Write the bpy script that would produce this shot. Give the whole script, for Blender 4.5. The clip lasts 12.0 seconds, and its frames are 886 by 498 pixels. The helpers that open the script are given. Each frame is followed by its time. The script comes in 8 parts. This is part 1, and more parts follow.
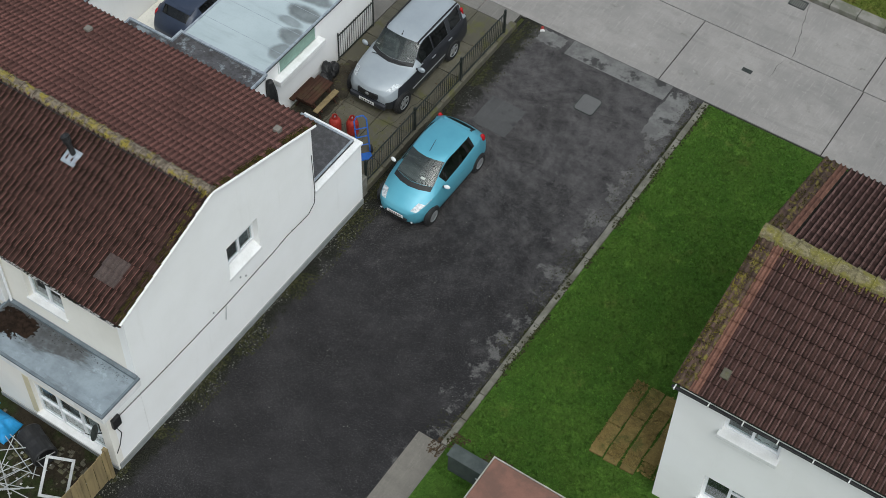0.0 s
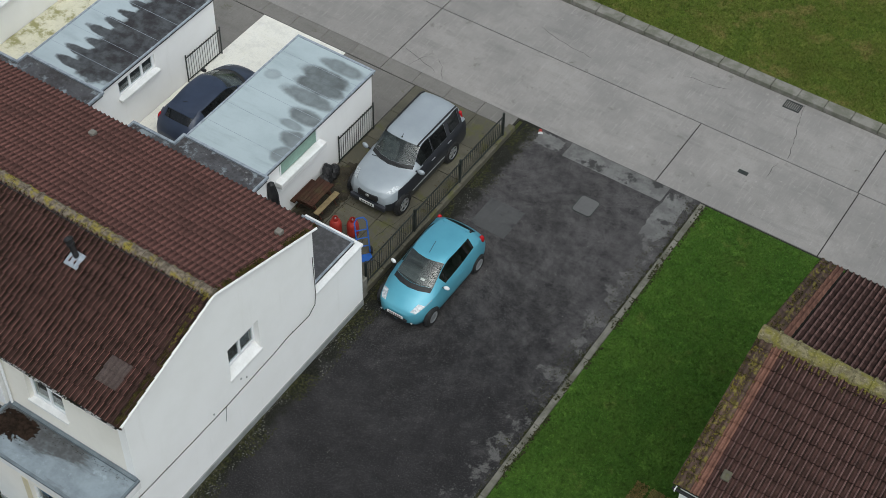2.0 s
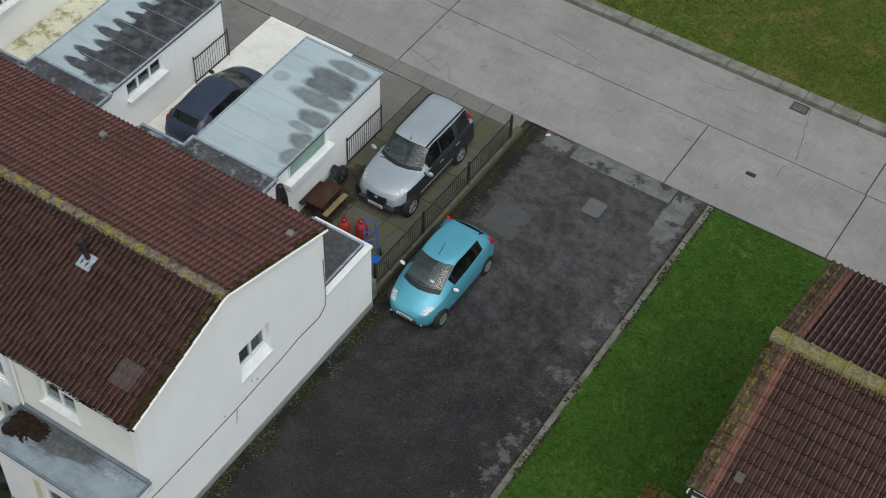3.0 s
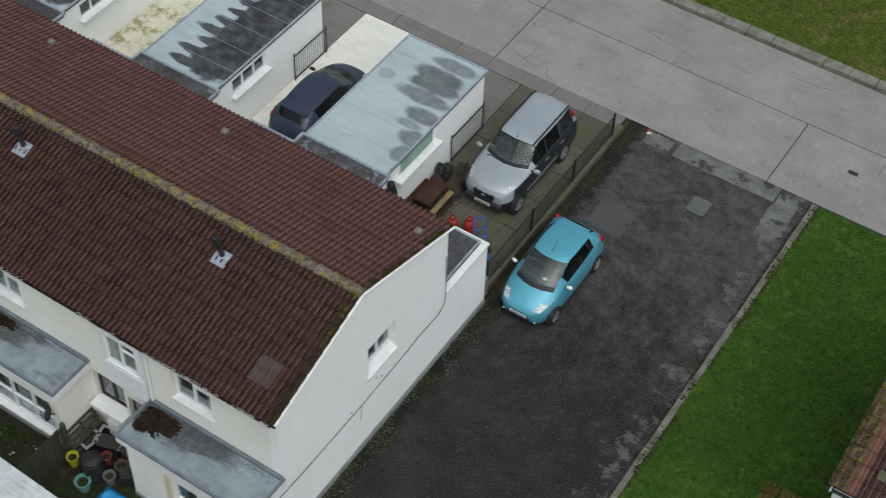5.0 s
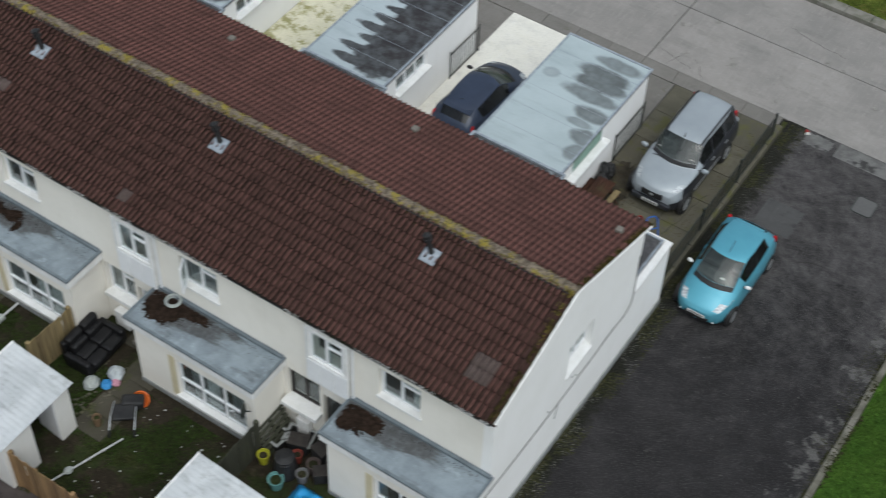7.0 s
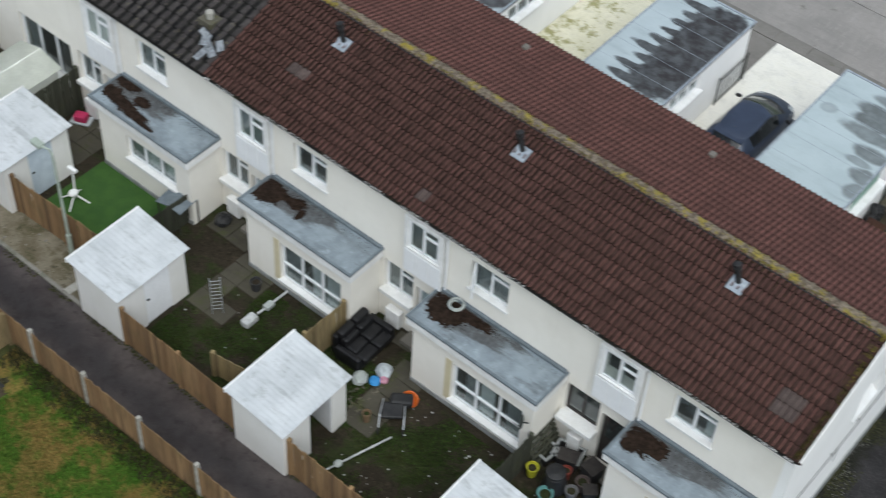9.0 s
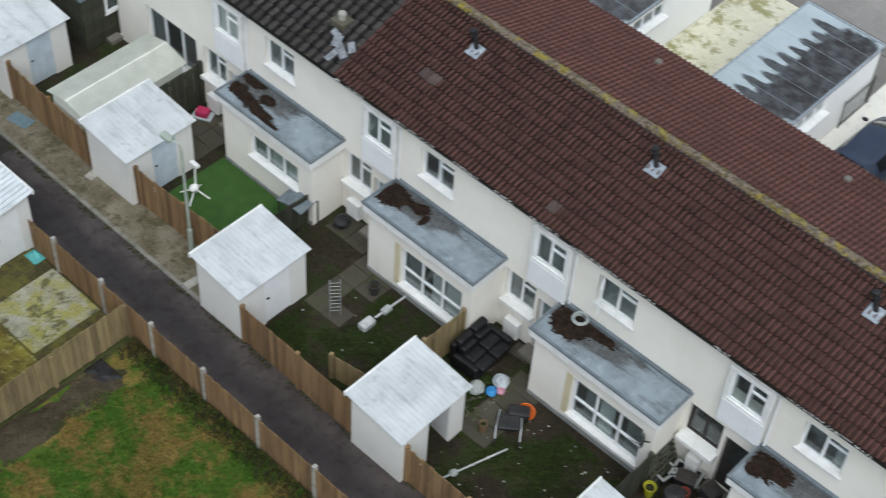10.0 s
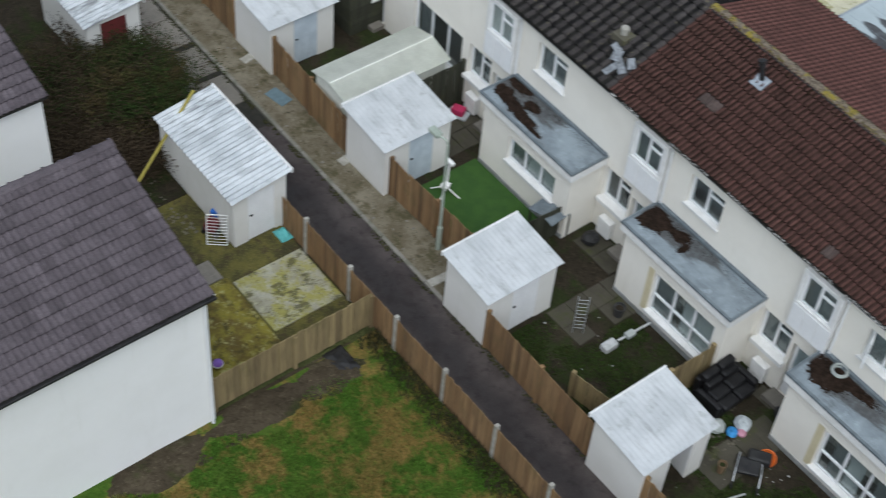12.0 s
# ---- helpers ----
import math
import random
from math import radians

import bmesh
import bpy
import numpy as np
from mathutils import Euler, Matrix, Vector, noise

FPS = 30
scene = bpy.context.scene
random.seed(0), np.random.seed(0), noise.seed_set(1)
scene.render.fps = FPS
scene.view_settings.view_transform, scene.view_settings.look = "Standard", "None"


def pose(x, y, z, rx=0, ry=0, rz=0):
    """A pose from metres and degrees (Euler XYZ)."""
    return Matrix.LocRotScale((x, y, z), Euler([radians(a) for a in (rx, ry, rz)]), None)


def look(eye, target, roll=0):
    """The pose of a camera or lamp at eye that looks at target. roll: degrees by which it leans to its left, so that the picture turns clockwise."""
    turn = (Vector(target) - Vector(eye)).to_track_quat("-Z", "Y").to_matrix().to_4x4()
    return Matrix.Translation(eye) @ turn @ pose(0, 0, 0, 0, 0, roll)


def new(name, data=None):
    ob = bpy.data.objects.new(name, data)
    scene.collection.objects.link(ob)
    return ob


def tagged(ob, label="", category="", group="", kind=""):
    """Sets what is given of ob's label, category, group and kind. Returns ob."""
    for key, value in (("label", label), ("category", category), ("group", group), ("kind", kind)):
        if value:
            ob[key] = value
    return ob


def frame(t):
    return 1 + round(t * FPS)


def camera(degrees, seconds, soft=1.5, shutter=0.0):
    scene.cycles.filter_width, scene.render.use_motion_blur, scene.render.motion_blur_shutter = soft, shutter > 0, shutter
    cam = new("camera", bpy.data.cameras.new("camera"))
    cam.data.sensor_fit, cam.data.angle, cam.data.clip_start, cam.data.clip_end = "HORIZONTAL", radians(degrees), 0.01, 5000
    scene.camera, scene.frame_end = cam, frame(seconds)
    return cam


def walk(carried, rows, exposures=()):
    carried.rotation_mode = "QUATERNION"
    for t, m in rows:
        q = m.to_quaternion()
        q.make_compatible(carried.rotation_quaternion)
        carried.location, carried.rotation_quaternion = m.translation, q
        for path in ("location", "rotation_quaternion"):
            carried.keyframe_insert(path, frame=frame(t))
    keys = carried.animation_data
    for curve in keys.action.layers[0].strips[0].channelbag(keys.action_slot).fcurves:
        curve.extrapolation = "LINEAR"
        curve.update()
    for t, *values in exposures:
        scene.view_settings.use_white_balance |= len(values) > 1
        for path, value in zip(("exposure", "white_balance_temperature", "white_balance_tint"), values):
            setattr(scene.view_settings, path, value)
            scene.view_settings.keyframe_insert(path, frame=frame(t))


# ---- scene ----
# ---- camera ----
cam = camera(32.5, 12.0, soft=0.65, shutter=0.75)
PATH = [
    (0.0, (16.181, -21.537, 32.788), (15.532, -20.502, 31.205), 1.9),
    (0.5, (16.163, -21.528, 32.859), (15.514, -20.493, 31.275), 1.9),
    (1.0, (16.18, -21.557, 32.929), (15.504, -20.48, 31.385), 1.8),
    (1.5, (16.169, -21.59, 32.997), (15.468, -20.477, 31.491), 1.8),
    (2.0, (16.165, -21.634, 33.053), (15.463, -20.516, 31.551), 1.8),
    (2.5, (16.165, -21.652, 33.136), (15.463, -20.534, 31.634), 1.9),
    (3.0, (15.852, -21.84, 33.076), (15.154, -20.718, 31.575), 2.0),
    (5.0, (13.26, -23.571, 33.104), (12.564, -22.453, 31.599), 2.2),
    (5.5, (12.353, -24.16, 33.073), (11.661, -23.041, 31.568), 2.3),
    (6.0, (11.361, -24.846, 33.022), (10.67, -23.725, 31.517), 2.3),
    (6.5, (10.315, -25.549, 32.863), (9.625, -24.424, 31.361), 2.4),
    (7.0, (9.144, -26.291, 32.778), (8.448, -25.169, 31.275), 2.6),
    (9.0, (4.923, -29.142, 32.455), (4.129, -28.08, 30.958), 4.2),
    (9.5, (4.176, -29.542, 32.341), (3.35, -28.506, 30.843), 4.2),
    (10.0, (3.484, -30.051, 32.207), (2.628, -29.036, 30.711), 4.4),
    (10.5, (2.793, -30.514, 32.07), (1.91, -29.524, 30.574), 4.6),
    (11.0, (2.176, -31.06, 31.828), (1.256, -30.1, 30.334), 5.1),
    (11.5, (1.58, -31.478, 31.712), (0.627, -30.555, 30.216), 5.5),
    (12.0, (1.068, -31.869, 31.496), (0.081, -30.982, 29.999), 5.8),
]
walk(cam, [(t, look(eye, target, roll)) for t, eye, target, roll in PATH], [(0.0, 0.27, 6200, 4.5), (1.0, 0.24, 6200, 4.5), (2.0, 0.14, 6200, 4.5), (5.5, 0.0, 6200, 4.5), (7.0, 0.12, 6150, 5.0), (9.0, 0.33, 6080, 5.2), (10.5, 0.34, 6030, 5.6), (12.0, 0.20, 5960, 6.0)])

# ---- world, sun, exposure ----
world = bpy.data.worlds.new("overcast_sky")
scene.world = world
world.use_nodes = True
wn, wl = world.node_tree.nodes, world.node_tree.links
wn.clear()
sky = wn.new("ShaderNodeTexSky")
sky.sky_type, sky.sun_disc = "NISHITA", False
sky.sun_elevation, sky.sun_rotation = radians(61), radians(129)
sky.air_density, sky.dust_density, sky.ozone_density = 1.0, 4.0, 1.0
grey = wn.new("ShaderNodeHueSaturation")
grey.inputs["Saturation"].default_value = 0.45
back = wn.new("ShaderNodeBackground")
back.inputs["Strength"].default_value = 0.13
wout = wn.new("ShaderNodeOutputWorld")
wl.new(sky.outputs[0], grey.inputs["Color"])
wl.new(grey.outputs[0], back.inputs[0])
wl.new(back.outputs[0], wout.inputs[0])
sun = new("sun", bpy.data.lights.new("sun", "SUN"))
sun.data.energy, sun.data.angle, sun.data.color = 1.05, radians(70), (1.0, 0.99, 0.97)
sun.matrix_world = look((16, -13, 37), (0, 0, 0))


# ---- materials ----
class Nodes:
    """A small wrapper for building node materials."""

    def __init__(self, name):
        self.mat = bpy.data.materials.new(name)
        self.mat.use_nodes = True
        self.t = self.mat.node_tree
        self.n = self.t.nodes
        self.bsdf = self.n["Principled BSDF"]
        self.pos = self.n.new("ShaderNodeNewGeometry").outputs["Position"]

    def put(self, sock, value):
        if isinstance(value, bpy.types.NodeSocket):
            self.t.links.new(value, sock)
        else:
            sock.default_value = value

    def scaled(self, sx, sy, sz, off=(0, 0, 0)):
        m = self.n.new("ShaderNodeMapping")
        m.inputs["Scale"].default_value = (sx, sy, sz)
        m.inputs["Location"].default_value = off
        self.t.links.new(self.pos, m.inputs["Vector"])
        return m.outputs[0]

    def noise(self, scale, detail=5.0, rough=0.6, vec=None, dist=0.0):
        x = self.n.new("ShaderNodeTexNoise")
        self.put(x.inputs["Vector"], vec or self.pos)
        x.inputs["Scale"].default_value = scale
        x.inputs["Detail"].default_value = detail
        x.inputs["Roughness"].default_value = rough
        x.inputs["Distortion"].default_value = dist
        return x.outputs[0]

    def cells(self, scale, vec=None):
        x = self.n.new("ShaderNodeTexVoronoi")
        self.put(x.inputs["Vector"], vec or self.pos)
        x.inputs["Scale"].default_value = scale
        return x.outputs["Distance"]

    def ramp(self, fac, a, b, va=0.0, vb=1.0):
        r = self.n.new("ShaderNodeMapRange")
        r.interpolation_type = "SMOOTHSTEP"
        for k, v in (("From Min", a), ("From Max", b), ("To Min", va), ("To Max", vb)):
            r.inputs[k].default_value = v
        self.put(r.inputs["Value"], fac)
        return r.outputs[0]

    def math(self, op, a, b=0.0):
        m = self.n.new("ShaderNodeMath")
        m.operation = op
        self.put(m.inputs[0], a)
        self.put(m.inputs[1], b)
        return m.outputs[0]

    def mix(self, fac, a, b, mode="MIX"):
        m = self.n.new("ShaderNodeMix")
        m.data_type, m.blend_type = "RGBA", mode
        self.put(m.inputs[0], fac)
        for sock, v in ((m.inputs[6], a), (m.inputs[7], b)):
            self.put(sock, (*v, 1) if isinstance(v, tuple) else v)
        return m.outputs[2]

    def axis(self, i):
        s = self.n.new("ShaderNodeSeparateXYZ")
        self.t.links.new(self.pos, s.inputs[0])
        return s.outputs[i]

    def random(self):
        return self.n.new("ShaderNodeObjectInfo").outputs["Random"]

    def island(self):
        return self.n.new("ShaderNodeNewGeometry").outputs["Random Per Island"]

    def done(self, colour, rough=0.8, bump=None, depth=0.01, metal=0.0, spec=0.5):
        self.put(self.bsdf.inputs["Base Color"], (*colour, 1) if isinstance(colour, tuple) else colour)
        self.put(self.bsdf.inputs["Roughness"], rough)
        self.bsdf.inputs["Metallic"].default_value = metal
        self.bsdf.inputs["Specular IOR Level"].default_value = spec
        if bump is not None:
            b = self.n.new("ShaderNodeBump")
            b.inputs["Strength"].default_value = 0.6
            b.inputs["Distance"].default_value = depth
            self.put(b.inputs["Height"], bump)
            self.t.links.new(b.outputs[0], self.bsdf.inputs["Normal"])
        return self.mat


def plain(name, a, b, scale=6.0, rough=0.7, metal=0.0, depth=0.004, spec=0.25):
    """A surface with two close tones at two scales and a fine grain."""
    k = Nodes(name)
    c = k.mix(k.ramp(k.noise(scale), 0.35, 0.65), a, b)
    c = k.mix(k.ramp(k.noise(scale * 9, 3), 0.3, 0.8, 0.0, 0.35), c, tuple(v * 0.75 for v in a))
    return k.done(c, rough, k.noise(scale * 14, 3), depth, metal, spec)


def render_coat(name, a, b, stain):
    k = Nodes(name)
    c = k.mix(k.ramp(k.noise(0.8, 6), 0.35, 0.7), a, b)
    streak = k.noise(1.0, 6, 0.65, k.scaled(3.0, 3.0, 0.35))
    c = k.mix(k.ramp(streak, 0.55, 0.85, 0.0, 0.35), c, stain)
    c = k.mix(k.ramp(k.noise(22, 4), 0.62, 0.8, 0.0, 0.3), c, stain)
    return k.done(c, 0.88, k.noise(60, 4), 0.006, spec=0.25)


M = {}
M["white_render"] = render_coat("white_render", (0.87, 0.866, 0.85), (0.84, 0.836, 0.815), (0.70, 0.69, 0.65))
M["cream_render"] = render_coat("cream_render", (0.82, 0.79, 0.72), (0.77, 0.74, 0.67), (0.63, 0.60, 0.52))
M["shed_render"] = render_coat("shed_render", (0.72, 0.71, 0.68), (0.67, 0.66, 0.62), (0.48, 0.48, 0.42))
M["plinth"] = plain("plinth_grey", (0.30, 0.31, 0.31), (0.22, 0.23, 0.22), 2.0, 0.9)
M["upvc"] = plain("white_upvc", (0.82, 0.83, 0.84), (0.78, 0.79, 0.80), 3.0, 0.35)
M["white_paint"] = plain("white_paint", (0.80, 0.80, 0.79), (0.70, 0.70, 0.68), 3.0, 0.6)
M["ochre_paint"] = plain("ochre_paint", (0.66, 0.59, 0.40), (0.60, 0.53, 0.35), 3.0, 0.6)
M["black_plastic"] = plain("black_plastic", (0.018, 0.018, 0.019), (0.03, 0.03, 0.03), 5.0, 0.45)
M["black_metal"] = plain("black_painted_metal", (0.02, 0.025, 0.022), (0.035, 0.04, 0.036), 5.0, 0.5)
M["lead"] = plain("lead_flashing", (0.34, 0.38, 0.42), (0.22, 0.25, 0.28), 6.0, 0.5)
M["lead_old"] = plain("old_lead", (0.26, 0.28, 0.30), (0.13, 0.14, 0.15), 9.0, 0.6)
M["steel"] = plain("galvanised_steel", (0.52, 0.54, 0.56), (0.40, 0.42, 0.44), 8.0, 0.42, 0.6)
M["kerb_stone"] = plain("kerb_stone", (0.22, 0.21, 0.185), (0.13, 0.13, 0.10), 2.6, 0.92, depth=0.01)
M["edging_stone"] = plain("edging_stone", (0.200, 0.190, 0.160), (0.095, 0.092, 0.068), 1.8, 0.92, depth=0.012)
# near-black, so the colour itself supplies the dimness of the rooms
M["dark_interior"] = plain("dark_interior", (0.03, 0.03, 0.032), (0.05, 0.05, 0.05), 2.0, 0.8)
M["curtain"] = plain("pale_curtain", (0.78, 0.78, 0.76), (0.66, 0.66, 0.65), 4.0, 0.9)
M["floorboard"] = plain("interior_floor", (0.2, 0.17, 0.14), (0.15, 0.13, 0.1), 2.0, 0.8)


def glass(name, tint, ior=1.5):
    k = Nodes(name)
    k.bsdf.inputs["Transmission Weight"].default_value = 0.98
    k.bsdf.inputs["IOR"].default_value = ior
    return k.done(tint, k.ramp(k.noise(3.0, 3), 0.3, 0.8, 0.02, 0.07))


M["glass"] = glass("window_glass", (0.70, 0.79, 0.80))
M["car_glass"] = glass("car_glass", (0.50, 0.60, 0.57), 1.5)
M["car_glass_dark"] = glass("car_glass_dark", (0.05, 0.058, 0.06))


def tile_mat(name, a, b, dark, moss, moss_amount, spread=0.75, flecks=0.5):
    """Weathered concrete tile: each tile its own tone, blotches, pale lichen flecks and moss."""
    k = Nodes(name)
    r = k.math("FRACT", k.math("ADD", k.random(), k.island()))
    r2 = k.math("FRACT", k.math("MULTIPLY", r, 7.31))
    c = k.mix(k.math("MULTIPLY", r, spread), a, b)
    c = k.mix(k.ramp(r2, 0.70, 0.95, 0.0, 0.55 * spread), c, dark)
    c = k.mix(k.ramp(r2, 0.16, 0.02, 0.0, 0.45 * spread), c, tuple(v * 1.35 + 0.012 for v in a))
    c = k.mix(k.ramp(k.noise(0.9, 6, 0.65), 0.45, 0.70, 0.0, 0.45), c, dark)
    c = k.mix(k.ramp(k.noise(5.0, 6, 0.7), 0.50, 0.66, 0.0, 0.5), c, tuple(v * 0.55 for v in a))
    c = k.mix(k.ramp(k.noise(21, 5, 0.7), 0.48, 0.70, 0.0, 0.65), c, dark)
    c = k.mix(k.ramp(k.noise(13, 6, 0.75), 0.55, 0.70, 0.0, 0.6), c, tuple(v * 1.5 + 0.022 for v in a))
    c = k.mix(k.ramp(k.noise(40, 3, 0.7), 0.64, 0.71, 0.0, flecks), c, (0.24, 0.215, 0.185))
    c = k.mix(k.ramp(k.noise(6.5, 7, 0.75), 0.72 - moss_amount, 0.82 - moss_amount, 0.0, 0.85), c, moss)
    return k.done(c, 0.92, k.noise(60, 5), 0.009, spec=0.12)


M["tile_brown"] = tile_mat("brown_concrete_tile", (0.245, 0.116, 0.097), (0.165, 0.079, 0.066), (0.060, 0.034, 0.028), (0.09, 0.075, 0.03), 0.0)
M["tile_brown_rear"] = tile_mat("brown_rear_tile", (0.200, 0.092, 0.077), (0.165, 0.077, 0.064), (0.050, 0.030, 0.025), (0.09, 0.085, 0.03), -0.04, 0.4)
M["tile_brown_mossy"] = tile_mat("brown_tile_mossy", (0.085, 0.044, 0.036), (0.060, 0.034, 0.029), (0.030, 0.021, 0.018), (0.115, 0.10, 0.024), 0.15)
M["tile_grey"] = tile_mat("grey_brown_tile", (0.116, 0.100, 0.110), (0.094, 0.080, 0.089), (0.050, 0.043, 0.047), (0.2, 0.19, 0.06), -0.06)
M["tile_plum"] = tile_mat("plum_brown_tile", (0.172, 0.102, 0.090), (0.128, 0.077, 0.068), (0.036, 0.024, 0.022), (0.12, 0.105, 0.03), 0.0, 0.6, 0.9)
M["tile_lichen"] = tile_mat("lichen_verge_tile", (0.105, 0.068, 0.054), (0.080, 0.054, 0.044), (0.045, 0.034, 0.024), (0.17, 0.145, 0.032), 0.22, 0.6, 0.9)
M["tile_slate"] = tile_mat("black_grey_tile", (0.062, 0.056, 0.054), (0.040, 0.036, 0.036), (0.016, 0.015, 0.015), (0.135, 0.122, 0.070), 0.15, 0.75, 0.8)
M["pan_slate"] = plain("black_tile_pan", (0.012, 0.0118, 0.012), (0.026, 0.025, 0.022), 5.0, 0.95, spec=0.08)
M["tile_red"] = tile_mat("terracotta_verge_tile", (0.205, 0.105, 0.075), (0.175, 0.09, 0.065), (0.10, 0.05, 0.04), (0.13, 0.12, 0.045), 0.04)
M["tile_faded"] = tile_mat("faded_grey_tile", (0.098, 0.075, 0.068), (0.085, 0.064, 0.058), (0.050, 0.040, 0.037), (0.12, 0.11, 0.06), 0.0)
# pans: dirt, with the shade between the rolls put into the colour
k = Nodes("tile_pan_grime_shade")
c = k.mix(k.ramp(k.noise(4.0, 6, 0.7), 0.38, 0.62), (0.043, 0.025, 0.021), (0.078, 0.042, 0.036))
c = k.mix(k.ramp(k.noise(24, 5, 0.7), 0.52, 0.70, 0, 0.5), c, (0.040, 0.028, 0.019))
M["pan_grime_shade"] = k.done(c, 0.95, k.noise(60, 4), 0.008, spec=0.08)
# one side of each roll: shade put into the colour, with mossy flecks
k = Nodes("tile_flank_shade")
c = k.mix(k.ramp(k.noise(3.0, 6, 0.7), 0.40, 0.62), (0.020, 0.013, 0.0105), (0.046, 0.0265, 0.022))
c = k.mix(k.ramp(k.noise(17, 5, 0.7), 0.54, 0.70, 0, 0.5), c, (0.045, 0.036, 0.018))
M["flank_shade"] = k.done(c, 0.96, k.noise(60, 4), 0.01, spec=0.06)
# lower tile edges: the shadow line under each course, as colour
M["butt_shade"] = plain("tile_butt_shade", (0.022, 0.0145, 0.012), (0.038, 0.023, 0.019), 6.0, 0.95, spec=0.08)
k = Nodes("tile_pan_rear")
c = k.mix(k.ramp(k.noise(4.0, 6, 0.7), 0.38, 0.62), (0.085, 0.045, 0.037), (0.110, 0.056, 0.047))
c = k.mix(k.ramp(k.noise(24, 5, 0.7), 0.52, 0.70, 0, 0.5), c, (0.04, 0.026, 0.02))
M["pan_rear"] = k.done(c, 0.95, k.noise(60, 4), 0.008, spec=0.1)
k = Nodes("lichen_ridge_tile")
c = k.mix(k.ramp(k.noise(9, 6, 0.7), 0.38, 0.62), (0.20, 0.165, 0.125), (0.085, 0.068, 0.050))
c = k.mix(k.ramp(k.noise(3.1, 6, 0.65), 0.51, 0.63, 0, 0.85), c, (0.25, 0.20, 0.024))
c = k.mix(k.ramp(k.noise(26, 5, 0.7), 0.56, 0.68, 0, 0.7), c, (0.32, 0.29, 0.22))
c = k.mix(k.ramp(k.noise(14, 6, 0.7), 0.53, 0.64, 0, 0.85), c, (0.045, 0.038, 0.026))
M["ridge"] = k.done(c, 0.95, k.noise(45, 4), 0.012, spec=0.2)


k = Nodes("mossy_ridge_tile")
c = k.mix(k.ramp(k.noise(7, 6, 0.7), 0.38, 0.62), (0.20, 0.175, 0.10), (0.115, 0.098, 0.055))
c = k.mix(k.ramp(k.noise(2.6, 6, 0.65), 0.44, 0.60, 0, 0.8), c, (0.17, 0.155, 0.028))
c = k.mix(k.ramp(k.noise(22, 5, 0.7), 0.56, 0.68, 0, 0.7), c, (0.36, 0.34, 0.22))
c = k.mix(k.ramp(k.noise(12, 6, 0.7), 0.54, 0.66, 0, 0.7), c, (0.055, 0.050, 0.024))
M["ridge_mossy"] = k.done(c, 0.95, k.noise(45, 4), 0.012, spec=0.2)


def felt_roof(name, a, b, dark, stain_scale, stain_at, cx, cy, rx, ry):
    """Worn roofing felt with puddle marks and grime, mostly round one part of the roof."""
    k = Nodes(name)
    c = k.mix(k.ramp(k.noise(1.1, 7, 0.65), 0.36, 0.64), a, b)
    c = k.mix(k.ramp(k.noise(1.0, 7, 0.7, k.scaled(0.9, 3.2, 1)), 0.50, 0.70, 0, 0.55), c, tuple(v * 0.62 for v in b))
    c = k.mix(k.ramp(k.noise(3.0, 8, 0.72), 0.55, 0.68, 0, 0.5), c, tuple(min(0.6, v * 1.5) for v in a))
    c = k.mix(k.ramp(k.noise(18, 5), 0.45, 0.8, 0, 0.3), c, tuple(v * 0.7 for v in a))
    dx = k.math("DIVIDE", k.math("SUBTRACT", k.axis(0), cx), rx)
    dy = k.math("DIVIDE", k.math("SUBTRACT", k.axis(1), cy), ry)
    d = k.math("ADD", k.math("MULTIPLY", dx, dx), k.math("MULTIPLY", dy, dy))
    near = k.ramp(d, 0.2, 2.6, 0.28, 0.0)
    blot = k.math("ADD", k.noise(1.0, 8, 0.66, k.scaled(stain_scale[0], stain_scale[1], 1.0)), near)
    m = k.ramp(blot, stain_at - 0.04, stain_at + 0.14)
    c = k.mix(k.math("MULTIPLY", m, k.ramp(k.noise(7, 5), 0.25, 0.6, 0.65, 0.95)), c, dark)
    return k.done(c, k.ramp(k.noise(1.1, 4), 0.35, 0.7, 0.35, 0.75), k.noise(35, 4), 0.006, spec=0.4)


def felt_ovals(name, a, b, dark, ovals, lo=0.45, hi=1.55, dip=-0.12):
    """Pale roofing felt with soft dried-puddle ovals: (x, y, half length, half width, strength)."""
    k = Nodes(name)
    c = k.mix(k.ramp(k.noise(0.7, 5), 0.35, 0.7), a, b)
    c = k.mix(k.ramp(k.noise(1.0, 6, 0.65, k.scaled(0.5, 2.6, 1)), 0.52, 0.75, 0, 0.45), c, tuple(v * 0.72 for v in b))
    c = k.mix(k.ramp(k.noise(16, 5), 0.5, 0.85, 0, 0.3), c, tuple(v * 0.7 for v in a))
    wob = k.math("MULTIPLY", k.math("SUBTRACT", k.noise(2.2, 5, 0.55), 0.5), 1.5)
    total = None
    for x, y, rx, ry, strength in ovals:
        u = k.math("DIVIDE", k.math("SUBTRACT", k.axis(0), x), rx)
        v = k.math("DIVIDE", k.math("SUBTRACT", k.axis(1), y), ry)
        d = k.math("ADD", k.math("ADD", k.math("MULTIPLY", u, u), k.math("MULTIPLY", v, v)), wob)
        m = k.math("ADD", k.ramp(d, lo, hi, strength, 0.0), k.ramp(d, 0.1, 0.9, dip, 0.0))
        total = m if total is None else k.math("MAXIMUM", total, m)
    rag = k.ramp(k.noise(3.2, 6, 0.6), 0.3, 0.65, 0.84, 1.0)
    c = k.mix(k.math("MULTIPLY", total, rag), c, dark)
    return k.done(c, k.ramp(k.noise(1.1, 4), 0.35, 0.7, 0.35, 0.75), k.noise(35, 4), 0.006, spec=0.35)


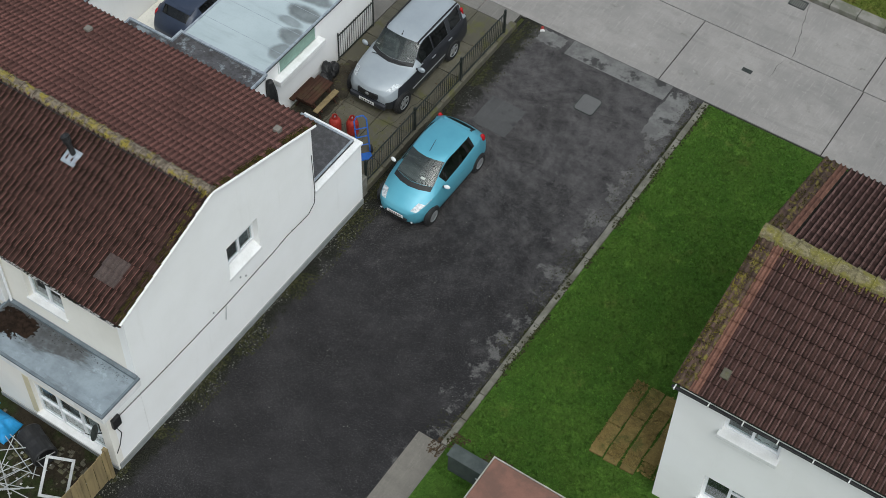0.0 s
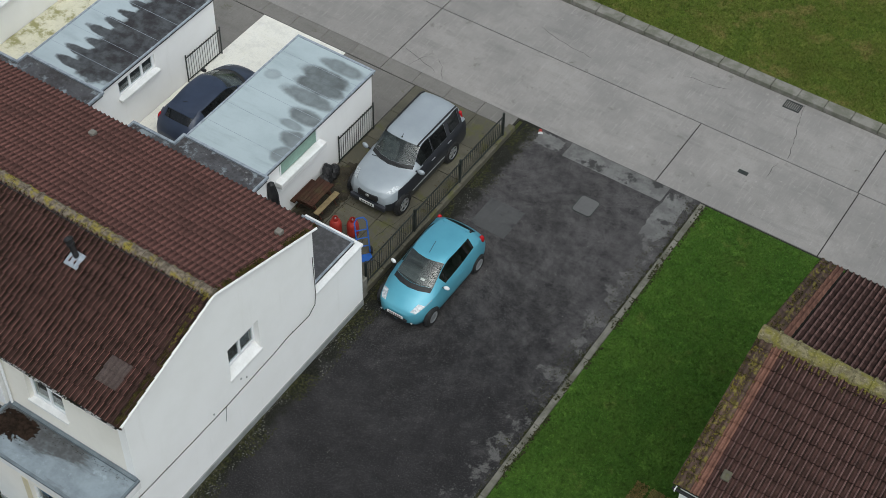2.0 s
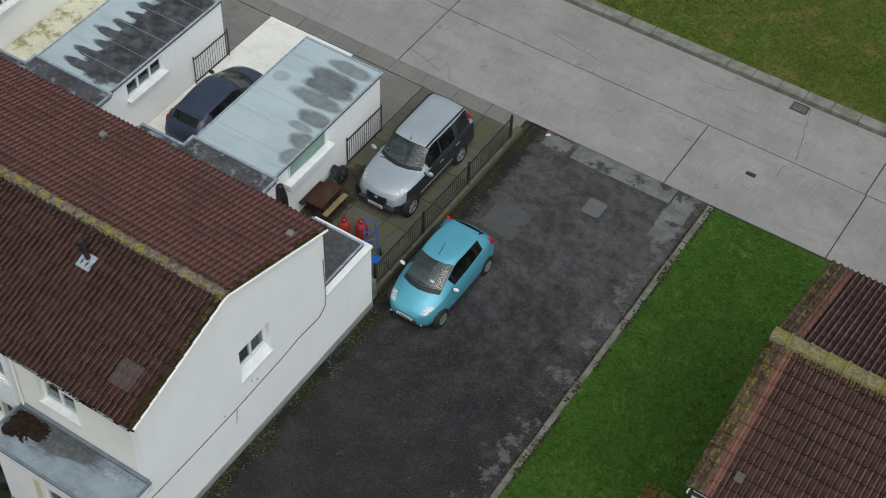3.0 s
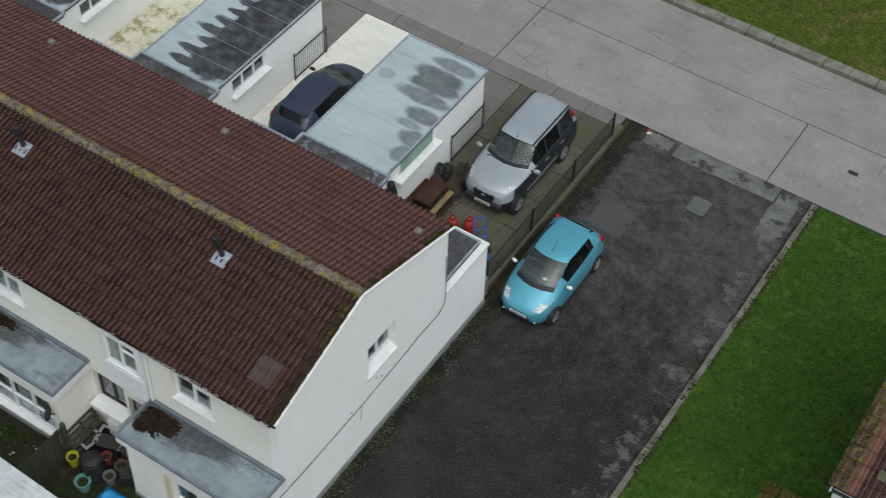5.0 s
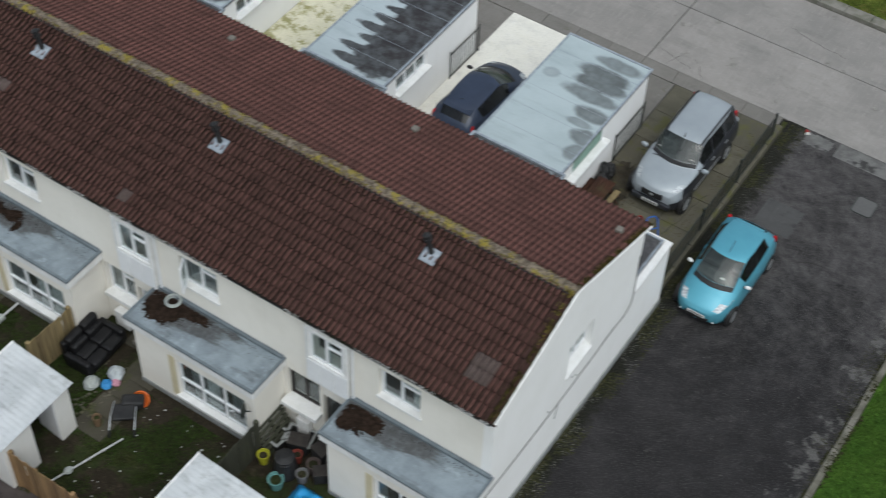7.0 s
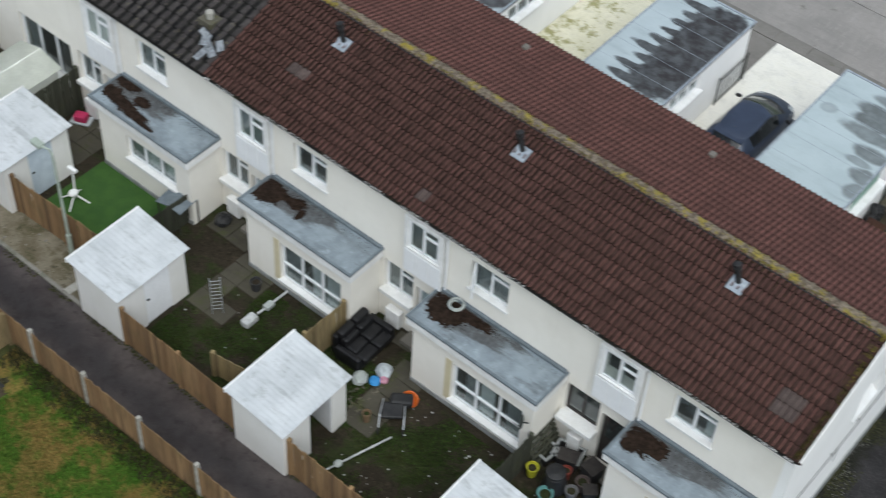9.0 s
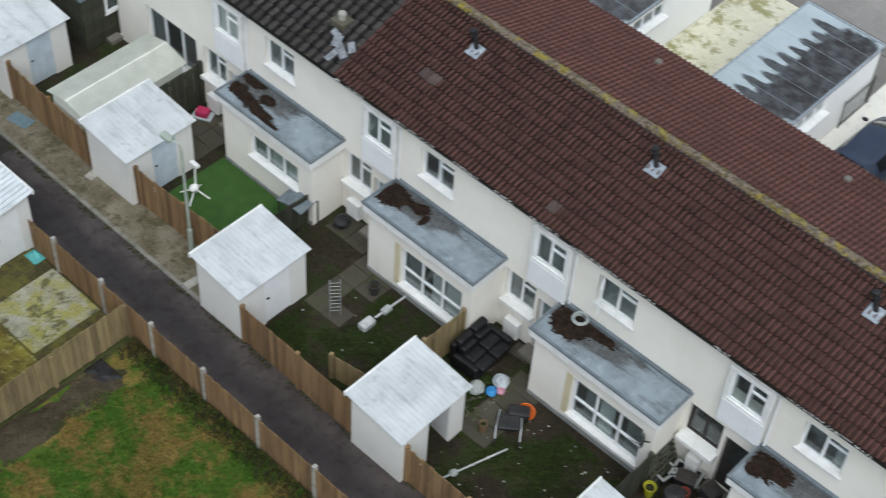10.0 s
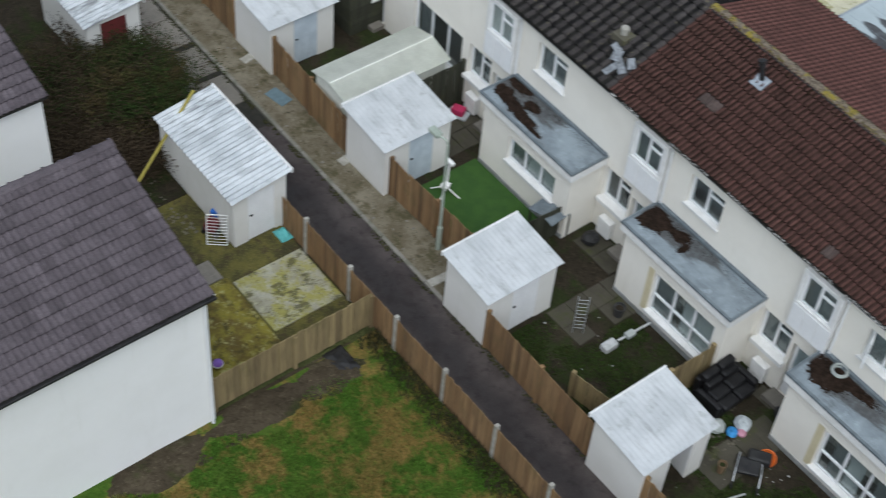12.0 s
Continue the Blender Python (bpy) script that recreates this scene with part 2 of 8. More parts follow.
M["felt_garage"] = felt_ovals("felt_pale_blue", (0.40, 0.465, 0.48), (0.345, 0.405, 0.42), (0.060, 0.062, 0.060), [
    (-4.66, 5.55, 0.80, 0.25, 0.75), (-4.88, 4.92, 0.84, 0.34, 0.95), (-4.72, 4.50, 0.84, 0.30, 0.95), (-4.74, 3.92, 0.90, 0.28, 0.8), (-4.28, 3.25, 0.58, 0.30, 0.85),
    (-4.02, 2.30, 0.45, 0.32, 0.8), (-3.95, 1.62, 0.30, 0.34, 0.7), (-6.22, 4.15, 0.26, 0.22, 0.4), (-4.45, 2.75, 0.40, 0.16, 0.6)])
def worn_ovals(cx, seed):
    """A broad dark stain along the roof with fingers that reach across it."""
    rr = random.Random(seed)
    out = [(cx + 0.15, y, 0.95, 0.9, 1.0) for y in (1.7, 2.6, 3.5, 4.4, 5.0)]
    for q in range(9):
        out.append((cx - 0.45 + rr.uniform(-0.1, 0.1), 1.15 + 0.53 * q, 0.85 + rr.uniform(-0.15, 0.2), 0.20, 0.95))
    return out


M["felt_garage_worn"] = felt_ovals("felt_pale_worn", (0.40, 0.46, 0.48), (0.345, 0.40, 0.42), (0.026, 0.023, 0.024), worn_ovals(-10.75, 3), 0.75, 1.25, 0.0)
M["felt_garage_far"] = felt_ovals("felt_pale_far", (0.40, 0.46, 0.48), (0.345, 0.40, 0.42), (0.045, 0.042, 0.044), worn_ovals(-16.8, 8), 0.75, 1.3, 0.0)
k = Nodes("felt_link_dark")
c = k.mix(k.ramp(k.noise(1.2, 7, 0.7), 0.40, 0.62), (0.048, 0.043, 0.044), (0.085, 0.084, 0.088))
c = k.mix(k.ramp(k.noise(1.6, 8, 0.72), 0.53, 0.63, 0, 0.85), c, (0.26, 0.295, 0.315))
c = k.mix(k.ramp(k.noise(5.5, 8, 0.75), 0.58, 0.68, 0, 0.7), c, (0.36, 0.37, 0.36))
c = k.mix(k.ramp(k.noise(9, 6, 0.7), 0.50, 0.66, 0, 0.6), c, (0.026, 0.023, 0.023))
M["felt_link"] = k.done(c, k.ramp(k.noise(1.1, 4), 0.35, 0.7, 0.35, 0.75), k.noise(35, 4), 0.006, spec=0.35)
for i in range(4):
    M["felt_ext%d" % i] = felt_roof("felt_blue_grey_%s" % "abcde"[i], (0.245, 0.290, 0.32), (0.170, 0.200, 0.222), (0.060, 0.060, 0.060),
                                    (0.7, 2.6), 0.60, -6.035 * i - 2.95, -9.30, 1.3, 0.5)
M["felt_edge"] = plain("felt_edge_trim", (0.16, 0.19, 0.21), (0.12, 0.14, 0.155), 4.0, 0.6)

def tarmac_mat(name, lift):
    """Old tarmac: speckled, worn paler towards the road, grimy and mossy beside the wall."""
    k = Nodes(name)
    c = k.mix(k.ramp(k.noise(0.8, 5, 0.6), 0.38, 0.62), (0.022, 0.0208, 0.0215), (0.031, 0.0293, 0.030))
    bias = k.math("ADD", k.ramp(k.axis(1), -4.0, 6.0, -0.17, 0.10 + lift), k.ramp(k.axis(0), 4.6, 6.0, 0.0, 0.07))
    worn = k.ramp(k.math("ADD", k.noise(1.6, 10, 0.78), bias), 0.38, 0.72, 0.0, 0.75)
    c = k.mix(worn, c, (0.110, 0.104, 0.102))
    c = k.mix(k.ramp(k.noise(0.55, 7, 0.7), 0.46, 0.66, 0, 0.6), c, (0.017, 0.016, 0.0158))
    scuff = k.math("ADD", k.noise(4.2, 9, 0.8), k.ramp(k.axis(1), -9.0, 6.0, -0.05, 0.04))
    c = k.mix(k.ramp(scuff, 0.50, 0.70, 0, 0.38), c, (0.115, 0.108, 0.104))
    c = k.mix(k.ramp(k.noise(3.1, 8, 0.72), 0.50, 0.68, 0, 0.40), c, (0.015, 0.0142, 0.0140))
    c = k.mix(k.ramp(k.math("ADD", k.noise(1.7, 8, 0.7), k.ramp(k.axis(0), 4.7, 5.7, -0.06, 0.10)), 0.61, 0.68, 0, 0.7), c, (0.15, 0.146, 0.138))
    c = k.mix(k.ramp(k.noise(13, 8, 0.8), 0.47, 0.66, 0, 0.40), c, (0.016, 0.0152, 0.0152))
    c = k.mix(k.ramp(k.noise(22, 6, 0.8), 0.53, 0.62, 0, 0.6), c, (0.105, 0.102, 0.10))
    c = k.mix(k.ramp(k.noise(42, 4, 0.75), 0.50, 0.64, 0, 0.75), c, (0.009, 0.0086, 0.0088))
    edge = k.math("ADD", k.noise(2.2, 8, 0.75), k.ramp(k.axis(0), 0.0, 1.25, 0.26, -0.4))
    grime = k.mix(k.ramp(k.noise(30, 5, 0.75), 0.46, 0.62), (0.006, 0.0062, 0.0042), (0.036, 0.036, 0.025))
    c = k.mix(k.ramp(edge, 0.46, 0.68, 0, 0.9), c, grime)
    c = k.mix(k.ramp(k.noise(75, 2), 0.66, 0.71, 0, 0.8), c, (0.19, 0.188, 0.18))
    return k.done(c, k.ramp(k.noise(0.7, 5), 0.35, 0.7, 0.65, 0.95), k.noise(70, 4), 0.014, spec=0.10)


M["tarmac"] = tarmac_mat("tarmac", 0.0)
k = Nodes("tarmac_path")
c = k.mix(k.ramp(k.noise(0.9, 8, 0.7), 0.36, 0.64), (0.036, 0.029, 0.028), (0.066, 0.055, 0.052))
mid = k.ramp(k.math("ABSOLUTE", k.math("ADD", k.math("SUBTRACT", k.axis(1), -15.35), k.math("MULTIPLY", k.math("SUBTRACT", k.noise(0.8, 4), 0.5), 1.2))), 0.1, 0.65, 0.75, 0.0)
c = k.mix(mid, c, (0.020, 0.0175, 0.018))
c = k.mix(k.ramp(k.noise(3.0, 8, 0.72), 0.53, 0.66, 0, 0.7), c, (0.018, 0.0155, 0.0155))
c = k.mix(k.ramp(k.noise(28, 6, 0.7), 0.55, 0.72, 0, 0.55), c, (0.12, 0.105, 0.092))
M["tarmac_path"] = k.done(c, k.ramp(k.noise(1.5, 5), 0.4, 0.65, 0.45, 0.9), k.noise(70, 4), 0.010, spec=0.3)


def concrete(name, a, b, stain, moss=None, amount=0.0):
    k = Nodes(name)
    c = k.mix(k.ramp(k.noise(0.5, 6), 0.3, 0.7), a, b)
    c = k.mix(k.ramp(k.noise(1.0, 6, 0.7, k.scaled(0.5, 2.4, 1)), 0.5, 0.75, 0, 0.5), c, stain)
    c = k.mix(k.math("MULTIPLY", k.random(), 0.3), c, stain)
    c = k.mix(k.ramp(k.noise(2.2, 9, 0.75), 0.46, 0.70, 0, 0.6), c, tuple(v * 0.66 for v in a))
    c = k.mix(k.ramp(k.noise(7, 8, 0.75), 0.56, 0.70, 0, 0.4), c, tuple(min(0.7, v * 1.4) for v in a))
    c = k.mix(k.ramp(k.noise(15, 8, 0.8), 0.50, 0.64, 0, 0.45), c, tuple(v * 0.62 for v in a))
    c = k.mix(k.ramp(k.noise(1.0, 6, 0.75, k.scaled(14.0, 1.2, 1)), 0.52, 0.66, 0, 0.25), c, tuple(min(0.75, v * 1.3) for v in a))
    c = k.mix(k.ramp(k.noise(55, 4), 0.5, 0.8, 0, 0.4), c, tuple(v * 0.6 for v in a))
    if moss:
        c = k.mix(k.ramp(k.noise(1.3, 7, 0.7), 0.62 - amount, 0.74 - amount, 0, 0.8), c, moss)
    return k.done(c, 0.85, k.noise(70, 4), 0.006, spec=0.3)


M["road_concrete"] = concrete("road_concrete", (0.32, 0.30, 0.28), (0.23, 0.218, 0.205), (0.14, 0.135, 0.126), (0.125, 0.12, 0.10), 0.02)
M["footway"] = concrete("footway", (0.205, 0.193, 0.176), (0.160, 0.151, 0.137), (0.10, 0.096, 0.085), (0.10, 0.095, 0.06), 0.02)
M["drive_white"] = concrete("drive_white", (0.78, 0.76, 0.70), (0.72, 0.70, 0.63), (0.62, 0.60, 0.50), (0.40, 0.38, 0.17), -0.02)
M["drive_algae"] = concrete("drive_algae", (0.66, 0.63, 0.50), (0.56, 0.54, 0.40), (0.42, 0.41, 0.26), (0.20, 0.19, 0.05), 0.13)
M["slab_mossy"] = concrete("slab_mossy", (0.125, 0.115, 0.085), (0.085, 0.080, 0.058), (0.032, 0.030, 0.020), (0.088, 0.088, 0.030), 0.11)
M["slab_dark"] = concrete("slab_dark", (0.075, 0.068, 0.050), (0.052, 0.048, 0.035), (0.024, 0.022, 0.015), (0.050, 0.056, 0.018), 0.10)
k = Nodes("slab_dirt")
c = k.mix(k.ramp(k.noise(1.8, 8, 0.72), 0.38, 0.62), (0.020, 0.017, 0.012), (0.050, 0.043, 0.030))
c = k.mix(k.ramp(k.noise(3.5, 8, 0.72), 0.52, 0.64, 0, 0.7), c, (0.075, 0.070, 0.028))
c = k.mix(k.ramp(k.noise(26, 5), 0.58, 0.72, 0, 0.5), c, (0.12, 0.11, 0.09))
M["slab_dirt"] = k.done(c, 0.85, k.noise(40, 5), 0.02, spec=0.2)
M["slab_plain"] = concrete("slab_plain", (0.20, 0.185, 0.16), (0.16, 0.148, 0.128), (0.10, 0.09, 0.075), (0.12, 0.11, 0.05), 0.0)
k = Nodes("slab_lichen")
c = k.mix(k.ramp(k.noise(1.1, 6), 0.35, 0.65), (0.36, 0.35, 0.285), (0.25, 0.24, 0.175))
c = k.mix(k.ramp(k.noise(1.0, 8, 0.7), 0.44, 0.56, 0, 0.85), c, (0.27, 0.255, 0.055))
c = k.mix(k.ramp(k.noise(2.1, 8, 0.72, k.scaled(1.4, 0.8, 1, (3, 1, 0))), 0.50, 0.60, 0, 0.85), c, (0.080, 0.076, 0.036))
c = k.mix(k.ramp(k.noise(5.0, 8, 0.75), 0.52, 0.62, 0, 0.7), c, (0.37, 0.365, 0.25))
c = k.mix(k.ramp(k.noise(17, 6), 0.52, 0.70, 0, 0.5), c, (0.11, 0.105, 0.06))
M["slab_yellow"] = k.done(c, 0.92, k.noise(30, 5), 0.02, spec=0.15)
k = Nodes("moss_bright")
c = k.mix(k.ramp(k.noise(1.3, 7, 0.7), 0.38, 0.62), (0.205, 0.180, 0.034), (0.105, 0.080, 0.026))
c = k.mix(k.ramp(k.noise(1.9, 8, 0.75), 0.50, 0.62, 0, 0.8), c, (0.052, 0.046, 0.020))
c = k.mix(k.ramp(k.noise(3.4, 8, 0.75), 0.52, 0.62, 0, 0.8), c, (0.31, 0.30, 0.13))
M["moss_bright"] = k.done(c, 0.95, k.noise(26, 5), 0.03, spec=0.1)
k = Nodes("moss_ground")
c = k.mix(k.ramp(k.noise(0.8, 7, 0.7), 0.35, 0.62), (0.042, 0.040, 0.020), (0.115, 0.105, 0.030))
c = k.mix(k.ramp(k.noise(2.4, 7, 0.75), 0.5, 0.62, 0, 0.8), c, (0.055, 0.043, 0.025))
c = k.mix(k.ramp(k.noise(17, 6), 0.5, 0.72, 0, 0.6), c, (0.17, 0.155, 0.06))
M["moss_ground"] = k.done(c, 0.95, k.noise(22, 5), 0.04, spec=0.1)
M["patch_concrete"] = concrete("patch_concrete", (0.085, 0.084, 0.082), (0.06, 0.06, 0.06), (0.035, 0.035, 0.035), (0.030, 0.030, 0.031), 0.1)
k = Nodes("strip_concrete")
c = k.mix(k.ramp(k.noise(1.4, 8, 0.72), 0.38, 0.62), (0.16, 0.157, 0.150), (0.10, 0.098, 0.094))
c = k.mix(k.ramp(k.noise(1.1, 6, 0.62), 0.53, 0.60, 0, 0.9), c, (0.030, 0.029, 0.028))
c = k.mix(k.ramp(k.noise(9, 7, 0.75), 0.52, 0.68, 0, 0.5), c, (0.055, 0.054, 0.050))
M["strip_concrete"] = k.done(c, 0.8, k.noise(50, 4), 0.008, spec=0.3)
M["cover_grey"] = concrete("cover_grey", (0.125, 0.123, 0.120), (0.100, 0.099, 0.097), (0.055, 0.056, 0.057))
M["joint"] = plain("dark_joint", (0.034, 0.032, 0.026), (0.022, 0.022, 0.018), 5.0, 0.95)


def grass_mat(name, a, b, dry, dry_at, island=False, mottle=0.6):
    k = Nodes(name)
    c = k.mix(k.ramp(k.noise(0.9, 5), 0.35, 0.68), a, b)
    if island:
        c = k.mix(k.math("MULTIPLY", k.island(), 0.65), c, tuple(v * 1.9 for v in a))
    c = k.mix(k.ramp(k.noise(0.7, 6, 0.7), dry_at, dry_at + 0.12, 0, 0.85), c, dry)
    c = k.mix(k.ramp(k.noise(0.45, 7, 0.7), 0.48, 0.66, 0, 0.5), c, tuple(v * 0.55 for v in a))
    c = k.mix(k.ramp(k.noise(2.0, 7, 0.7), 0.54, 0.68, 0, 0.5), c, tuple(v * 1.6 for v in b))
    c = k.mix(k.ramp(k.noise(14, 5), 0.42, 0.75, 0, 0.6), c, tuple(v * 0.5 for v in a))
    c = k.mix(k.ramp(k.noise(5.5, 6, 0.75), 0.50, 0.66, 0, mottle), c, tuple(v * 0.42 for v in a))
    c = k.mix(k.ramp(k.noise(8.5, 6, 0.75), 0.56, 0.68, 0, mottle), c, tuple(v * 1.75 for v in b))
    return k.done(c, 0.95, k.noise(40, 5), 0.05, spec=0.08)


M["lawn"] = grass_mat("lawn", (0.047, 0.102, 0.016), (0.072, 0.132, 0.022), (0.135, 0.155, 0.040), 0.58)
M["lawn_blade"] = grass_mat("lawn_blade", (0.053, 0.114, 0.017), (0.080, 0.148, 0.024), (0.15, 0.175, 0.045), 0.58, True)
M["rough"] = grass_mat("rough_grass", (0.050, 0.104, 0.014), (0.078, 0.118, 0.020), (0.235, 0.145, 0.050), 0.46)
M["rough_blade"] = grass_mat("rough_grass_blade", (0.054, 0.120, 0.015), (0.085, 0.134, 0.022), (0.265, 0.165, 0.058), 0.46, True)
M["verge"] = grass_mat("verge_grass", (0.075, 0.108, 0.019), (0.112, 0.128, 0.027), (0.19, 0.155, 0.055), 0.53)
M["verge_blade"] = grass_mat("verge_grass_blade", (0.082, 0.120, 0.020), (0.120, 0.140, 0.030), (0.20, 0.165, 0.060), 0.53, True)
M["soil"] = grass_mat("bare_soil", (0.027, 0.022, 0.015), (0.044, 0.036, 0.025), (0.028, 0.042, 0.012), 0.46)
k = Nodes("path_strip")
c = k.mix(k.ramp(k.noise(0.9, 7, 0.7), 0.36, 0.64), (0.19, 0.168, 0.125), (0.105, 0.090, 0.058))
c = k.mix(k.ramp(k.noise(1.3, 8, 0.72), 0.50, 0.62, 0, 0.8), c, (0.062, 0.056, 0.026))
c = k.mix(k.ramp(k.noise(4.0, 8, 0.75), 0.54, 0.66, 0, 0.7), c, (0.035, 0.034, 0.018))
c = k.mix(k.ramp(k.noise(7.0, 7, 0.75), 0.58, 0.68, 0, 0.5), c, (0.27, 0.25, 0.20))
M["path_strip"] = k.done(c, 0.93, k.noise(40, 5), 0.02, spec=0.15)
M["lamp_green"] = plain("pale_green_lamp_paint", (0.36, 0.41, 0.35), (0.29, 0.33, 0.28), 4.0, 0.6)
M["weed"] = grass_mat("dead_weed", (0.030, 0.032, 0.014), (0.060, 0.050, 0.028), (0.10, 0.08, 0.045), 0.58, True)
M["dirt_heap"] = grass_mat("dirt_heap", (0.050, 0.040, 0.026), (0.085, 0.069, 0.046), (0.040, 0.050, 0.016), 0.50)
M["ground"] = grass_mat("far_ground", (0.06, 0.07, 0.025), (0.075, 0.08, 0.03), (0.10, 0.09, 0.05), 0.6)
M["garden_blade"] = grass_mat("garden_grass_blade", (0.030, 0.052, 0.012), (0.046, 0.078, 0.016), (0.060, 0.052, 0.022), 0.52, True)
M["turf"] = plain("artificial_turf", (0.040, 0.092, 0.018), (0.030, 0.074, 0.016), 2.5, 0.9, depth=0.02)
M["moss"] = plain("moss_clump", (0.017, 0.021, 0.008), (0.066, 0.063, 0.032), 14.0, 0.95, spec=0.05)
M["leaf"] = grass_mat("bramble_leaf", (0.018, 0.034, 0.009), (0.036, 0.050, 0.014), (0.090, 0.062, 0.030), 0.47, True)
M["twig"] = grass_mat("dry_twig", (0.046, 0.034, 0.022), (0.070, 0.052, 0.033), (0.028, 0.034, 0.013), 0.60, True)


def wood(name, a, b, dark):
    k = Nodes(name)
    c = k.mix(k.random(), a, b)
    c = k.mix(k.ramp(k.math("FRACT", k.math("MULTIPLY", k.random(), 5.7)), 0.7, 1.0, 0, 0.6), c, dark)
    c = k.mix(k.ramp(k.noise(1.0, 5, 0.65, k.scaled(9, 9, 0.8)), 0.4, 0.75, 0, 0.7), c, dark)
    c = k.mix(k.ramp(k.noise(2.0, 5), 0.5, 0.8, 0, 0.4), c, (0.09, 0.095, 0.04))
    return k.done(c, 0.88, k.noise(30, 4, 0.6, k.scaled(4, 4, 0.4)), 0.006, spec=0.2)


M["fence_brown"] = wood("fence_brown", (0.29, 0.185, 0.092), (0.20, 0.12, 0.060), (0.10, 0.065, 0.038))
M["fence_pale"] = wood("fence_pale", (0.31, 0.24, 0.12), (0.24, 0.185, 0.095), (0.115, 0.085, 0.05))
M["fence_dark"] = wood("fence_dark", (0.062, 0.064, 0.046), (0.046, 0.048, 0.034), (0.024, 0.025, 0.018))
M["bench_wood"] = wood("bench_wood", (0.066, 0.028, 0.018), (0.045, 0.022, 0.015), (0.03, 0.018, 0.012))
M["concrete_post"] = plain("concrete_post", (0.38, 0.37, 0.33), (0.27, 0.26, 0.22), 5.0, 0.9)
k = Nodes("corrugated_white")
c = k.mix(k.ramp(k.noise(1.2, 5), 0.35, 0.7), (0.53, 0.55, 0.56), (0.43, 0.45, 0.46))
c = k.mix(k.ramp(k.noise(1.0, 6, 0.7, k.scaled(0.8, 3.0, 1)), 0.50, 0.70, 0, 0.75), c, (0.29, 0.30, 0.30))
c = k.mix(k.ramp(k.noise(2.3, 8, 0.75), 0.55, 0.68, 0, 0.5), c, (0.24, 0.245, 0.235))
c = k.mix(k.ramp(k.noise(9, 6, 0.75), 0.62, 0.72, 0, 0.5), c, (0.16, 0.155, 0.13))
M["corrugated"] = k.done(c, 0.6, k.noise(30, 4), 0.004)
k = Nodes("corrugated_dirty")
c = k.mix(k.ramp(k.noise(1.2, 5), 0.35, 0.7), (0.56, 0.59, 0.61), (0.42, 0.45, 0.47))
worn = k.ramp(k.noise(1.0, 6, 0.7, k.scaled(5.0, 0.9, 1)), 0.46, 0.64)
c = k.mix(k.math("MULTIPLY", worn, k.ramp(k.axis(0), -26.7, -25.2, 0.95, 0.40)), c, (0.17, 0.18, 0.185))
M["corrugated_dirty"] = k.done(c, 0.6, k.noise(30, 4), 0.004)
M["fibre_pale"] = plain("pale_green_sheet", (0.74, 0.76, 0.69), (0.64, 0.66, 0.59), 1.6, 0.7)
M["red_roof"] = plain("red_oxide_roof", (0.20, 0.105, 0.078), (0.135, 0.080, 0.062), 2.6, 0.85)
M["green_board"] = plain("green_board", (0.27, 0.40, 0.33), (0.22, 0.33, 0.27), 3.0, 0.7)
M["green_box"] = plain("green_grey_box", (0.085, 0.10, 0.093), (0.055, 0.066, 0.062), 3.0, 0.6)


# ---- building helpers ----
def part(name, bm, material, parent=None, label="", smooth=False, at=None):
    """One mesh object from a bmesh (or a mesh), under its thing."""
    me = bm
    if isinstance(bm, bmesh.types.BMesh):
        me = bpy.data.meshes.new(name)
        bmesh.ops.recalc_face_normals(bm, faces=bm.faces)
        bm.to_mesh(me)
        bm.free()
    if material is not None and not me.materials:
        me.materials.append(material)
    if smooth:
        for p in me.polygons:
            p.use_smooth = True
    ob = new(name, me)
    if parent is not None:
        ob.parent = parent
    if at is not None:
        ob.matrix_basis = at
    if label:
        tagged(ob, label)
    return ob


def thing(name, m, label, category, group="", kind=""):
    ob = new(name)
    ob.matrix_basis = m
    return tagged(ob, label, category, group, kind)


def add_box(bm, x0, y0, z0, x1, y1, z1, m=None):
    vs = [bm.verts.new(Vector(p) if m is None else m @ Vector(p)) for p in
          ((x0, y0, z0), (x1, y0, z0), (x1, y1, z0), (x0, y1, z0), (x0, y0, z1), (x1, y0, z1), (x1, y1, z1), (x0, y1, z1))]
    for f in ((3, 2, 1, 0), (4, 5, 6, 7), (0, 1, 5, 4), (1, 2, 6, 5), (2, 3, 7, 6), (3, 0, 4, 7)):
        bm.faces.new([vs[i] for i in f])
    return vs


def box(x0, y0, z0, x1, y1, z1, bevel=0.0):
    bm = bmesh.new()
    add_box(bm, x0, y0, z0, x1, y1, z1)
    if bevel:
        bmesh.ops.bevel(bm, geom=list(bm.edges), offset=bevel, segments=2, affect="EDGES", profile=0.6)
    return bm


def boxes(rows, bevel=0.0):
    bm = bmesh.new()
    for r in rows:
        add_box(bm, *r)
    if bevel:
        bmesh.ops.bevel(bm, geom=list(bm.edges), offset=bevel, segments=1, affect="EDGES")
    return bm


def add_tube(bm, a, b, r, sides=8, r2=None, caps=True):
    a, b = Vector(a), Vector(b)
    q = (b - a).to_track_quat("Z", "Y").to_matrix()
    r2 = r if r2 is None else r2
    rings = []
    for p, rad in ((a, r), (b, r2)):
        rings.append([bm.verts.new(p + q @ Vector((rad * math.cos(2 * math.pi * i / sides), rad * math.sin(2 * math.pi * i / sides), 0))) for i in range(sides)])
    for i in range(sides):
        j = (i + 1) % sides
        bm.faces.new((rings[0][i], rings[0][j], rings[1][j], rings[1][i]))
    if caps:
        bm.faces.new(rings[0][::-1])
        bm.faces.new(rings[1])


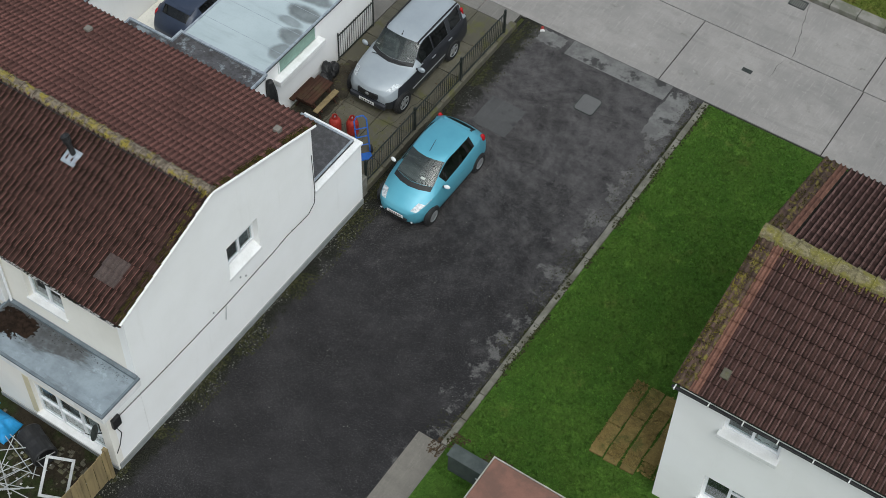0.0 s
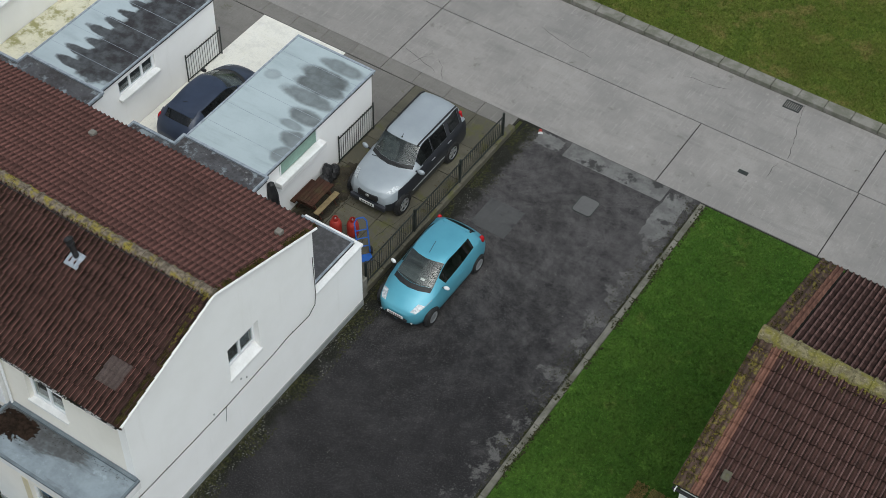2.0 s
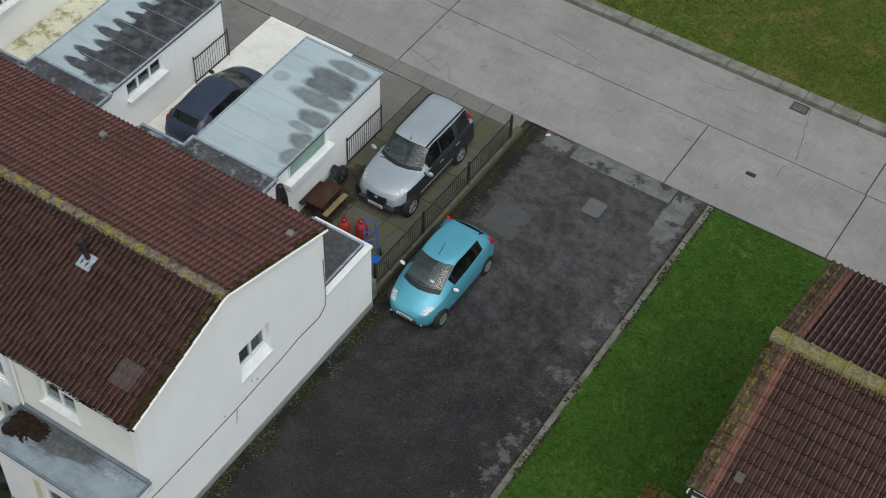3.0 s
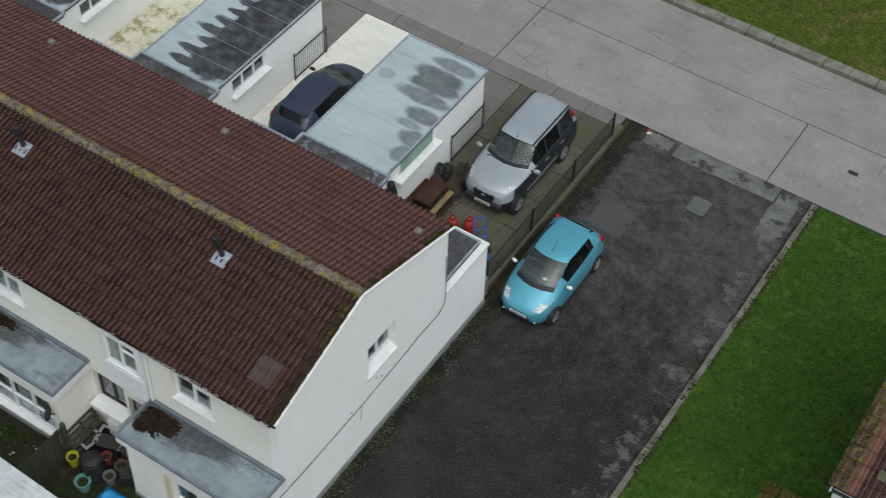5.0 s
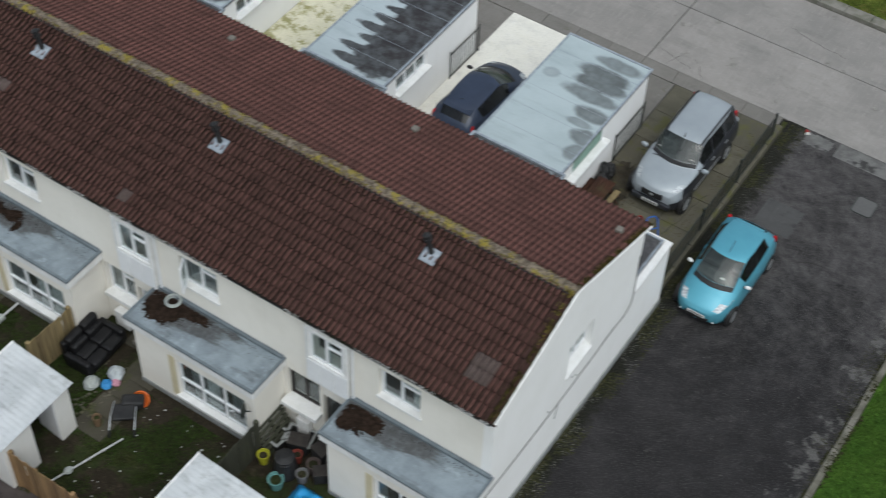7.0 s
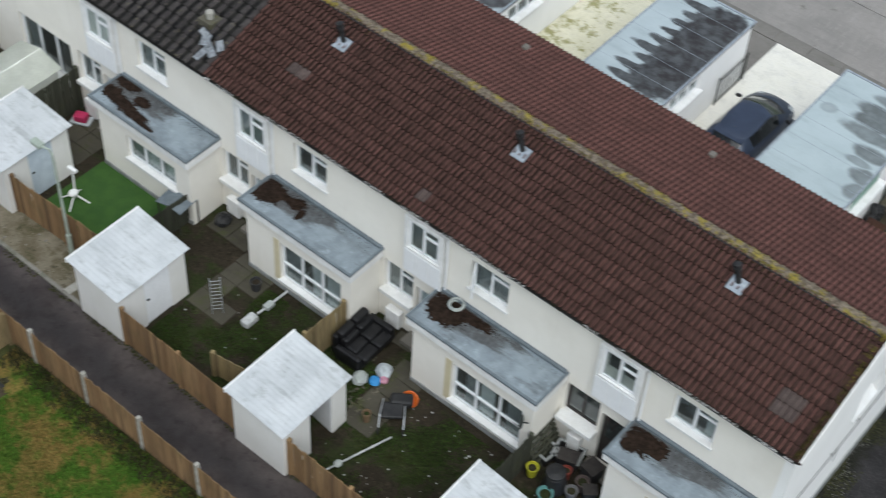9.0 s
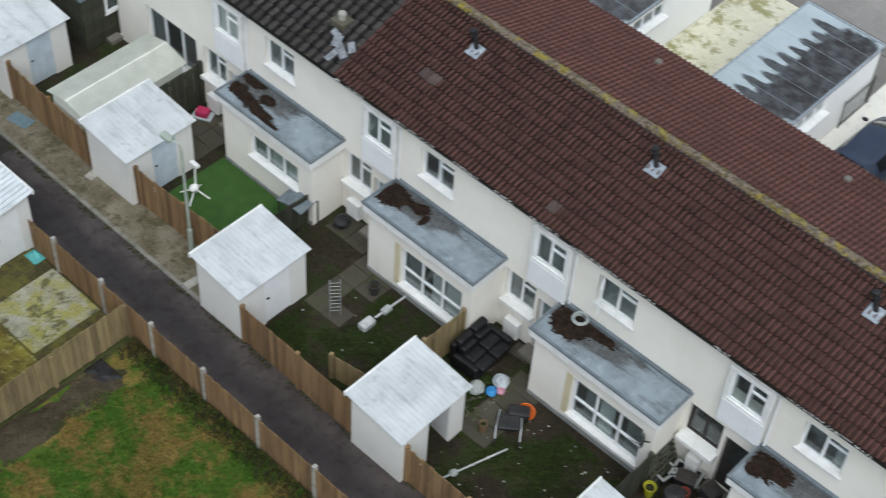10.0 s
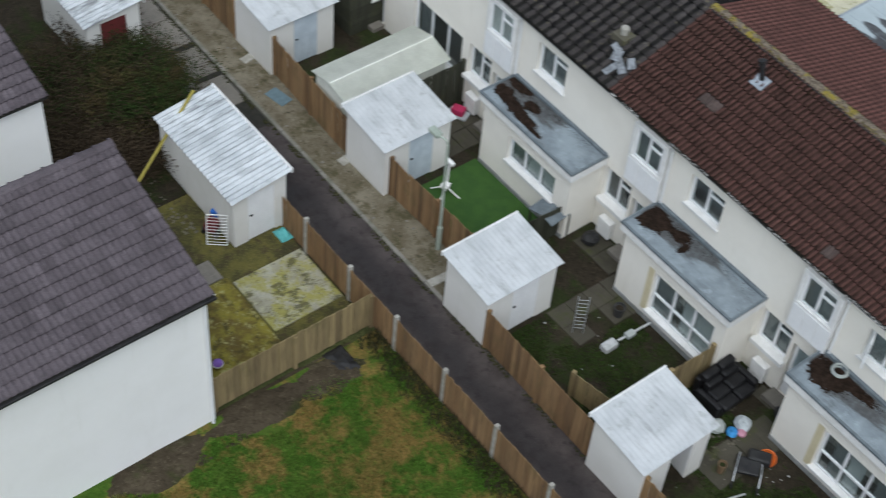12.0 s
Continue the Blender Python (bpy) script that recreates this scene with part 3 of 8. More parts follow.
def tube(a, b, r, sides=10, r2=None):
    bm = bmesh.new()
    add_tube(bm, a, b, r, sides, r2)
    return bm


def spun(profile, sides=16, caps=True):
    """A turned body from (radius, height) rows."""
    bm = bmesh.new()
    rings = []
    for r, z in profile:
        rings.append([bm.verts.new((r * math.cos(2 * math.pi * i / sides), r * math.sin(2 * math.pi * i / sides), z)) for i in range(sides)])
    for a, b in zip(rings, rings[1:]):
        for i in range(sides):
            j = (i + 1) % sides
            bm.faces.new((a[i], a[j], b[j], b[i]))
    if caps:
        bm.faces.new(rings[0][::-1])
        bm.faces.new(rings[-1])
    return bm


def wire(points, r, sides=6):
    bm = bmesh.new()
    for a, b in zip(points, points[1:]):
        add_tube(bm, a, b, r, sides)
    return bm


def wall_mesh(width, height, holes, thick, z0=0.0, gable=None):
    """A wall along x from 0 to width, its outer face at y = 0, the inner at y = thick, with openings (x0, z0, x1, z1); gable: (x, z) of a peak."""
    xs = sorted({0.0, width, *[h[0] for h in holes], *[h[2] for h in holes]})
    zs = sorted({z0, height, *[h[1] for h in holes], *[h[3] for h in holes]})
    bm = bmesh.new()
    solid = {}
    for i in range(len(xs) - 1):
        for j in range(len(zs) - 1):
            cx, cz = (xs[i] + xs[i + 1]) / 2, (zs[j] + zs[j + 1]) / 2
            solid[i, j] = not any(h[0] < cx < h[2] and h[1] < cz < h[3] for h in holes)
    pts = {}

    def v(x, y, z):
        key = (round(x, 4), round(y, 4), round(z, 4))
        if key not in pts:
            pts[key] = bm.verts.new(key)
        return pts[key]

    for (i, j), ok in solid.items():
        if not ok:
            continue
        a, b, c, d = xs[i], xs[i + 1], zs[j], zs[j + 1]
        bm.faces.new((v(a, 0, c), v(b, 0, c), v(b, 0, d), v(a, 0, d)))
        bm.faces.new((v(a, thick, d), v(b, thick, d), v(b, thick, c), v(a, thick, c)))
        for di, dj, e in ((-1, 0, ((a, c), (a, d))), (1, 0, ((b, d), (b, c))), (0, -1, ((b, c), (a, c))), (0, 1, ((a, d), (b, d)))):
            if not solid.get((i + di, j + dj), False):
                if dj == 1 and j == len(zs) - 2 and gable:
                    continue
                (px, pz), (qx, qz) = e
                bm.faces.new((v(px, 0, pz), v(qx, 0, qz), v(qx, thick, qz), v(px, thick, pz)))
    if gable:
        gx, gz = gable
        top = [x for x in xs]
        for y in (0, thick):
            bm.faces.new([v(x, y, height) for x in top] + [v(gx, y, gz)])
        for x in (0.0, width):
            bm.faces.new((v(x, 0, height), v(gx, 0, gz), v(gx, thick, gz), v(x, thick, height)))
    return bm


def window(parent, m, w, h, lights=2, fanlight=True, sill=True, curtain=(), depth=0.12, sill_out=0.10, sill_h=0.07, frame_mat="upvc"):
    """A plastic window in an opening of w x h; local x along the wall, y into it, z up from the opening's lower edge."""
    win = part("window", box(0, depth + 0.064, 0, w, depth + 0.066, 0.02), M[frame_mat], parent, at=m)
    for c0, c1 in curtain:
        bm = bmesh.new()
        n = max(6, int((c1 - c0) * w / 0.06))
        pl = [[bm.verts.new((w * (c0 + (c1 - c0) * q / n), depth + 0.12 + 0.018 * math.sin(q * 2.1), z)) for z in (0.03, h - 0.03)] for q in range(n + 1)]
        for p2, q2 in zip(pl, pl[1:]):
            bm.faces.new((p2[0], q2[0], q2[1], p2[1]))
        bmesh.ops.solidify(bm, geom=list(bm.faces), thickness=0.004)
        part("curtain", bm, M["curtain"], win, "pale hanging curtain", True)
    f = 0.08
    rows = [(0, depth, 0.002, f, depth + 0.06, h), (w - f, depth, 0, w, depth + 0.06, h), (f, depth, 0, w - f, depth + 0.06, f), (f, depth, h - f, w - f, depth + 0.06, h)]
    step = w / lights
    for i in range(1, lights):
        rows.append((i * step - 0.035, depth - 0.006, f, i * step + 0.035, depth + 0.054, h - f))
    if fanlight:
        rows.append((w - step + 0.035, depth - 0.004, h * 0.66, w - f, depth + 0.05, h * 0.66 + 0.06))
    part("window_frame", boxes(rows), M[frame_mat], win)
    for i in range(lights):
        a, b = max(f, i * step + 0.03), min(w - f, (i + 1) * step - 0.03)
        part("pane", box(a, depth + 0.028, f, b, depth + 0.034, h - f), M["glass"], win).visible_shadow = False
    if sill:
        part("window_sill", box(-0.05, -sill_out, -sill_h, w + 0.05, depth, 0.014, 0.01), M["white_paint"], win)
    return win


def tile_mesh(name, w, l, rise=0.05, thick=0.034, rolls=1, drop=0.05, dark_butt=True):
    """One interlocking roof tile: x across, y up the slope, z out of the roof, with rounded rolls and a thick lower edge."""
    n = 8 * rolls
    prof = []
    for i in range(n + 1):
        u = i / n
        ph = (u * rolls) % 1.0 if u < 1 else 1.0
        prof.append((u * w, rise * max(0.0, math.sin(math.pi * min(1.0, max(0.0, (ph - 0.46) / 0.54)))) ** 0.6))
    verts, faces = [], []
    for x, z in prof:
        verts += [(x, 0, z + drop), (x, l, z), (x, 0, z + drop - thick)]
    for i in range(n):
        a = 3 * i
        faces += [(a, a + 3, a + 4, a + 1), (a + 2, a + 5, a + 3, a)]
    me = bpy.data.meshes.new(name)
    me.from_pydata(verts, [], faces)
    for p in me.polygons:
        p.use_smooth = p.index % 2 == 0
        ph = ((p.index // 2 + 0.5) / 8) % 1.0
        # slots: 1 pans, 2 shaded roll flanks, 3 shadowed lower edges
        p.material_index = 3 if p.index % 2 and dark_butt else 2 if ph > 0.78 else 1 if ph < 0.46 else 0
    return me


def joined_tiles(src, mats):
    """Many copies of a tile mesh in one mesh."""
    vs = np.array([v.co[:] for v in src.vertices])
    fs = [list(p.vertices) for p in src.polygons]
    verts, faces = [], []
    for m in mats:
        a = np.array(m)
        base = len(verts)
        verts += (vs @ a[:3, :3].T + a[:3, 3]).tolist()
        faces += [[i + base for i in f] for f in fs]
    me = bpy.data.meshes.new(src.name + "_field")
    me.from_pydata(verts, [], faces)
    slots = [p.material_index for p in src.polygons]
    for p in me.polygons:
        p.use_smooth = p.index % 2 == 0
        p.material_index = slots[p.index % len(slots)]
    return me


def slope_frame(origin, along, up):
    """A matrix whose x runs along the eaves, y up the slope, z out of the roof."""
    x, y = Vector(along).normalized(), Vector(up).normalized()
    m = Matrix((x, y, x.cross(y))).transposed().to_4x4()
    m.translation = origin
    return m


def corrugated_sheet(w, l, pitch=0.15, amp=0.005, thick=0.006):
    """A sheet w wide across the ribs and l long along them; ribs run along y."""
    n = int(w / pitch * 4)
    bm = bmesh.new()
    rows = []
    for i in range(n + 1):
        x = w * i / n
        z = amp * math.sin(2 * math.pi * x / pitch)
        rows.append([bm.verts.new((x, 0, z)), bm.verts.new((x, l, z)), bm.verts.new((x, l, z - thick)), bm.verts.new((x, 0, z - thick))])
    for a, b in zip(rows, rows[1:]):
        for i in range(4):
            bm.faces.new((a[i], b[i], b[(i + 1) % 4], a[(i + 1) % 4]))
    bm.faces.new(rows[0])
    bm.faces.new(rows[-1][::-1])
    return bm

# ---- ground, road, paving ----
M["dark_frame"] = plain("dark_frame", (0.03, 0.026, 0.024), (0.045, 0.04, 0.036), 5.0, 0.5)
W = 6.035                    # width of one terraced house
FRONT, REAR = -9.05, -2.05   # outer faces of the terrace's long walls
EAVE, RIDGE_Y, RIDGE_Z = 5.05, -5.80, 6.27

bm = bmesh.new()
g = 2500
bm.faces.new([bm.verts.new(p) for p in ((-g, -g, -0.08), (g, -g, -0.08), (g, g, -0.08), (-g, g, -0.08))])
ground = tagged(part("ground", bm, M["ground"]), "grassy open ground round the houses", "ground", kind="structure")


def surface(name, x0, y0, x1, y1, top, mat, label, category, bottom=-0.2):
    return tagged(part(name, box(x0, y0, bottom, x1, y1, top), M[mat]), label, category, kind="structure")


surface("tarmac_yard", -0.14, -16.2, 6.06, 8.90, 0.0, "tarmac", "dark worn tarmac yard beside the gable wall", "tarmac")
surface("path", -26.5, -16.36, -0.03, -14.40, 0.0, "tarmac_path", "narrow brown tarmac path between garden fences", "path")
old_path = surface("old_path", -45, -16.36, -26.52, -14.40, -0.03, "joint", "broken concrete path with cracks", "path")
rop = random.Random(77)
for a in range(12):
    for b in range(2):
        x, y = -45 + a * 1.54 + (0.5 if b else 0), -16.3 + b * 0.95
        if x + 1.5 < -26.5:
            part("paving_slab", box(0, 0, -0.05, 1.48 + rop.uniform(-0.2, 0.03), 0.90, 0.0, 0.012), M["slab_plain"], old_path, at=pose(x, y, rop.uniform(-0.006, 0.012), rop.uniform(-0.6, 0.6), rop.uniform(-0.6, 0.6), rop.uniform(-2, 2)))
surface("garden_soil", -36, -14.38, -0.04, -8.9, -0.006, "soil", "bare muddy back gardens with thin grass", "soil")
surface("rough_lawn", -18.45, -45, -0.05, -16.42, 0.01, "rough", "rough lawn with yellowed and mossy patches", "lawn")
surface("left_garden", -25.4, -21.4, -18.75, -16.42, 0.0, "moss_ground", "neglected mossy garden behind the shed", "soil")
surface("bramble_bed", -36, -21.4, -25.42, -16.42, 0.0, "soil", "dark earth under the brambles", "soil")
surface("lawn", 6.26, -9.0, 16.5, 8.78, 0.05, "lawn", "mown green lawn beside the tarmac yard", "lawn")
surface("far_verge", -60, 15.05, 60, 60, 0.14, "verge", "patchy grass verge across the road", "lawn")

roadbed = surface("road", -60, 8.86, 60, 14.62, -0.03, "joint", "concrete slab road with dark joints", "road")


def slab(parent, name, x0, y0, x1, y1, top, mat, thick=0.05, bev=0.006):
    return part(name, box(x0, y0, top - thick, x1, y1, top, bev), M[mat], parent)


for a, b in zip((-60, -25, -15.1, -5.25, 4.50, 9.82, 19.8), (-25, -15.1, -5.25, 4.50, 9.82, 19.8, 60)):
    slab(roadbed, "road_slab", a + 0.017, 8.905, b - 0.017, 11.930, 0.0, "road_concrete")
for a, b in zip((-60, -25, -15.1, -5.25, 9.78, 19.8), (-25, -15.1, -5.25, 9.78, 19.8, 60)):
    slab(roadbed, "road_slab", a + 0.017, 11.96, b - 0.017, 14.60, 0.002, "road_concrete")

kerb = tagged(new("kerb"), "weathered stone kerb along the far road edge", "kerb", kind="structure")
for i in range(46):
    x = -22 + i * 0.92
    slab(kerb, "kerb_stone", x, 14.62, x + 0.905, 15.04, 0.16, "kerb_stone", 0.3, 0.02)
kerb2 = tagged(new("kerb_edging"), "mossy concrete edging between tarmac and lawn", "kerb", kind="structure")
for i in range(16):
    y = -5.2 + i * 0.875
    slab(kerb2, "kerb_stone", 6.065 + 0.008 * ((i * 5) % 3), y, 6.25, y + 0.865, 0.06 + 0.010 * ((i * 7) % 3), "edging_stone", 0.3, 0.02)
drain = thing("road_drain", pose(6.55, 14.3, 0.006), "black cast-iron road drain grating by the kerb", "drain")
part("drain_frame", boxes([(-0.28, -0.2, 0, 0.28, -0.16, 0.012), (-0.28, 0.16, 0, 0.28, 0.2, 0.012), (-0.28, -0.16, 0, -0.24, 0.16, 0.012), (0.24, -0.16, 0, 0.28, 0.16, 0.012)]), M["black_metal"], drain)
for i in range(7):
    part("drain_bar", box(-0.22 + i * 0.068, -0.16, 0, -0.185 + i * 0.068, 0.16, 0.011), M["black_metal"], drain)
iron = tagged(part("road_cover", box(6.38, 10.66, 0.002, 6.70, 10.82, 0.008, 0.002), M["black_metal"]), "small dark iron cover in the road slab", "cover")
def rounded_plate(hx, hy, r, top):
    """A flat plate with rounded corners."""
    bm = bmesh.new()
    loop = [(sx * (hx - r) + r * math.cos(a + q * math.pi / 10), sy * (hy - r) + r * math.sin(a + q * math.pi / 10))
            for sx, sy, a in ((1, 1, 0), (-1, 1, math.pi / 2), (-1, -1, math.pi), (1, -1, 1.5 * math.pi)) for q in range(6)]
    lo, hi = [bm.verts.new((x, y, 0)) for x, y in loop], [bm.verts.new((x, y, top)) for x, y in loop]
    bm.faces.new(hi)
    for q in range(len(loop)):
        w = (q + 1) % len(loop)
        bm.faces.new((lo[q], lo[w], hi[w], hi[q]))
    return bm


manhole = thing("manhole_cover", pose(3.29, 6.79, 0.004), "grey concrete-filled manhole cover in the tarmac", "manhole cover")
part("cover", rounded_plate(0.30, 0.34, 0.10, 0.016), M["cover_grey"], manhole)
part("cover_frame", rounded_plate(0.325, 0.365, 0.12, 0.010), M["black_metal"], manhole)
patch = tagged(new("tarmac_patches"), "grey concrete repair patches in the tarmac", "patch", kind="structure")
part("repair_patch", box(0.78, 4.32, -0.01, 1.92, 5.48, 0.005), M["patch_concrete"], patch)
part("patch_edge", boxes([(0.75, 4.29, -0.01, 1.95, 4.318, 0.006), (1.922, 4.32, -0.01, 1.95, 5.48, 0.006), (0.75, 5.482, -0.01, 1.95, 5.51, 0.006)]), M["patch_concrete"], patch)
part("concrete_strip", box(1.62, 8.22, -0.02, 5.02, 8.88, 0.006, 0.004), M["strip_concrete"], patch)


def ragged(x0, y0, x1, y1, top, seed, n=34, rag=0.16):
    """A thin patch with an uneven outline."""
    rr = random.Random(seed)
    bm = bmesh.new()
    cx, cy = (x0 + x1) / 2, (y0 + y1) / 2
    lo, hi = [], []
    for q in range(n):
        a = 2 * math.pi * q / n
        c2, s2 = math.cos(a), math.sin(a)
        k2 = 1 / max(abs(c2), abs(s2)) ** 0.7
        f = 1 + rr.uniform(-rag, rag)
        x, y = cx + (x1 - x0) / 2 * c2 * k2 * f, cy + (y1 - y0) / 2 * s2 * k2 * f
        lo.append(bm.verts.new((x, y, -0.02)))
        hi.append(bm.verts.new((x, y, top)))
    bm.faces.new(hi)
    for q in range(n):
        bm.faces.new((lo[q], lo[(q + 1) % n], hi[(q + 1) % n], hi[q]))
    return bm


for q, r in enumerate(((5.06, 6.7, 5.78, 8.7), (0.55, 8.25, 1.45, 8.80))):
    part("repair_patch", ragged(*r, 0.005, q, 60, 0.10), M["strip_concrete"], patch)
for q, r in enumerate(((-3.82, 0.6, -2.75, 4.3), (-3.2, 0.2, -0.9, 1.3))):
    tagged(part("drive_dirt", ragged(*r, 0.014 + 0.003 * q, 60 + q, 70, 0.14), M["slab_dirt"]), "dark damp dirt lying on the drive slabs", "dirt", kind="structure")
apron = surface("apron", 5.42, -12, 7.7, -5.22, 0.012, "slab_plain", "broken pale concrete apron beside the lawn", "concrete")

# forecourts towards the road
footway = surface("footway", -60, 8.28, -0.30, 8.86, -0.03, "joint", "row of worn concrete crossings before the drives", "pavement")
for i in range(34):
    x = -42 + i * 1.225
    slab(footway, "paving_slab", x, 8.30, x + 1.212, 8.893, 0.0 + 0.003 * (i % 3), "footway")
drive_a = surface("drive_slabs", -3.86, -2.0, -0.36, 8.26, -0.03, "joint", "mossy concrete slab drive", "drive")
for i in range(3):
    for j in range(7):
        x, y = -3.84 + i * 1.16, -1.2 + j * 1.35
        slab(drive_a, "paving_slab", x, y, x + 1.14, y + (1.33 if j < 6 else 1.385), 0.0 + 0.004 * ((i * 3 + j) % 3), "slab_mossy")
surface("drive_white", -9.93, 0.4, -6.6, 8.27, 0.005, "drive_white", "pale painted concrete drive with algae", "drive")
surface("drive_pale", -16.03, 0.4, -12.65, 8.27, 0.005, "drive_algae", "pale concrete drive stained with green algae", "drive")
surface("garage_apron", -6.59, 5.9, -3.87, 8.26, 0.0, "footway", "worn concrete before the garage", "concrete")
surface("garage_apron_b", -12.64, 5.9, -9.94, 8.26, 0.0, "footway", "worn concrete before the garage", "concrete")
surface("garage_apron_c", -18.79, 5.9, -16.04, 8.26, 0.0, "footway", "worn concrete before the garage", "concrete")
surface("drive_far", -22.1, 0.4, -18.8, 8.27, 0.005, "drive_algae", "pale concrete drive stained with green algae", "drive")
surface("path_verge", -45, -14.28, -18.15, -13.0, 0.012, "path_strip", "mossy broken concrete strip beside the path", "pavement")
edging = tagged(new("path_edging"), "thin stone edging of the path", "kerb", kind="structure")
for i in range(26):
    x = -44 + i * 1.0
    slab(edging, "kerb_stone", x, -14.39, x + 0.98, -14.27, 0.035, "kerb_stone", 0.2, 0.01)
for (x, y, w, l, r, mt) in ((-24.05, -13.1, 0.30, 1.15, 6, "concrete_post"), (-18.85, -13.7, 0.26, 1.2, -4, "concrete_post"), (-29.3, -13.1, 0.28, 1.1, 8, "concrete_post")):
    tagged(part("threshold_slab", box(-w / 2, -l / 2, 0, w / 2, l / 2, 0.03, 0.008), M[mt], at=pose(x, y, 0.012, 0, 0, r)), "pale concrete threshold slab across the strip", "slab")

# garden paving beyond the path
yard = tagged(new("garden_paving"), "cracked lichen-covered concrete garden slabs", "paving", kind="structure")
for r, mt in (((-21.92, -18.62, -19.88, -16.46), "slab_yellow"), ((-22.15, -21.3, -18.78, -18.68), "moss_bright"), ((-24.9, -21.3, -22.99, -18.9), "moss_ground"), ((-22.95, -19.6, -22.2, -18.76), "slab_plain")):
    part("paving_slab", box(r[0], r[1], -0.05, r[2], r[3], 0.042 if mt == "slab_plain" else 0.03, 0.01), M[mt], yard)

# ---- terraced houses ----
ROOF_ROWS = []   # roofs that get their tiles at the end of the file


def terrace_house(i, roof_mat, gable=False):
    x0 = -W * i
    label = ("end-of-terrace house with white gable and brown tiled roof" if gable else
             "cream rendered terraced house with brown tiled roof" if i < 3 else "cream rendered terraced house with dark grey tiled roof")
    h = thing("terraced_house", pose(x0, 0, 0), label, "house", "terrace")
    wall_mat = M["cream_render"]
    holes = [(W - 3.15, 3.40, W - 1.97, 4.45), (W - 5.95, 1.20, W - 4.95, 2.35), (W - 4.85, 0.02, W - 4.02, 2.08), (W - 5.08, 3.60, W - 4.05, 4.60)]
    if i >= 4:
        holes.append((W - 2.6, 0.65, W - 0.25, 2.30))
        window(h, pose(-2.6, FRONT, 0.65), 2.35, 1.65, 3, False, True, ((0.05, 0.3),), sill_out=0.14)
    part("front_wall", wall_mesh(W - (0.247 if gable else 0), EAVE - 0.05, holes, 0.25, -0.06), wall_mat, h, "cream rendered wall", at=pose(-W, FRONT, 0))
    part("rear_wall", wall_mesh(W - 0.25, EAVE, [(1.2, 3.3, 2.4, 4.4), (3.5, 3.3, 4.7, 4.4)], 0.25, -0.06), wall_mat, h, at=pose(-0.25 if gable else 0, REAR, 0, 0, 0, 180))
    for rx in (1.2, 3.5):
        window(h, pose((-0.25 if gable else 0) - rx, REAR, 3.3, 0, 0, 180), 1.2, 1.1, 2, True, True)
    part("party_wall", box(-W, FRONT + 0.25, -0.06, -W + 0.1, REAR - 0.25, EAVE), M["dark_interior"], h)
    part("upper_floor", box(-W + 0.1, FRONT + 0.26, 2.5, -0.26, REAR - 0.26, 2.62), M["floorboard"], h)
    part("ground_floor", box(-W + 0.1, FRONT + 0.26, 0.0, -0.26, REAR - 0.26, 0.05), M["floorboard"], h)
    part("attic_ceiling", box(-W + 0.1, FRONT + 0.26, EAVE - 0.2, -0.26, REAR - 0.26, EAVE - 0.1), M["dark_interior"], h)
    win = window(h, pose(-3.15, FRONT, 3.40), 1.18, 1.05, 2, True, True, {0: ((0.72, 0.95),), 1: ((0.08, 0.92),), 2: ((0.40, 0.52),), 3: ((0.06, 0.94),)}.get(i, ((0.05, 0.5),)), sill_out=0.06, sill_h=0.05)
    if i == 1:
        leaf = part("open_casement", boxes([(0, 0, 0, 0.05, 0.045, 0.93), (0.45, 0, 0, 0.50, 0.045, 0.93), (0.05, 0, 0, 0.45, 0.045, 0.05), (0.05, 0, 0.88, 0.45, 0.045, 0.93)]), M["upvc"], win, "white casement standing open", at=pose(0.06, 0.10, 0.06, 0, 0, -62))
        part("pane", box(0.05, 0.018, 0.05, 0.45, 0.024, 0.88), M["glass"], leaf).visible_shadow = False
    window(h, pose(-5.95, FRONT, 1.20), 1.0, 1.15, 2, i != 0, True, ((0.05, 0.45), (0.55, 0.95)) if i in (1, 3) else (), sill_out=0.16 if i else 0.3, sill_h=0.12, frame_mat="upvc" if i else "dark_frame")
    # panelled oriel over the door
    oriel = part("oriel", boxes([(-5.20, FRONT - 0.16, 2.66, -3.95, FRONT - 0.002, 3.56), (-5.20, FRONT - 0.16, 3.56, -5.08, FRONT - 0.002, 4.72),
                                 (-4.07, FRONT - 0.16, 3.56, -3.95, FRONT - 0.002, 4.72), (-5.08, FRONT - 0.16, 4.62, -4.07, FRONT - 0.002, 4.72)], 0.006),
                 M["white_paint"], h, "white boarded oriel under the window")
    part("panel_board", boxes([(-5.16 + 0.405 * j, FRONT - 0.172, 2.70, -4.78 + 0.405 * j, FRONT - 0.158, 3.50) for j in range(3)]), M["upvc"], oriel)
    window(h, pose(-5.08, FRONT - 0.14, 3.58), 1.01, 1.04, 2, True, True, {0: ((0.44, 0.56),), 1: ((0.08, 0.92),), 2: ((0.08, 0.92),)}.get(i, ((0.05, 0.95),)), depth=0.02, sill_out=0.03, sill_h=0.02)
    door = part("door", box(-4.83, FRONT + 0.12, 0.04, -4.04, FRONT + 0.17, 2.06, 0.006), M["upvc"] if i else M["dark_frame"], h, "white plastic front door" if i else "dark wooden front door")
    part("door_pane", box(-4.72, FRONT + 0.112, 1.1, -4.15, FRONT + 0.119, 1.9), M["glass"], door)
    part("door_handle", box(-4.14, FRONT + 0.07, 1.0, -4.10, FRONT + 0.12, 1.06, 0.006), M["steel"], door)
    part("door_step", box(-4.95, FRONT - 0.45, -0.05, -3.98, FRONT - 0.004, 0.14, 0.015), M["slab_plain"], h)
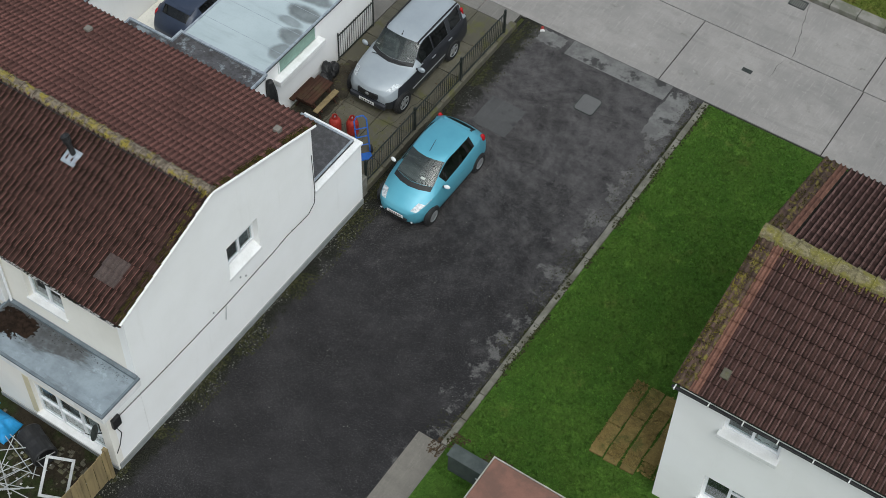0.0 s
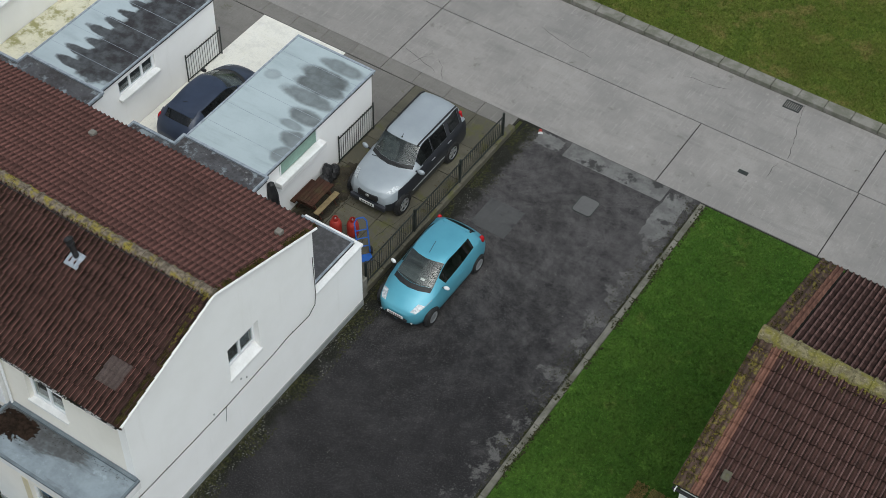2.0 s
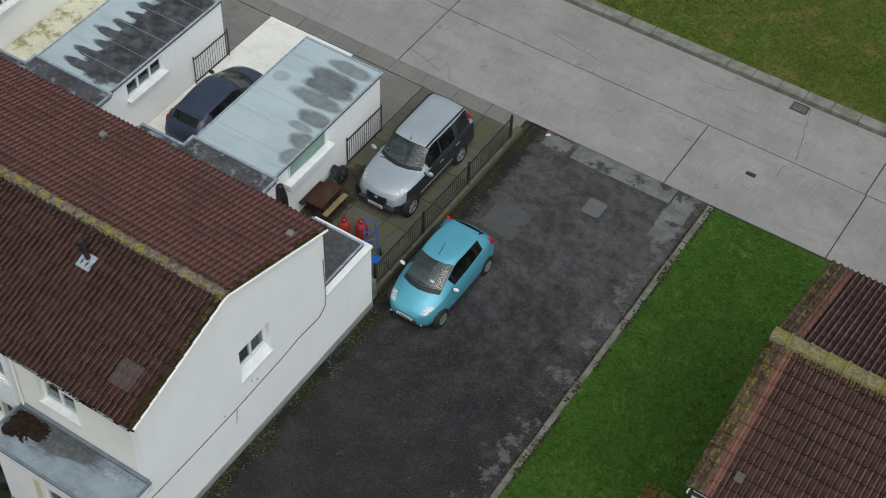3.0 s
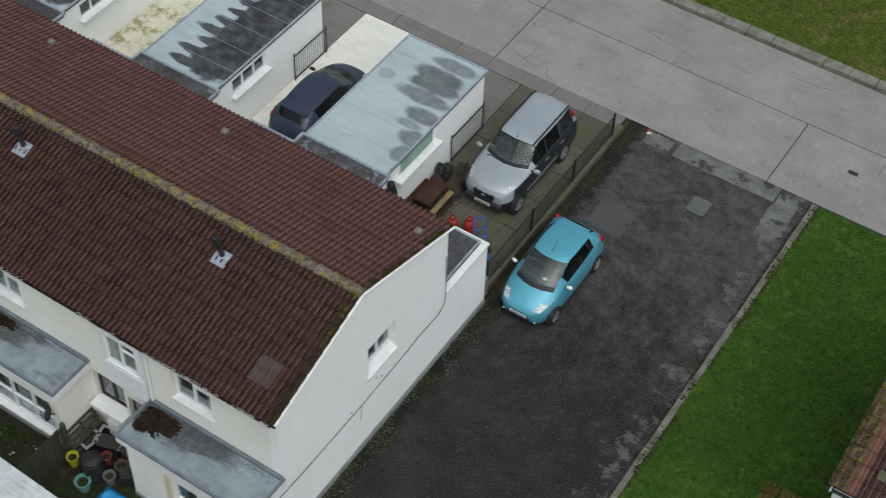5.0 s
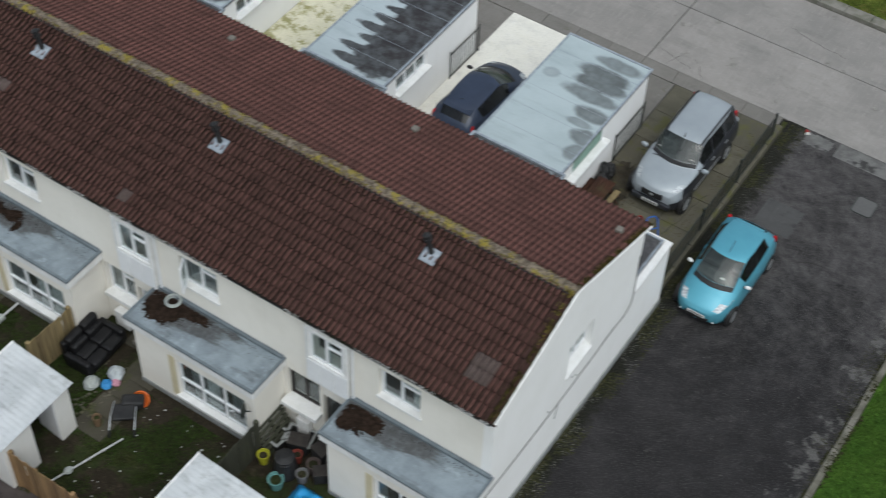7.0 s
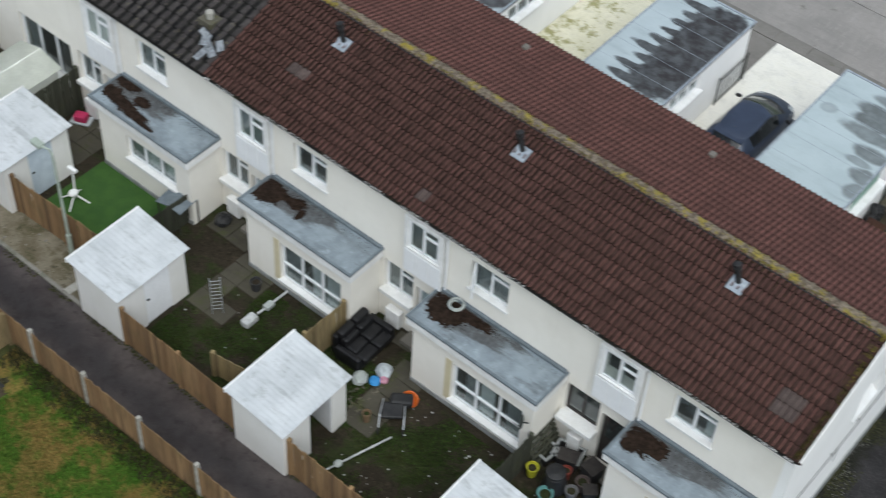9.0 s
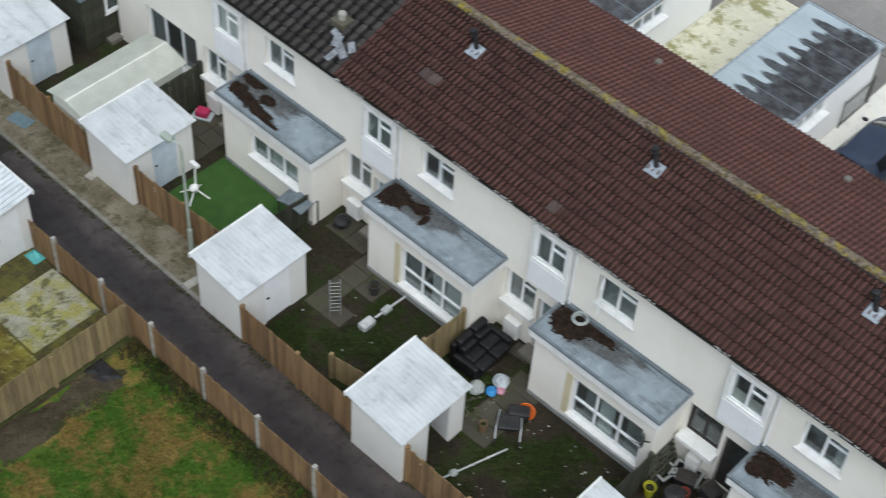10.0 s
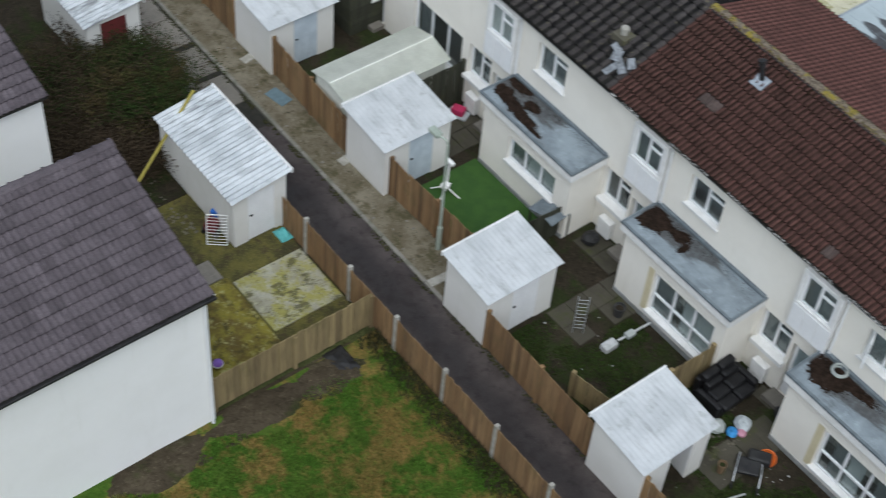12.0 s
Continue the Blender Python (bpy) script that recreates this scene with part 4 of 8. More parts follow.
    part("meter_box", box(-5.70 if i else -5.6, FRONT - 0.22, 0.10, -5.22, FRONT - 0.004, 0.70, 0.02), M["white_paint"], h, "white box below the window")
    part("fascia", box(-W + 0.002, FRONT - 0.13, EAVE - 0.19, -0.002, FRONT - 0.105, EAVE + 0.01), M["white_paint"], h)
    part("soffit", box(-W + 0.002, FRONT - 0.105, EAVE - 0.19, -0.002, FRONT - 0.002, EAVE - 0.17), M["white_paint"], h)
    bm = bmesh.new()
    prof = [(0.0, 0.0), (-0.015, -0.06), (-0.06, -0.085), (-0.105, -0.06), (-0.12, 0.0), (-0.11, 0.0), (-0.095, -0.05), (-0.06, -0.072), (-0.022, -0.05), (-0.01, 0.0)]
    ends = [[bm.verts.new((x, FRONT - 0.131 + y, EAVE - 0.03 + z)) for y, z in prof] for x in (-W, 0.0)]
    for a in range(len(prof)):
        b = (a + 1) % len(prof)
        bm.faces.new((ends[0][a], ends[0][b], ends[1][b], ends[1][a]))
    part("gutter", bm, M["black_plastic"], h, "dark plastic gutter full of moss")
    bm = wire([(-3.86, FRONT - 0.20, EAVE - 0.12), (-3.86, FRONT - 0.06, EAVE - 0.4), (-3.86, FRONT - 0.06, 2.66)], 0.035, 8)
    part("downpipe", bm, M["upvc"], h)
    # roof deck, the tiles come later
    f = M["joint"]
    bm = bmesh.new()
    sec = [(FRONT - 0.20, EAVE - 0.02), (RIDGE_Y, RIDGE_Z - 0.03), (REAR + 0.10, EAVE - 0.01), (REAR + 0.10, EAVE - 0.07), (RIDGE_Y, RIDGE_Z - 0.10), (FRONT - 0.20, EAVE - 0.08)]
    right = 0.10 if gable else -0.195 if i >= 3 else 0.0
    left = -W if i < 2 else -W - 0.195
    ends = [[bm.verts.new((x, y, z)) for y, z in sec] for x in (left, right)]
    for a in range(6):
        b = (a + 1) % 6
        bm.faces.new((ends[0][a], ends[0][b], ends[1][b], ends[1][a]))
    bm.faces.new(ends[0][::-1])
    bm.faces.new(ends[1])
    roof = part("roof", bm, f, h, "weathered interlocking concrete tile roof")
    ROOF_ROWS.append((roof, roof_mat, left, right, i))
    if i < 3:
        fx = (-3.36, -3.645, -3.58)[i]
        fz = EAVE + (RIDGE_Z - EAVE) * (-6.60 - FRONT + 0.2) / (RIDGE_Y - FRONT + 0.2)
        fl = part("flue", spun([(0.07, -0.05), (0.07, 0.42), (0.10, 0.43), (0.10, 0.50), (0.075, 0.51), (0.075, 0.56), (0.11, 0.57), (0.11, 0.62), (0.03, 0.66)], 12), M["black_plastic"], h, "black boiler flue with lead flashing", at=pose(fx, -6.60, fz + 0.02, 0, -16, 0))
        part("flashing", boxes([(-0.21 + 0.14 * j, -0.26, 0.05, -0.08 + 0.14 * j, 0.14, 0.075 + 0.006 * (j % 2)) for j in range(3)]), M["lead"], fl, at=pose(0, 0, 0, 20.5, 16, 0))
        part("roof_vent", box(-0.09, -0.09, -0.1, 0.09, 0.09, 0.06, 0.03), M["slab_plain"], h, "grey roof vent cap", at=pose(-0.36, -2.86, EAVE + 0.36))
    return h


def bent_tube(pts, r, sides=6):
    """One unbroken tube through points that share their x."""
    bm = bmesh.new()
    rings = []
    for q, p in enumerate(pts):
        a, b = Vector(pts[max(0, q - 1)]), Vector(pts[min(len(pts) - 1, q + 1)])
        side = (b - a).normalized().cross(Vector((1, 0, 0)))
        rings.append([bm.verts.new(Vector(p) + Vector((1, 0, 0)) * r * math.cos(2 * math.pi * k2 / sides) + side * r * math.sin(2 * math.pi * k2 / sides)) for k2 in range(sides)])
    for a, b in zip(rings, rings[1:]):
        for k2 in range(sides):
            bm.faces.new((a[k2], a[(k2 + 1) % sides], b[(k2 + 1) % sides], b[k2]))
    bm.faces.new(rings[0])
    bm.faces.new(rings[-1][::-1])
    return bm


def gable_end(h):
    """The white end wall with its landing window, plinth and cable."""
    d = REAR - FRONT
    wall = part("gable_wall", wall_mesh(d, EAVE - 0.02, [(3.52, 2.60, 4.70, 3.78)], 0.25, -0.06, (RIDGE_Y - FRONT, RIDGE_Z - 0.11)), M["white_render"], h, "white rendered gable wall", at=pose(0.004, FRONT, 0, 0, 0, 90))
    window(h, pose(0.004, FRONT + 3.52, 2.86, 0, 0, 90), 1.18, 0.92, 2, True, False, ((0.5, 0.93),), depth=0.16)
    bm = bmesh.new()
    ends = [[bm.verts.new((y, x, z)) for x, z in ((-0.03, 2.53), (-0.03, 2.62), (0.24, 2.87), (0.24, 2.605), (0.0, 2.605), (0.0, 2.53))] for y in (3.48, 4.74)]
    for a in range(6):
        b = (a + 1) % 6
        bm.faces.new((ends[0][a], ends[0][b], ends[1][b], ends[1][a]))
    bm.faces.new(ends[0])
    bm.faces.new(ends[1][::-1])
    part("window_sill", bm, M["white_paint"], h, "deep sloping white sill", at=pose(0.004, FRONT, 0, 0, 0, 90))
    part("plinth", box(0.006, -10.18, -0.06, 0.035, -0.02, 0.22), M["plinth"], h, "grey painted plinth")
    pts = [(0.02, -2.12, 4.0), (0.02, -2.08, 2.6), (0.02, -2.13, 2.15), (0.02, -2.4, 1.95), (0.02, -2.8, 1.97), (0.02, -3.3, 2.0), (0.02, -3.9, 1.93), (0.02, -4.6, 1.91), (0.02, -5.84, 1.86), (0.02, -7.2, 1.88), (0.02, -8.6, 1.92), (0.02, -9.94, 2.0)]
    part("cable", bent_tube(pts, 0.010), M["dark_frame"], h, "sagging dark cable")
    for cy2, cz2 in ((-3.1, 1.99), (-4.3, 1.92), (-5.5, 1.87), (-6.9, 1.875), (-8.1, 1.905), (-5.2, 2.3), (-5.0, 2.15), (-6.3, 2.05)):
        part("cable_clip", box(0.006, cy2 - 0.02, cz2 - 0.02, 0.03, cy2 + 0.02, cz2 + 0.02, 0.004), M["plinth"], h)
    part("cable_tail", wire([(0.02, -5.84, 1.86), (0.02, -5.92, 1.32)], 0.01), M["plinth"], h)
    for ya, za in ((FRONT - 0.18, EAVE - 0.01), (REAR + 0.08, EAVE - 0.01)):
        part("verge_mortar", tube((0.088, ya, za - 0.028), (0.088, RIDGE_Y, RIDGE_Z - 0.052), 0.040, 8), M["white_render"], h, "white mortar along the verge")
    part("verge", boxes([(0.10, FRONT - 0.2, -0.035, 0.155, FRONT - 0.19, 0.03)]), M["tile_brown_mossy"], h, at=pose(0, 0, EAVE))


houses = []
for i in range(6):
    houses.append(terrace_house(i, "tile_brown" if i < 3 else "tile_slate", i == 0))
gable_end(houses[0])


M["litter_moss"] = plain("leaf_mould", (0.016, 0.0115, 0.009), (0.036, 0.0235, 0.0175), 9.0, 0.95, depth=0.02, spec=0.04)
# ---- single-storey extensions on the garden side ----
def extension(i, win):
    a, b = ((-3.86, 0.0), (-9.98, -6.09), (-15.93, -12.13), (-21.87, -18.15))[i]
    end = i == 0
    e = thing("porch_extension", pose(a, -10.22, 0), "cream flat-roofed extension with %s" % ("a wide white window" if i < 3 else "a white window"), "extension", "extensions")
    L, D = b - a, 1.165
    wm = M["cream_render"]
    wx0, wz0, wx1, wz1 = win
    part("front_wall", wall_mesh(L, 2.56, [(wx0, wz0, wx1, wz1)], 0.2, -0.06), wm, e)
    part("side_wall", box(L - 0.2, 0.2, -0.06, L, D, 2.56), M["white_render"] if end else wm, e)
    part("side_wall", box(0, 0.2, -0.06, 0.2, D, 2.56), wm, e)
    part("floor", box(0.2, 0.2, 0, L - 0.2, D, 0.05), M["floorboard"], e)
    roof = part("roof", box(-0.10, -0.14, 2.58, L + 0.10, D - 0.004, 2.7, 0.008), M["felt_ext%d" % i], e, "blue-grey felt roof with dark stains")
    part("roof_edge", boxes([(-0.13, -0.17, 2.67, L + 0.13, -0.10, 2.74), (-0.13, -0.10, 2.67, -0.07, D - 0.004, 2.735), (L + 0.07, -0.10, 2.67, L + 0.13, D - 0.004, 2.735), (-0.07, D - 0.10, 2.705, L + 0.07, D - 0.004, 2.78)]), M["felt_edge"], roof)
    part("fascia", boxes([(-0.11, -0.152, 2.42, L + 0.11, -0.13, 2.67), (-0.125, -0.13, 2.42, -0.105, D - 0.004, 2.67), (L + 0.105, -0.13, 2.42, L + 0.125, D - 0.004, 2.67)]), M["white_paint"], e)
    big = wz1 - wz0 > 1.2
    window(e, pose(wx0, 0, wz0), wx1 - wx0, wz1 - wz0, 3, False, True, (((0.02, 0.13), (0.43, 0.66), (0.70, 0.84)), ((0.15, 0.33), (0.36, 0.56), (0.74, 0.97)), ((0.02, 0.32), (0.46, 0.65), (0.68, 0.95)), ((0.02, 0.32), (0.35, 0.65), (0.68, 0.97)))[min(i, 3)], depth=0.10, sill_out=0.08)
    if big:
        part("window_rail", box(wx0 + 0.06, 0.085, wz0 + 0.62, wx1 - 0.06, 0.15, wz0 + 0.68), M["upvc"], e)
        part("painted_reveal", box(wx0 - 0.22, -0.006, wz0 - 0.08, wx0 - 0.02, 0.0, wz1 + 0.05), M["ochre_paint"], e, "ochre painted strip beside the window")
    part("plinth", box(0.0, -0.03, -0.06, L, -0.001, 0.14), M["plinth"], e)
    # moss and leaf litter gathered on the felt
    heaps = (((0.50, D - 0.44, 0.46, 0.30), (0.22, D - 0.75, 0.18, 0.14)), ((0.55, D - 0.46, 0.56, 0.40), (1.30, D - 0.30, 0.44, 0.13)),
             ((0.30, D - 0.55, 0.40, 0.34), (0.72, D - 0.42, 0.26, 0.10), (1.16, D - 0.40, 0.24, 0.17), (1.50, D - 0.62, 0.08, 0.16)),
             ((0.36, D - 0.22, 0.40, 0.16), (0.24, 0.44, 0.28, 0.20), (0.62, 0.34, 0.32, 0.17), (1.02, 0.26, 0.32, 0.17), (1.48, 0.16, 0.36, 0.15), (1.95, 0.06, 0.26, 0.07), (1.20, 0.66, 0.24, 0.15)))[i]
    for q, (mx, my, ma, mb) in enumerate(heaps):
        bm = bmesh.new()
        bmesh.ops.create_grid(bm, x_segments=44, y_segments=30, size=1.0)
        for v in bm.verts:
            d = math.hypot(v.co.x, v.co.y) + 0.24 * noise.noise(Vector((v.co.x * 2.2 + 7 * i + 3 * q, v.co.y * 2.2, 0))) + 0.26 * noise.noise(Vector((v.co.x * 7, v.co.y * 7, i)))
            v.co = Vector((mx + v.co.x * ma * 1.5, my + v.co.y * mb * 1.5, 2.702 + 0.05 * (0.78 - d) + 0.016 * noise.noise(Vector((v.co.x * 16, v.co.y * 16, 2)))))
        bmesh.ops.delete(bm, geom=[v for v in bm.verts if v.co.z < 2.692 or not (-0.05 < v.co.x < L and 0.0 < v.co.y < D - 0.11)], context="VERTS")
        if len(bm.faces):
            part("moss_mound", bm, M["litter_moss"], roof, "dark heap of moss and leaves", True)
        else:
            bm.free()
    bm = bmesh.new()
    rnd = random.Random(40 + i)
    for mx, my, ma, mb in heaps:
        for _ in range(700):
            r = 0.55 + abs(rnd.gauss(0, 0.42))
            t = rnd.uniform(0, 2 * math.pi)
            x, y = mx + r * math.cos(t) * ma, my + r * math.sin(t) * mb
            if not (0 < x < L and 0 < y < D - 0.12):
                continue
            s = rnd.uniform(0.003, 0.010)
            add_box(bm, x - s, y - s, 2.7, x + s, y + s, 2.7 + s * 0.8, None)
    for _ in range(150):
        x, y, s = rnd.uniform(0.1, L - 0.1), D - 0.14 - abs(rnd.gauss(0, 0.10)), rnd.uniform(0.003, 0.009)
        if y > 0.05:
            add_box(bm, x - s, y - s, 2.7, x + s, y + s, 2.7 + s * 0.8, None)
    tagged(part("leaf_litter", bm, M["litter_moss"], roof, "dark clump of moss and leaves"), kind="stuff")
    return e


for i, win in enumerate(((1.36, 0.37, 3.58, 1.87), (1.32, 0.37, 3.57, 1.87), (1.23, 0.37, 3.45, 1.87), (1.13, 1.00, 3.13, 1.90))):
    extension(i, win)

# ---- garages and rear extensions on the road side ----
def garage(i, roof_mat, window_kind):
    x0 = -6.1 * i
    g = thing("garage", pose(x0 - 6.55, 0.66, 0), "white flat-roofed garage with stained pale felt roof", "garage", "garages")
    L, D = 2.70, 5.24
    # the wall towards the drive, seen along y
    h2 = [(0.75, 1.66, 2.40, 2.14)] if window_kind == "green" else [(0.75, 1.45, 2.40, 2.05)]
    part("side_wall", wall_mesh(D, 2.2, h2, 0.2, -0.06), M["white_render"], g, at=pose(L, 0, 0, 0, 0, 90))
    part("side_wall", box(0, 0.0, -0.06, 0.2, D, 2.2), M["white_render"], g)
    part("back_wall", box(0.2, 0.0, -0.06, L - 0.2, 0.2, 2.2), M["white_render"], g)
    door = part("garage_door", box(0.2, D - 0.12, 0.0, L - 0.2, D - 0.06, 2.2), M["white_paint"], g, "white garage door")
    part("floor", box(0.2, 0.2, 0, L - 0.2, D - 0.12, 0.04), M["slab_plain"], g)
    if window_kind == "green":
        win = part("window", box(L - 0.03, 0.70, 1.72, L + 0.012, 2.45, 2.17), M["green_board"], g, "pale green boarded window")
        part("window_frame", boxes([(L + 0.013, 0.70, 1.72, L + 0.03, 0.74, 2.17), (L + 0.013, 2.41, 1.72, L + 0.03, 2.45, 2.17)]), M["upvc"], win)
        part("window_sill", box(L + 0.003, 0.45, 1.50, L + 0.26, 2.60, 1.70, 0.02), M["white_paint"], win)
    else:
        win = window(g, pose(L, 0.75, 1.45, 0, 0, 90), 1.65, 0.60, 3, False, True, (), depth=0.06, sill_out=0.16)
    roof = part("roof", box(-0.10, -0.02, 2.20, L + 0.03, D + 0.10, 2.31, 0.006), M[roof_mat], g, "pale felt roof with dark puddle stains")
    part("roof_edge", boxes([(-0.13, -0.05, 2.285, -0.07, D + 0.13, 2.335), (L + 0.0, -0.05, 2.285, L + 0.06, D + 0.13, 2.33), (-0.07, D + 0.06, 2.285, L + 0.0, D + 0.13, 2.335)]), M["lead"], roof)
    part("felt_seam", boxes([(-0.06, 0.9 * j, 2.3105, L - 0.005, 0.9 * j + 0.012, 2.3125) for j in range(1, 6)]), M["lead"], roof)
    part("gutter", box(L + 0.031, 0.0, 2.23, L + 0.055, D, 2.27, 0.006), M["black_plastic"], g)
    # rear extension that joins the garage to the house, shared with the neighbour
    r = thing("rear_extension", pose(x0 - 8.2, REAR + 0.004, 0), "low rear extension with dark mottled felt roof", "extension", "rear extensions")
    part("wall", boxes([(0, 0.0, -0.06, 1.55, 2.2, 2.2), (1.55, 0.0, -0.06, 4.42, 2.70, 2.2)]), M["white_render"], r)
    rf = part("roof", boxes([(-0.04, 0.0, 2.20, 1.51, 2.26, 2.30), (1.51, 0.0, 2.20, 4.50, 2.685, 2.305)]), M["felt_link"], r, "dark mottled felt roof")
    part("roof_edge", boxes([(-0.08, 0.0, 2.28, -0.02, 2.32, 2.36), (-0.02, 2.24, 2.28, 1.45, 2.32, 2.36), (1.45, 2.24, 2.28, 1.53, 2.74, 2.37), (1.53, 2.66, 2.28, 4.52, 2.74, 2.37), (4.46, 0.0, 2.28, 4.52, 2.66, 2.36)]), M["lead"], rf)
    return g


garage(0, "felt_garage", "green")
garage(1, "felt_garage_worn", "panes")
garage(2, "felt_garage_far", "panes")
garage(3, "felt_garage_far", "panes")

M["felt_lobby"] = felt_roof("felt_lobby", (0.25, 0.255, 0.26), (0.15, 0.15, 0.153), (0.045, 0.043, 0.044), (1.5, 1.5), 0.5, -0.9, -1.0, 1.0, 1.0)
# rear lobby of the end house, flush with the gable
lob = thing("rear_lobby", pose(-1.85, REAR + 0.004, 0), "small white rear lobby with flat felt roof", "extension")
part("wall", boxes([(1.73, 0, -0.06, 1.852, 2.03, 2.44), (0.0, 1.91, -0.06, 1.73, 2.03, 2.44), (0.0, 0, -0.06, 0.12, 1.91, 2.44)]), M["white_render"], lob)
lr = part("roof", box(-0.03, 0.0, 2.442, 1.66, 1.93, 2.565, 0.006), M["felt_lobby"], lob, "dark wet flat felt roof")
part("roof_edge", boxes([(1.62, 0.0, 2.566, 1.68, 1.96, 2.605), (-0.05, 1.90, 2.566, 1.62, 1.96, 2.605)], 0.004), M["lead"], lr, "grey metal edge trim")
part("coping", boxes([(1.685, 0.0, 2.442, 1.89, 2.08, 2.53), (-0.03, 1.965, 2.442, 1.684, 2.08, 2.53)], 0.012), M["white_paint"], lob)


# ---- neighbour across the lawn ----
def plain_house(name, label, x0, y0, x1, y1, eave, ridge, along, wall_mat, roof_mat, holes_by_wall, z0=-0.06, peak=None):
    """A rectangular house; the ridge runs along 'x' or 'y'. Walls: s (low y), n, w (low x), e."""
    h = thing(name, pose(0, 0, 0), label, "house")
    for side, m, L in (("s", pose(x0, y0, 0), x1 - x0), ("e", pose(x1, y0 + 0.25, 0, 0, 0, 90), y1 - y0 - 0.5), ("n", pose(x1, y1, 0, 0, 0, 180), x1 - x0), ("w", pose(x0, y1 - 0.25, 0, 0, 0, -90), y1 - y0 - 0.5)):
        gab = (L / 2 if peak is None else 0.5 * L + (peak - (x0 + x1) / 2) * (1 if side == "s" else -1), ridge - 0.10) if (along == "x") == (side in "ew") else None
        part("wall", wall_mesh(L, eave - 0.06, holes_by_wall.get(side, []), 0.25, z0, gab), M[wall_mat], h, at=m)
        for hx0, hz0, hx1, hz1 in holes_by_wall.get(side, []):
            window(h, m @ pose(hx0, 0, hz0), hx1 - hx0, hz1 - hz0, 2, True, True, ((0.55, 0.9),), sill_out=0.16, sill_h=0.12)
    part("floor", boxes([(x0 + 0.26, y0 + 0.26, 2.5, x1 - 0.26, y1 - 0.26, 2.6), (x0 + 0.26, y0 + 0.26, 0, x1 - 0.26, y1 - 0.26, 0.05)]), M["floorboard"], h)
    bm = bmesh.new()
    o = 0.16
    if along == "x":
        c = (y0 + y1) / 2
        sec = [(y0 - o, eave - 0.03), (c, ridge - 0.04), (y1 + o, eave - 0.03), (y1 + o, eave - 0.09), (c, ridge - 0.10), (y0 - o, eave - 0.09)]
        ends = [[bm.verts.new((x, a, b)) for a, b in sec] for x in (x0 - 0.12, x1 + 0.12)]
    else:
        c = (x0 + x1) / 2 if peak is None else peak
        sec = [(x0 - o, eave - 0.03), (c, ridge - 0.04), (x1 + o, eave - 0.03), (x1 + o, eave - 0.09), (c, ridge - 0.10), (x0 - o, eave - 0.09)]
        ends = [[bm.verts.new((a, y, b)) for a, b in sec] for y in (y0 - 0.12, y1 + 0.12)]
    for a in range(6):
        b = (a + 1) % 6
        bm.faces.new((ends[0][a], ends[0][b], ends[1][b], ends[1][a]))
    bm.faces.new(ends[0][::-1])
    bm.faces.new(ends[1])
    roof = part("roof", bm, M["joint"], h, "weathered tiled roof")
    return h, roof


RH, RH_ROOF = plain_house("neighbour_house", "white rendered house with mossy brown tiled roof", 11.08, -3.50, 24.0, 3.84, 5.20, 6.42, "x", "white_render", "tile_brown",
                          {"s": [(1.15, 4.10, 2.50, 4.74), (1.10, 0.95, 2.40, 2.05)]})
part("gutter", box(10.96, -3.77, 5.07, 24.1, -3.69, 5.125, 0.02), M["black_plastic"], RH, "dark gutter with white brackets")
for q in range(9):
    part("gutter_bracket", box(11.02 + q * 0.82, -3.785, 5.06, 11.05 + q * 0.82, -3.66, 5.13, 0.006), M["white_paint"], RH)
part("vent_box", box(11.9, -3.56, 4.75, 12.02, -3.502, 4.9, 0.01), M["white_paint"], RH)
LH, LH_ROOF = plain_house("left_house", "white rendered house with grey-brown tiled roof", -22.66, -33.0, -18.42, -21.35, 4.95, 6.10, "y", "white_render", "tile_grey", {}, peak=-22.62)
part("downpipe", tube((-18.36, -21.45, 0), (-18.36, -21.45, 4.8), 0.045), M["upvc"], LH)
part("fascia", box(-18.30, -33.0, 4.76, -18.27, -21.2, 4.92), M["white_paint"], LH)
part("gutter", box(-18.268, -33.0, 4.82, -18.18, -21.2, 4.90, 0.02), M["black_plastic"], LH)
LH2, LH2_ROOF = plain_house("far_house", "white rendered house with grey-brown tiled roof", -35.0, -33.0, -26.2, -21.35, 4.95, 6.15, "y", "white_render", "tile_grey", {})


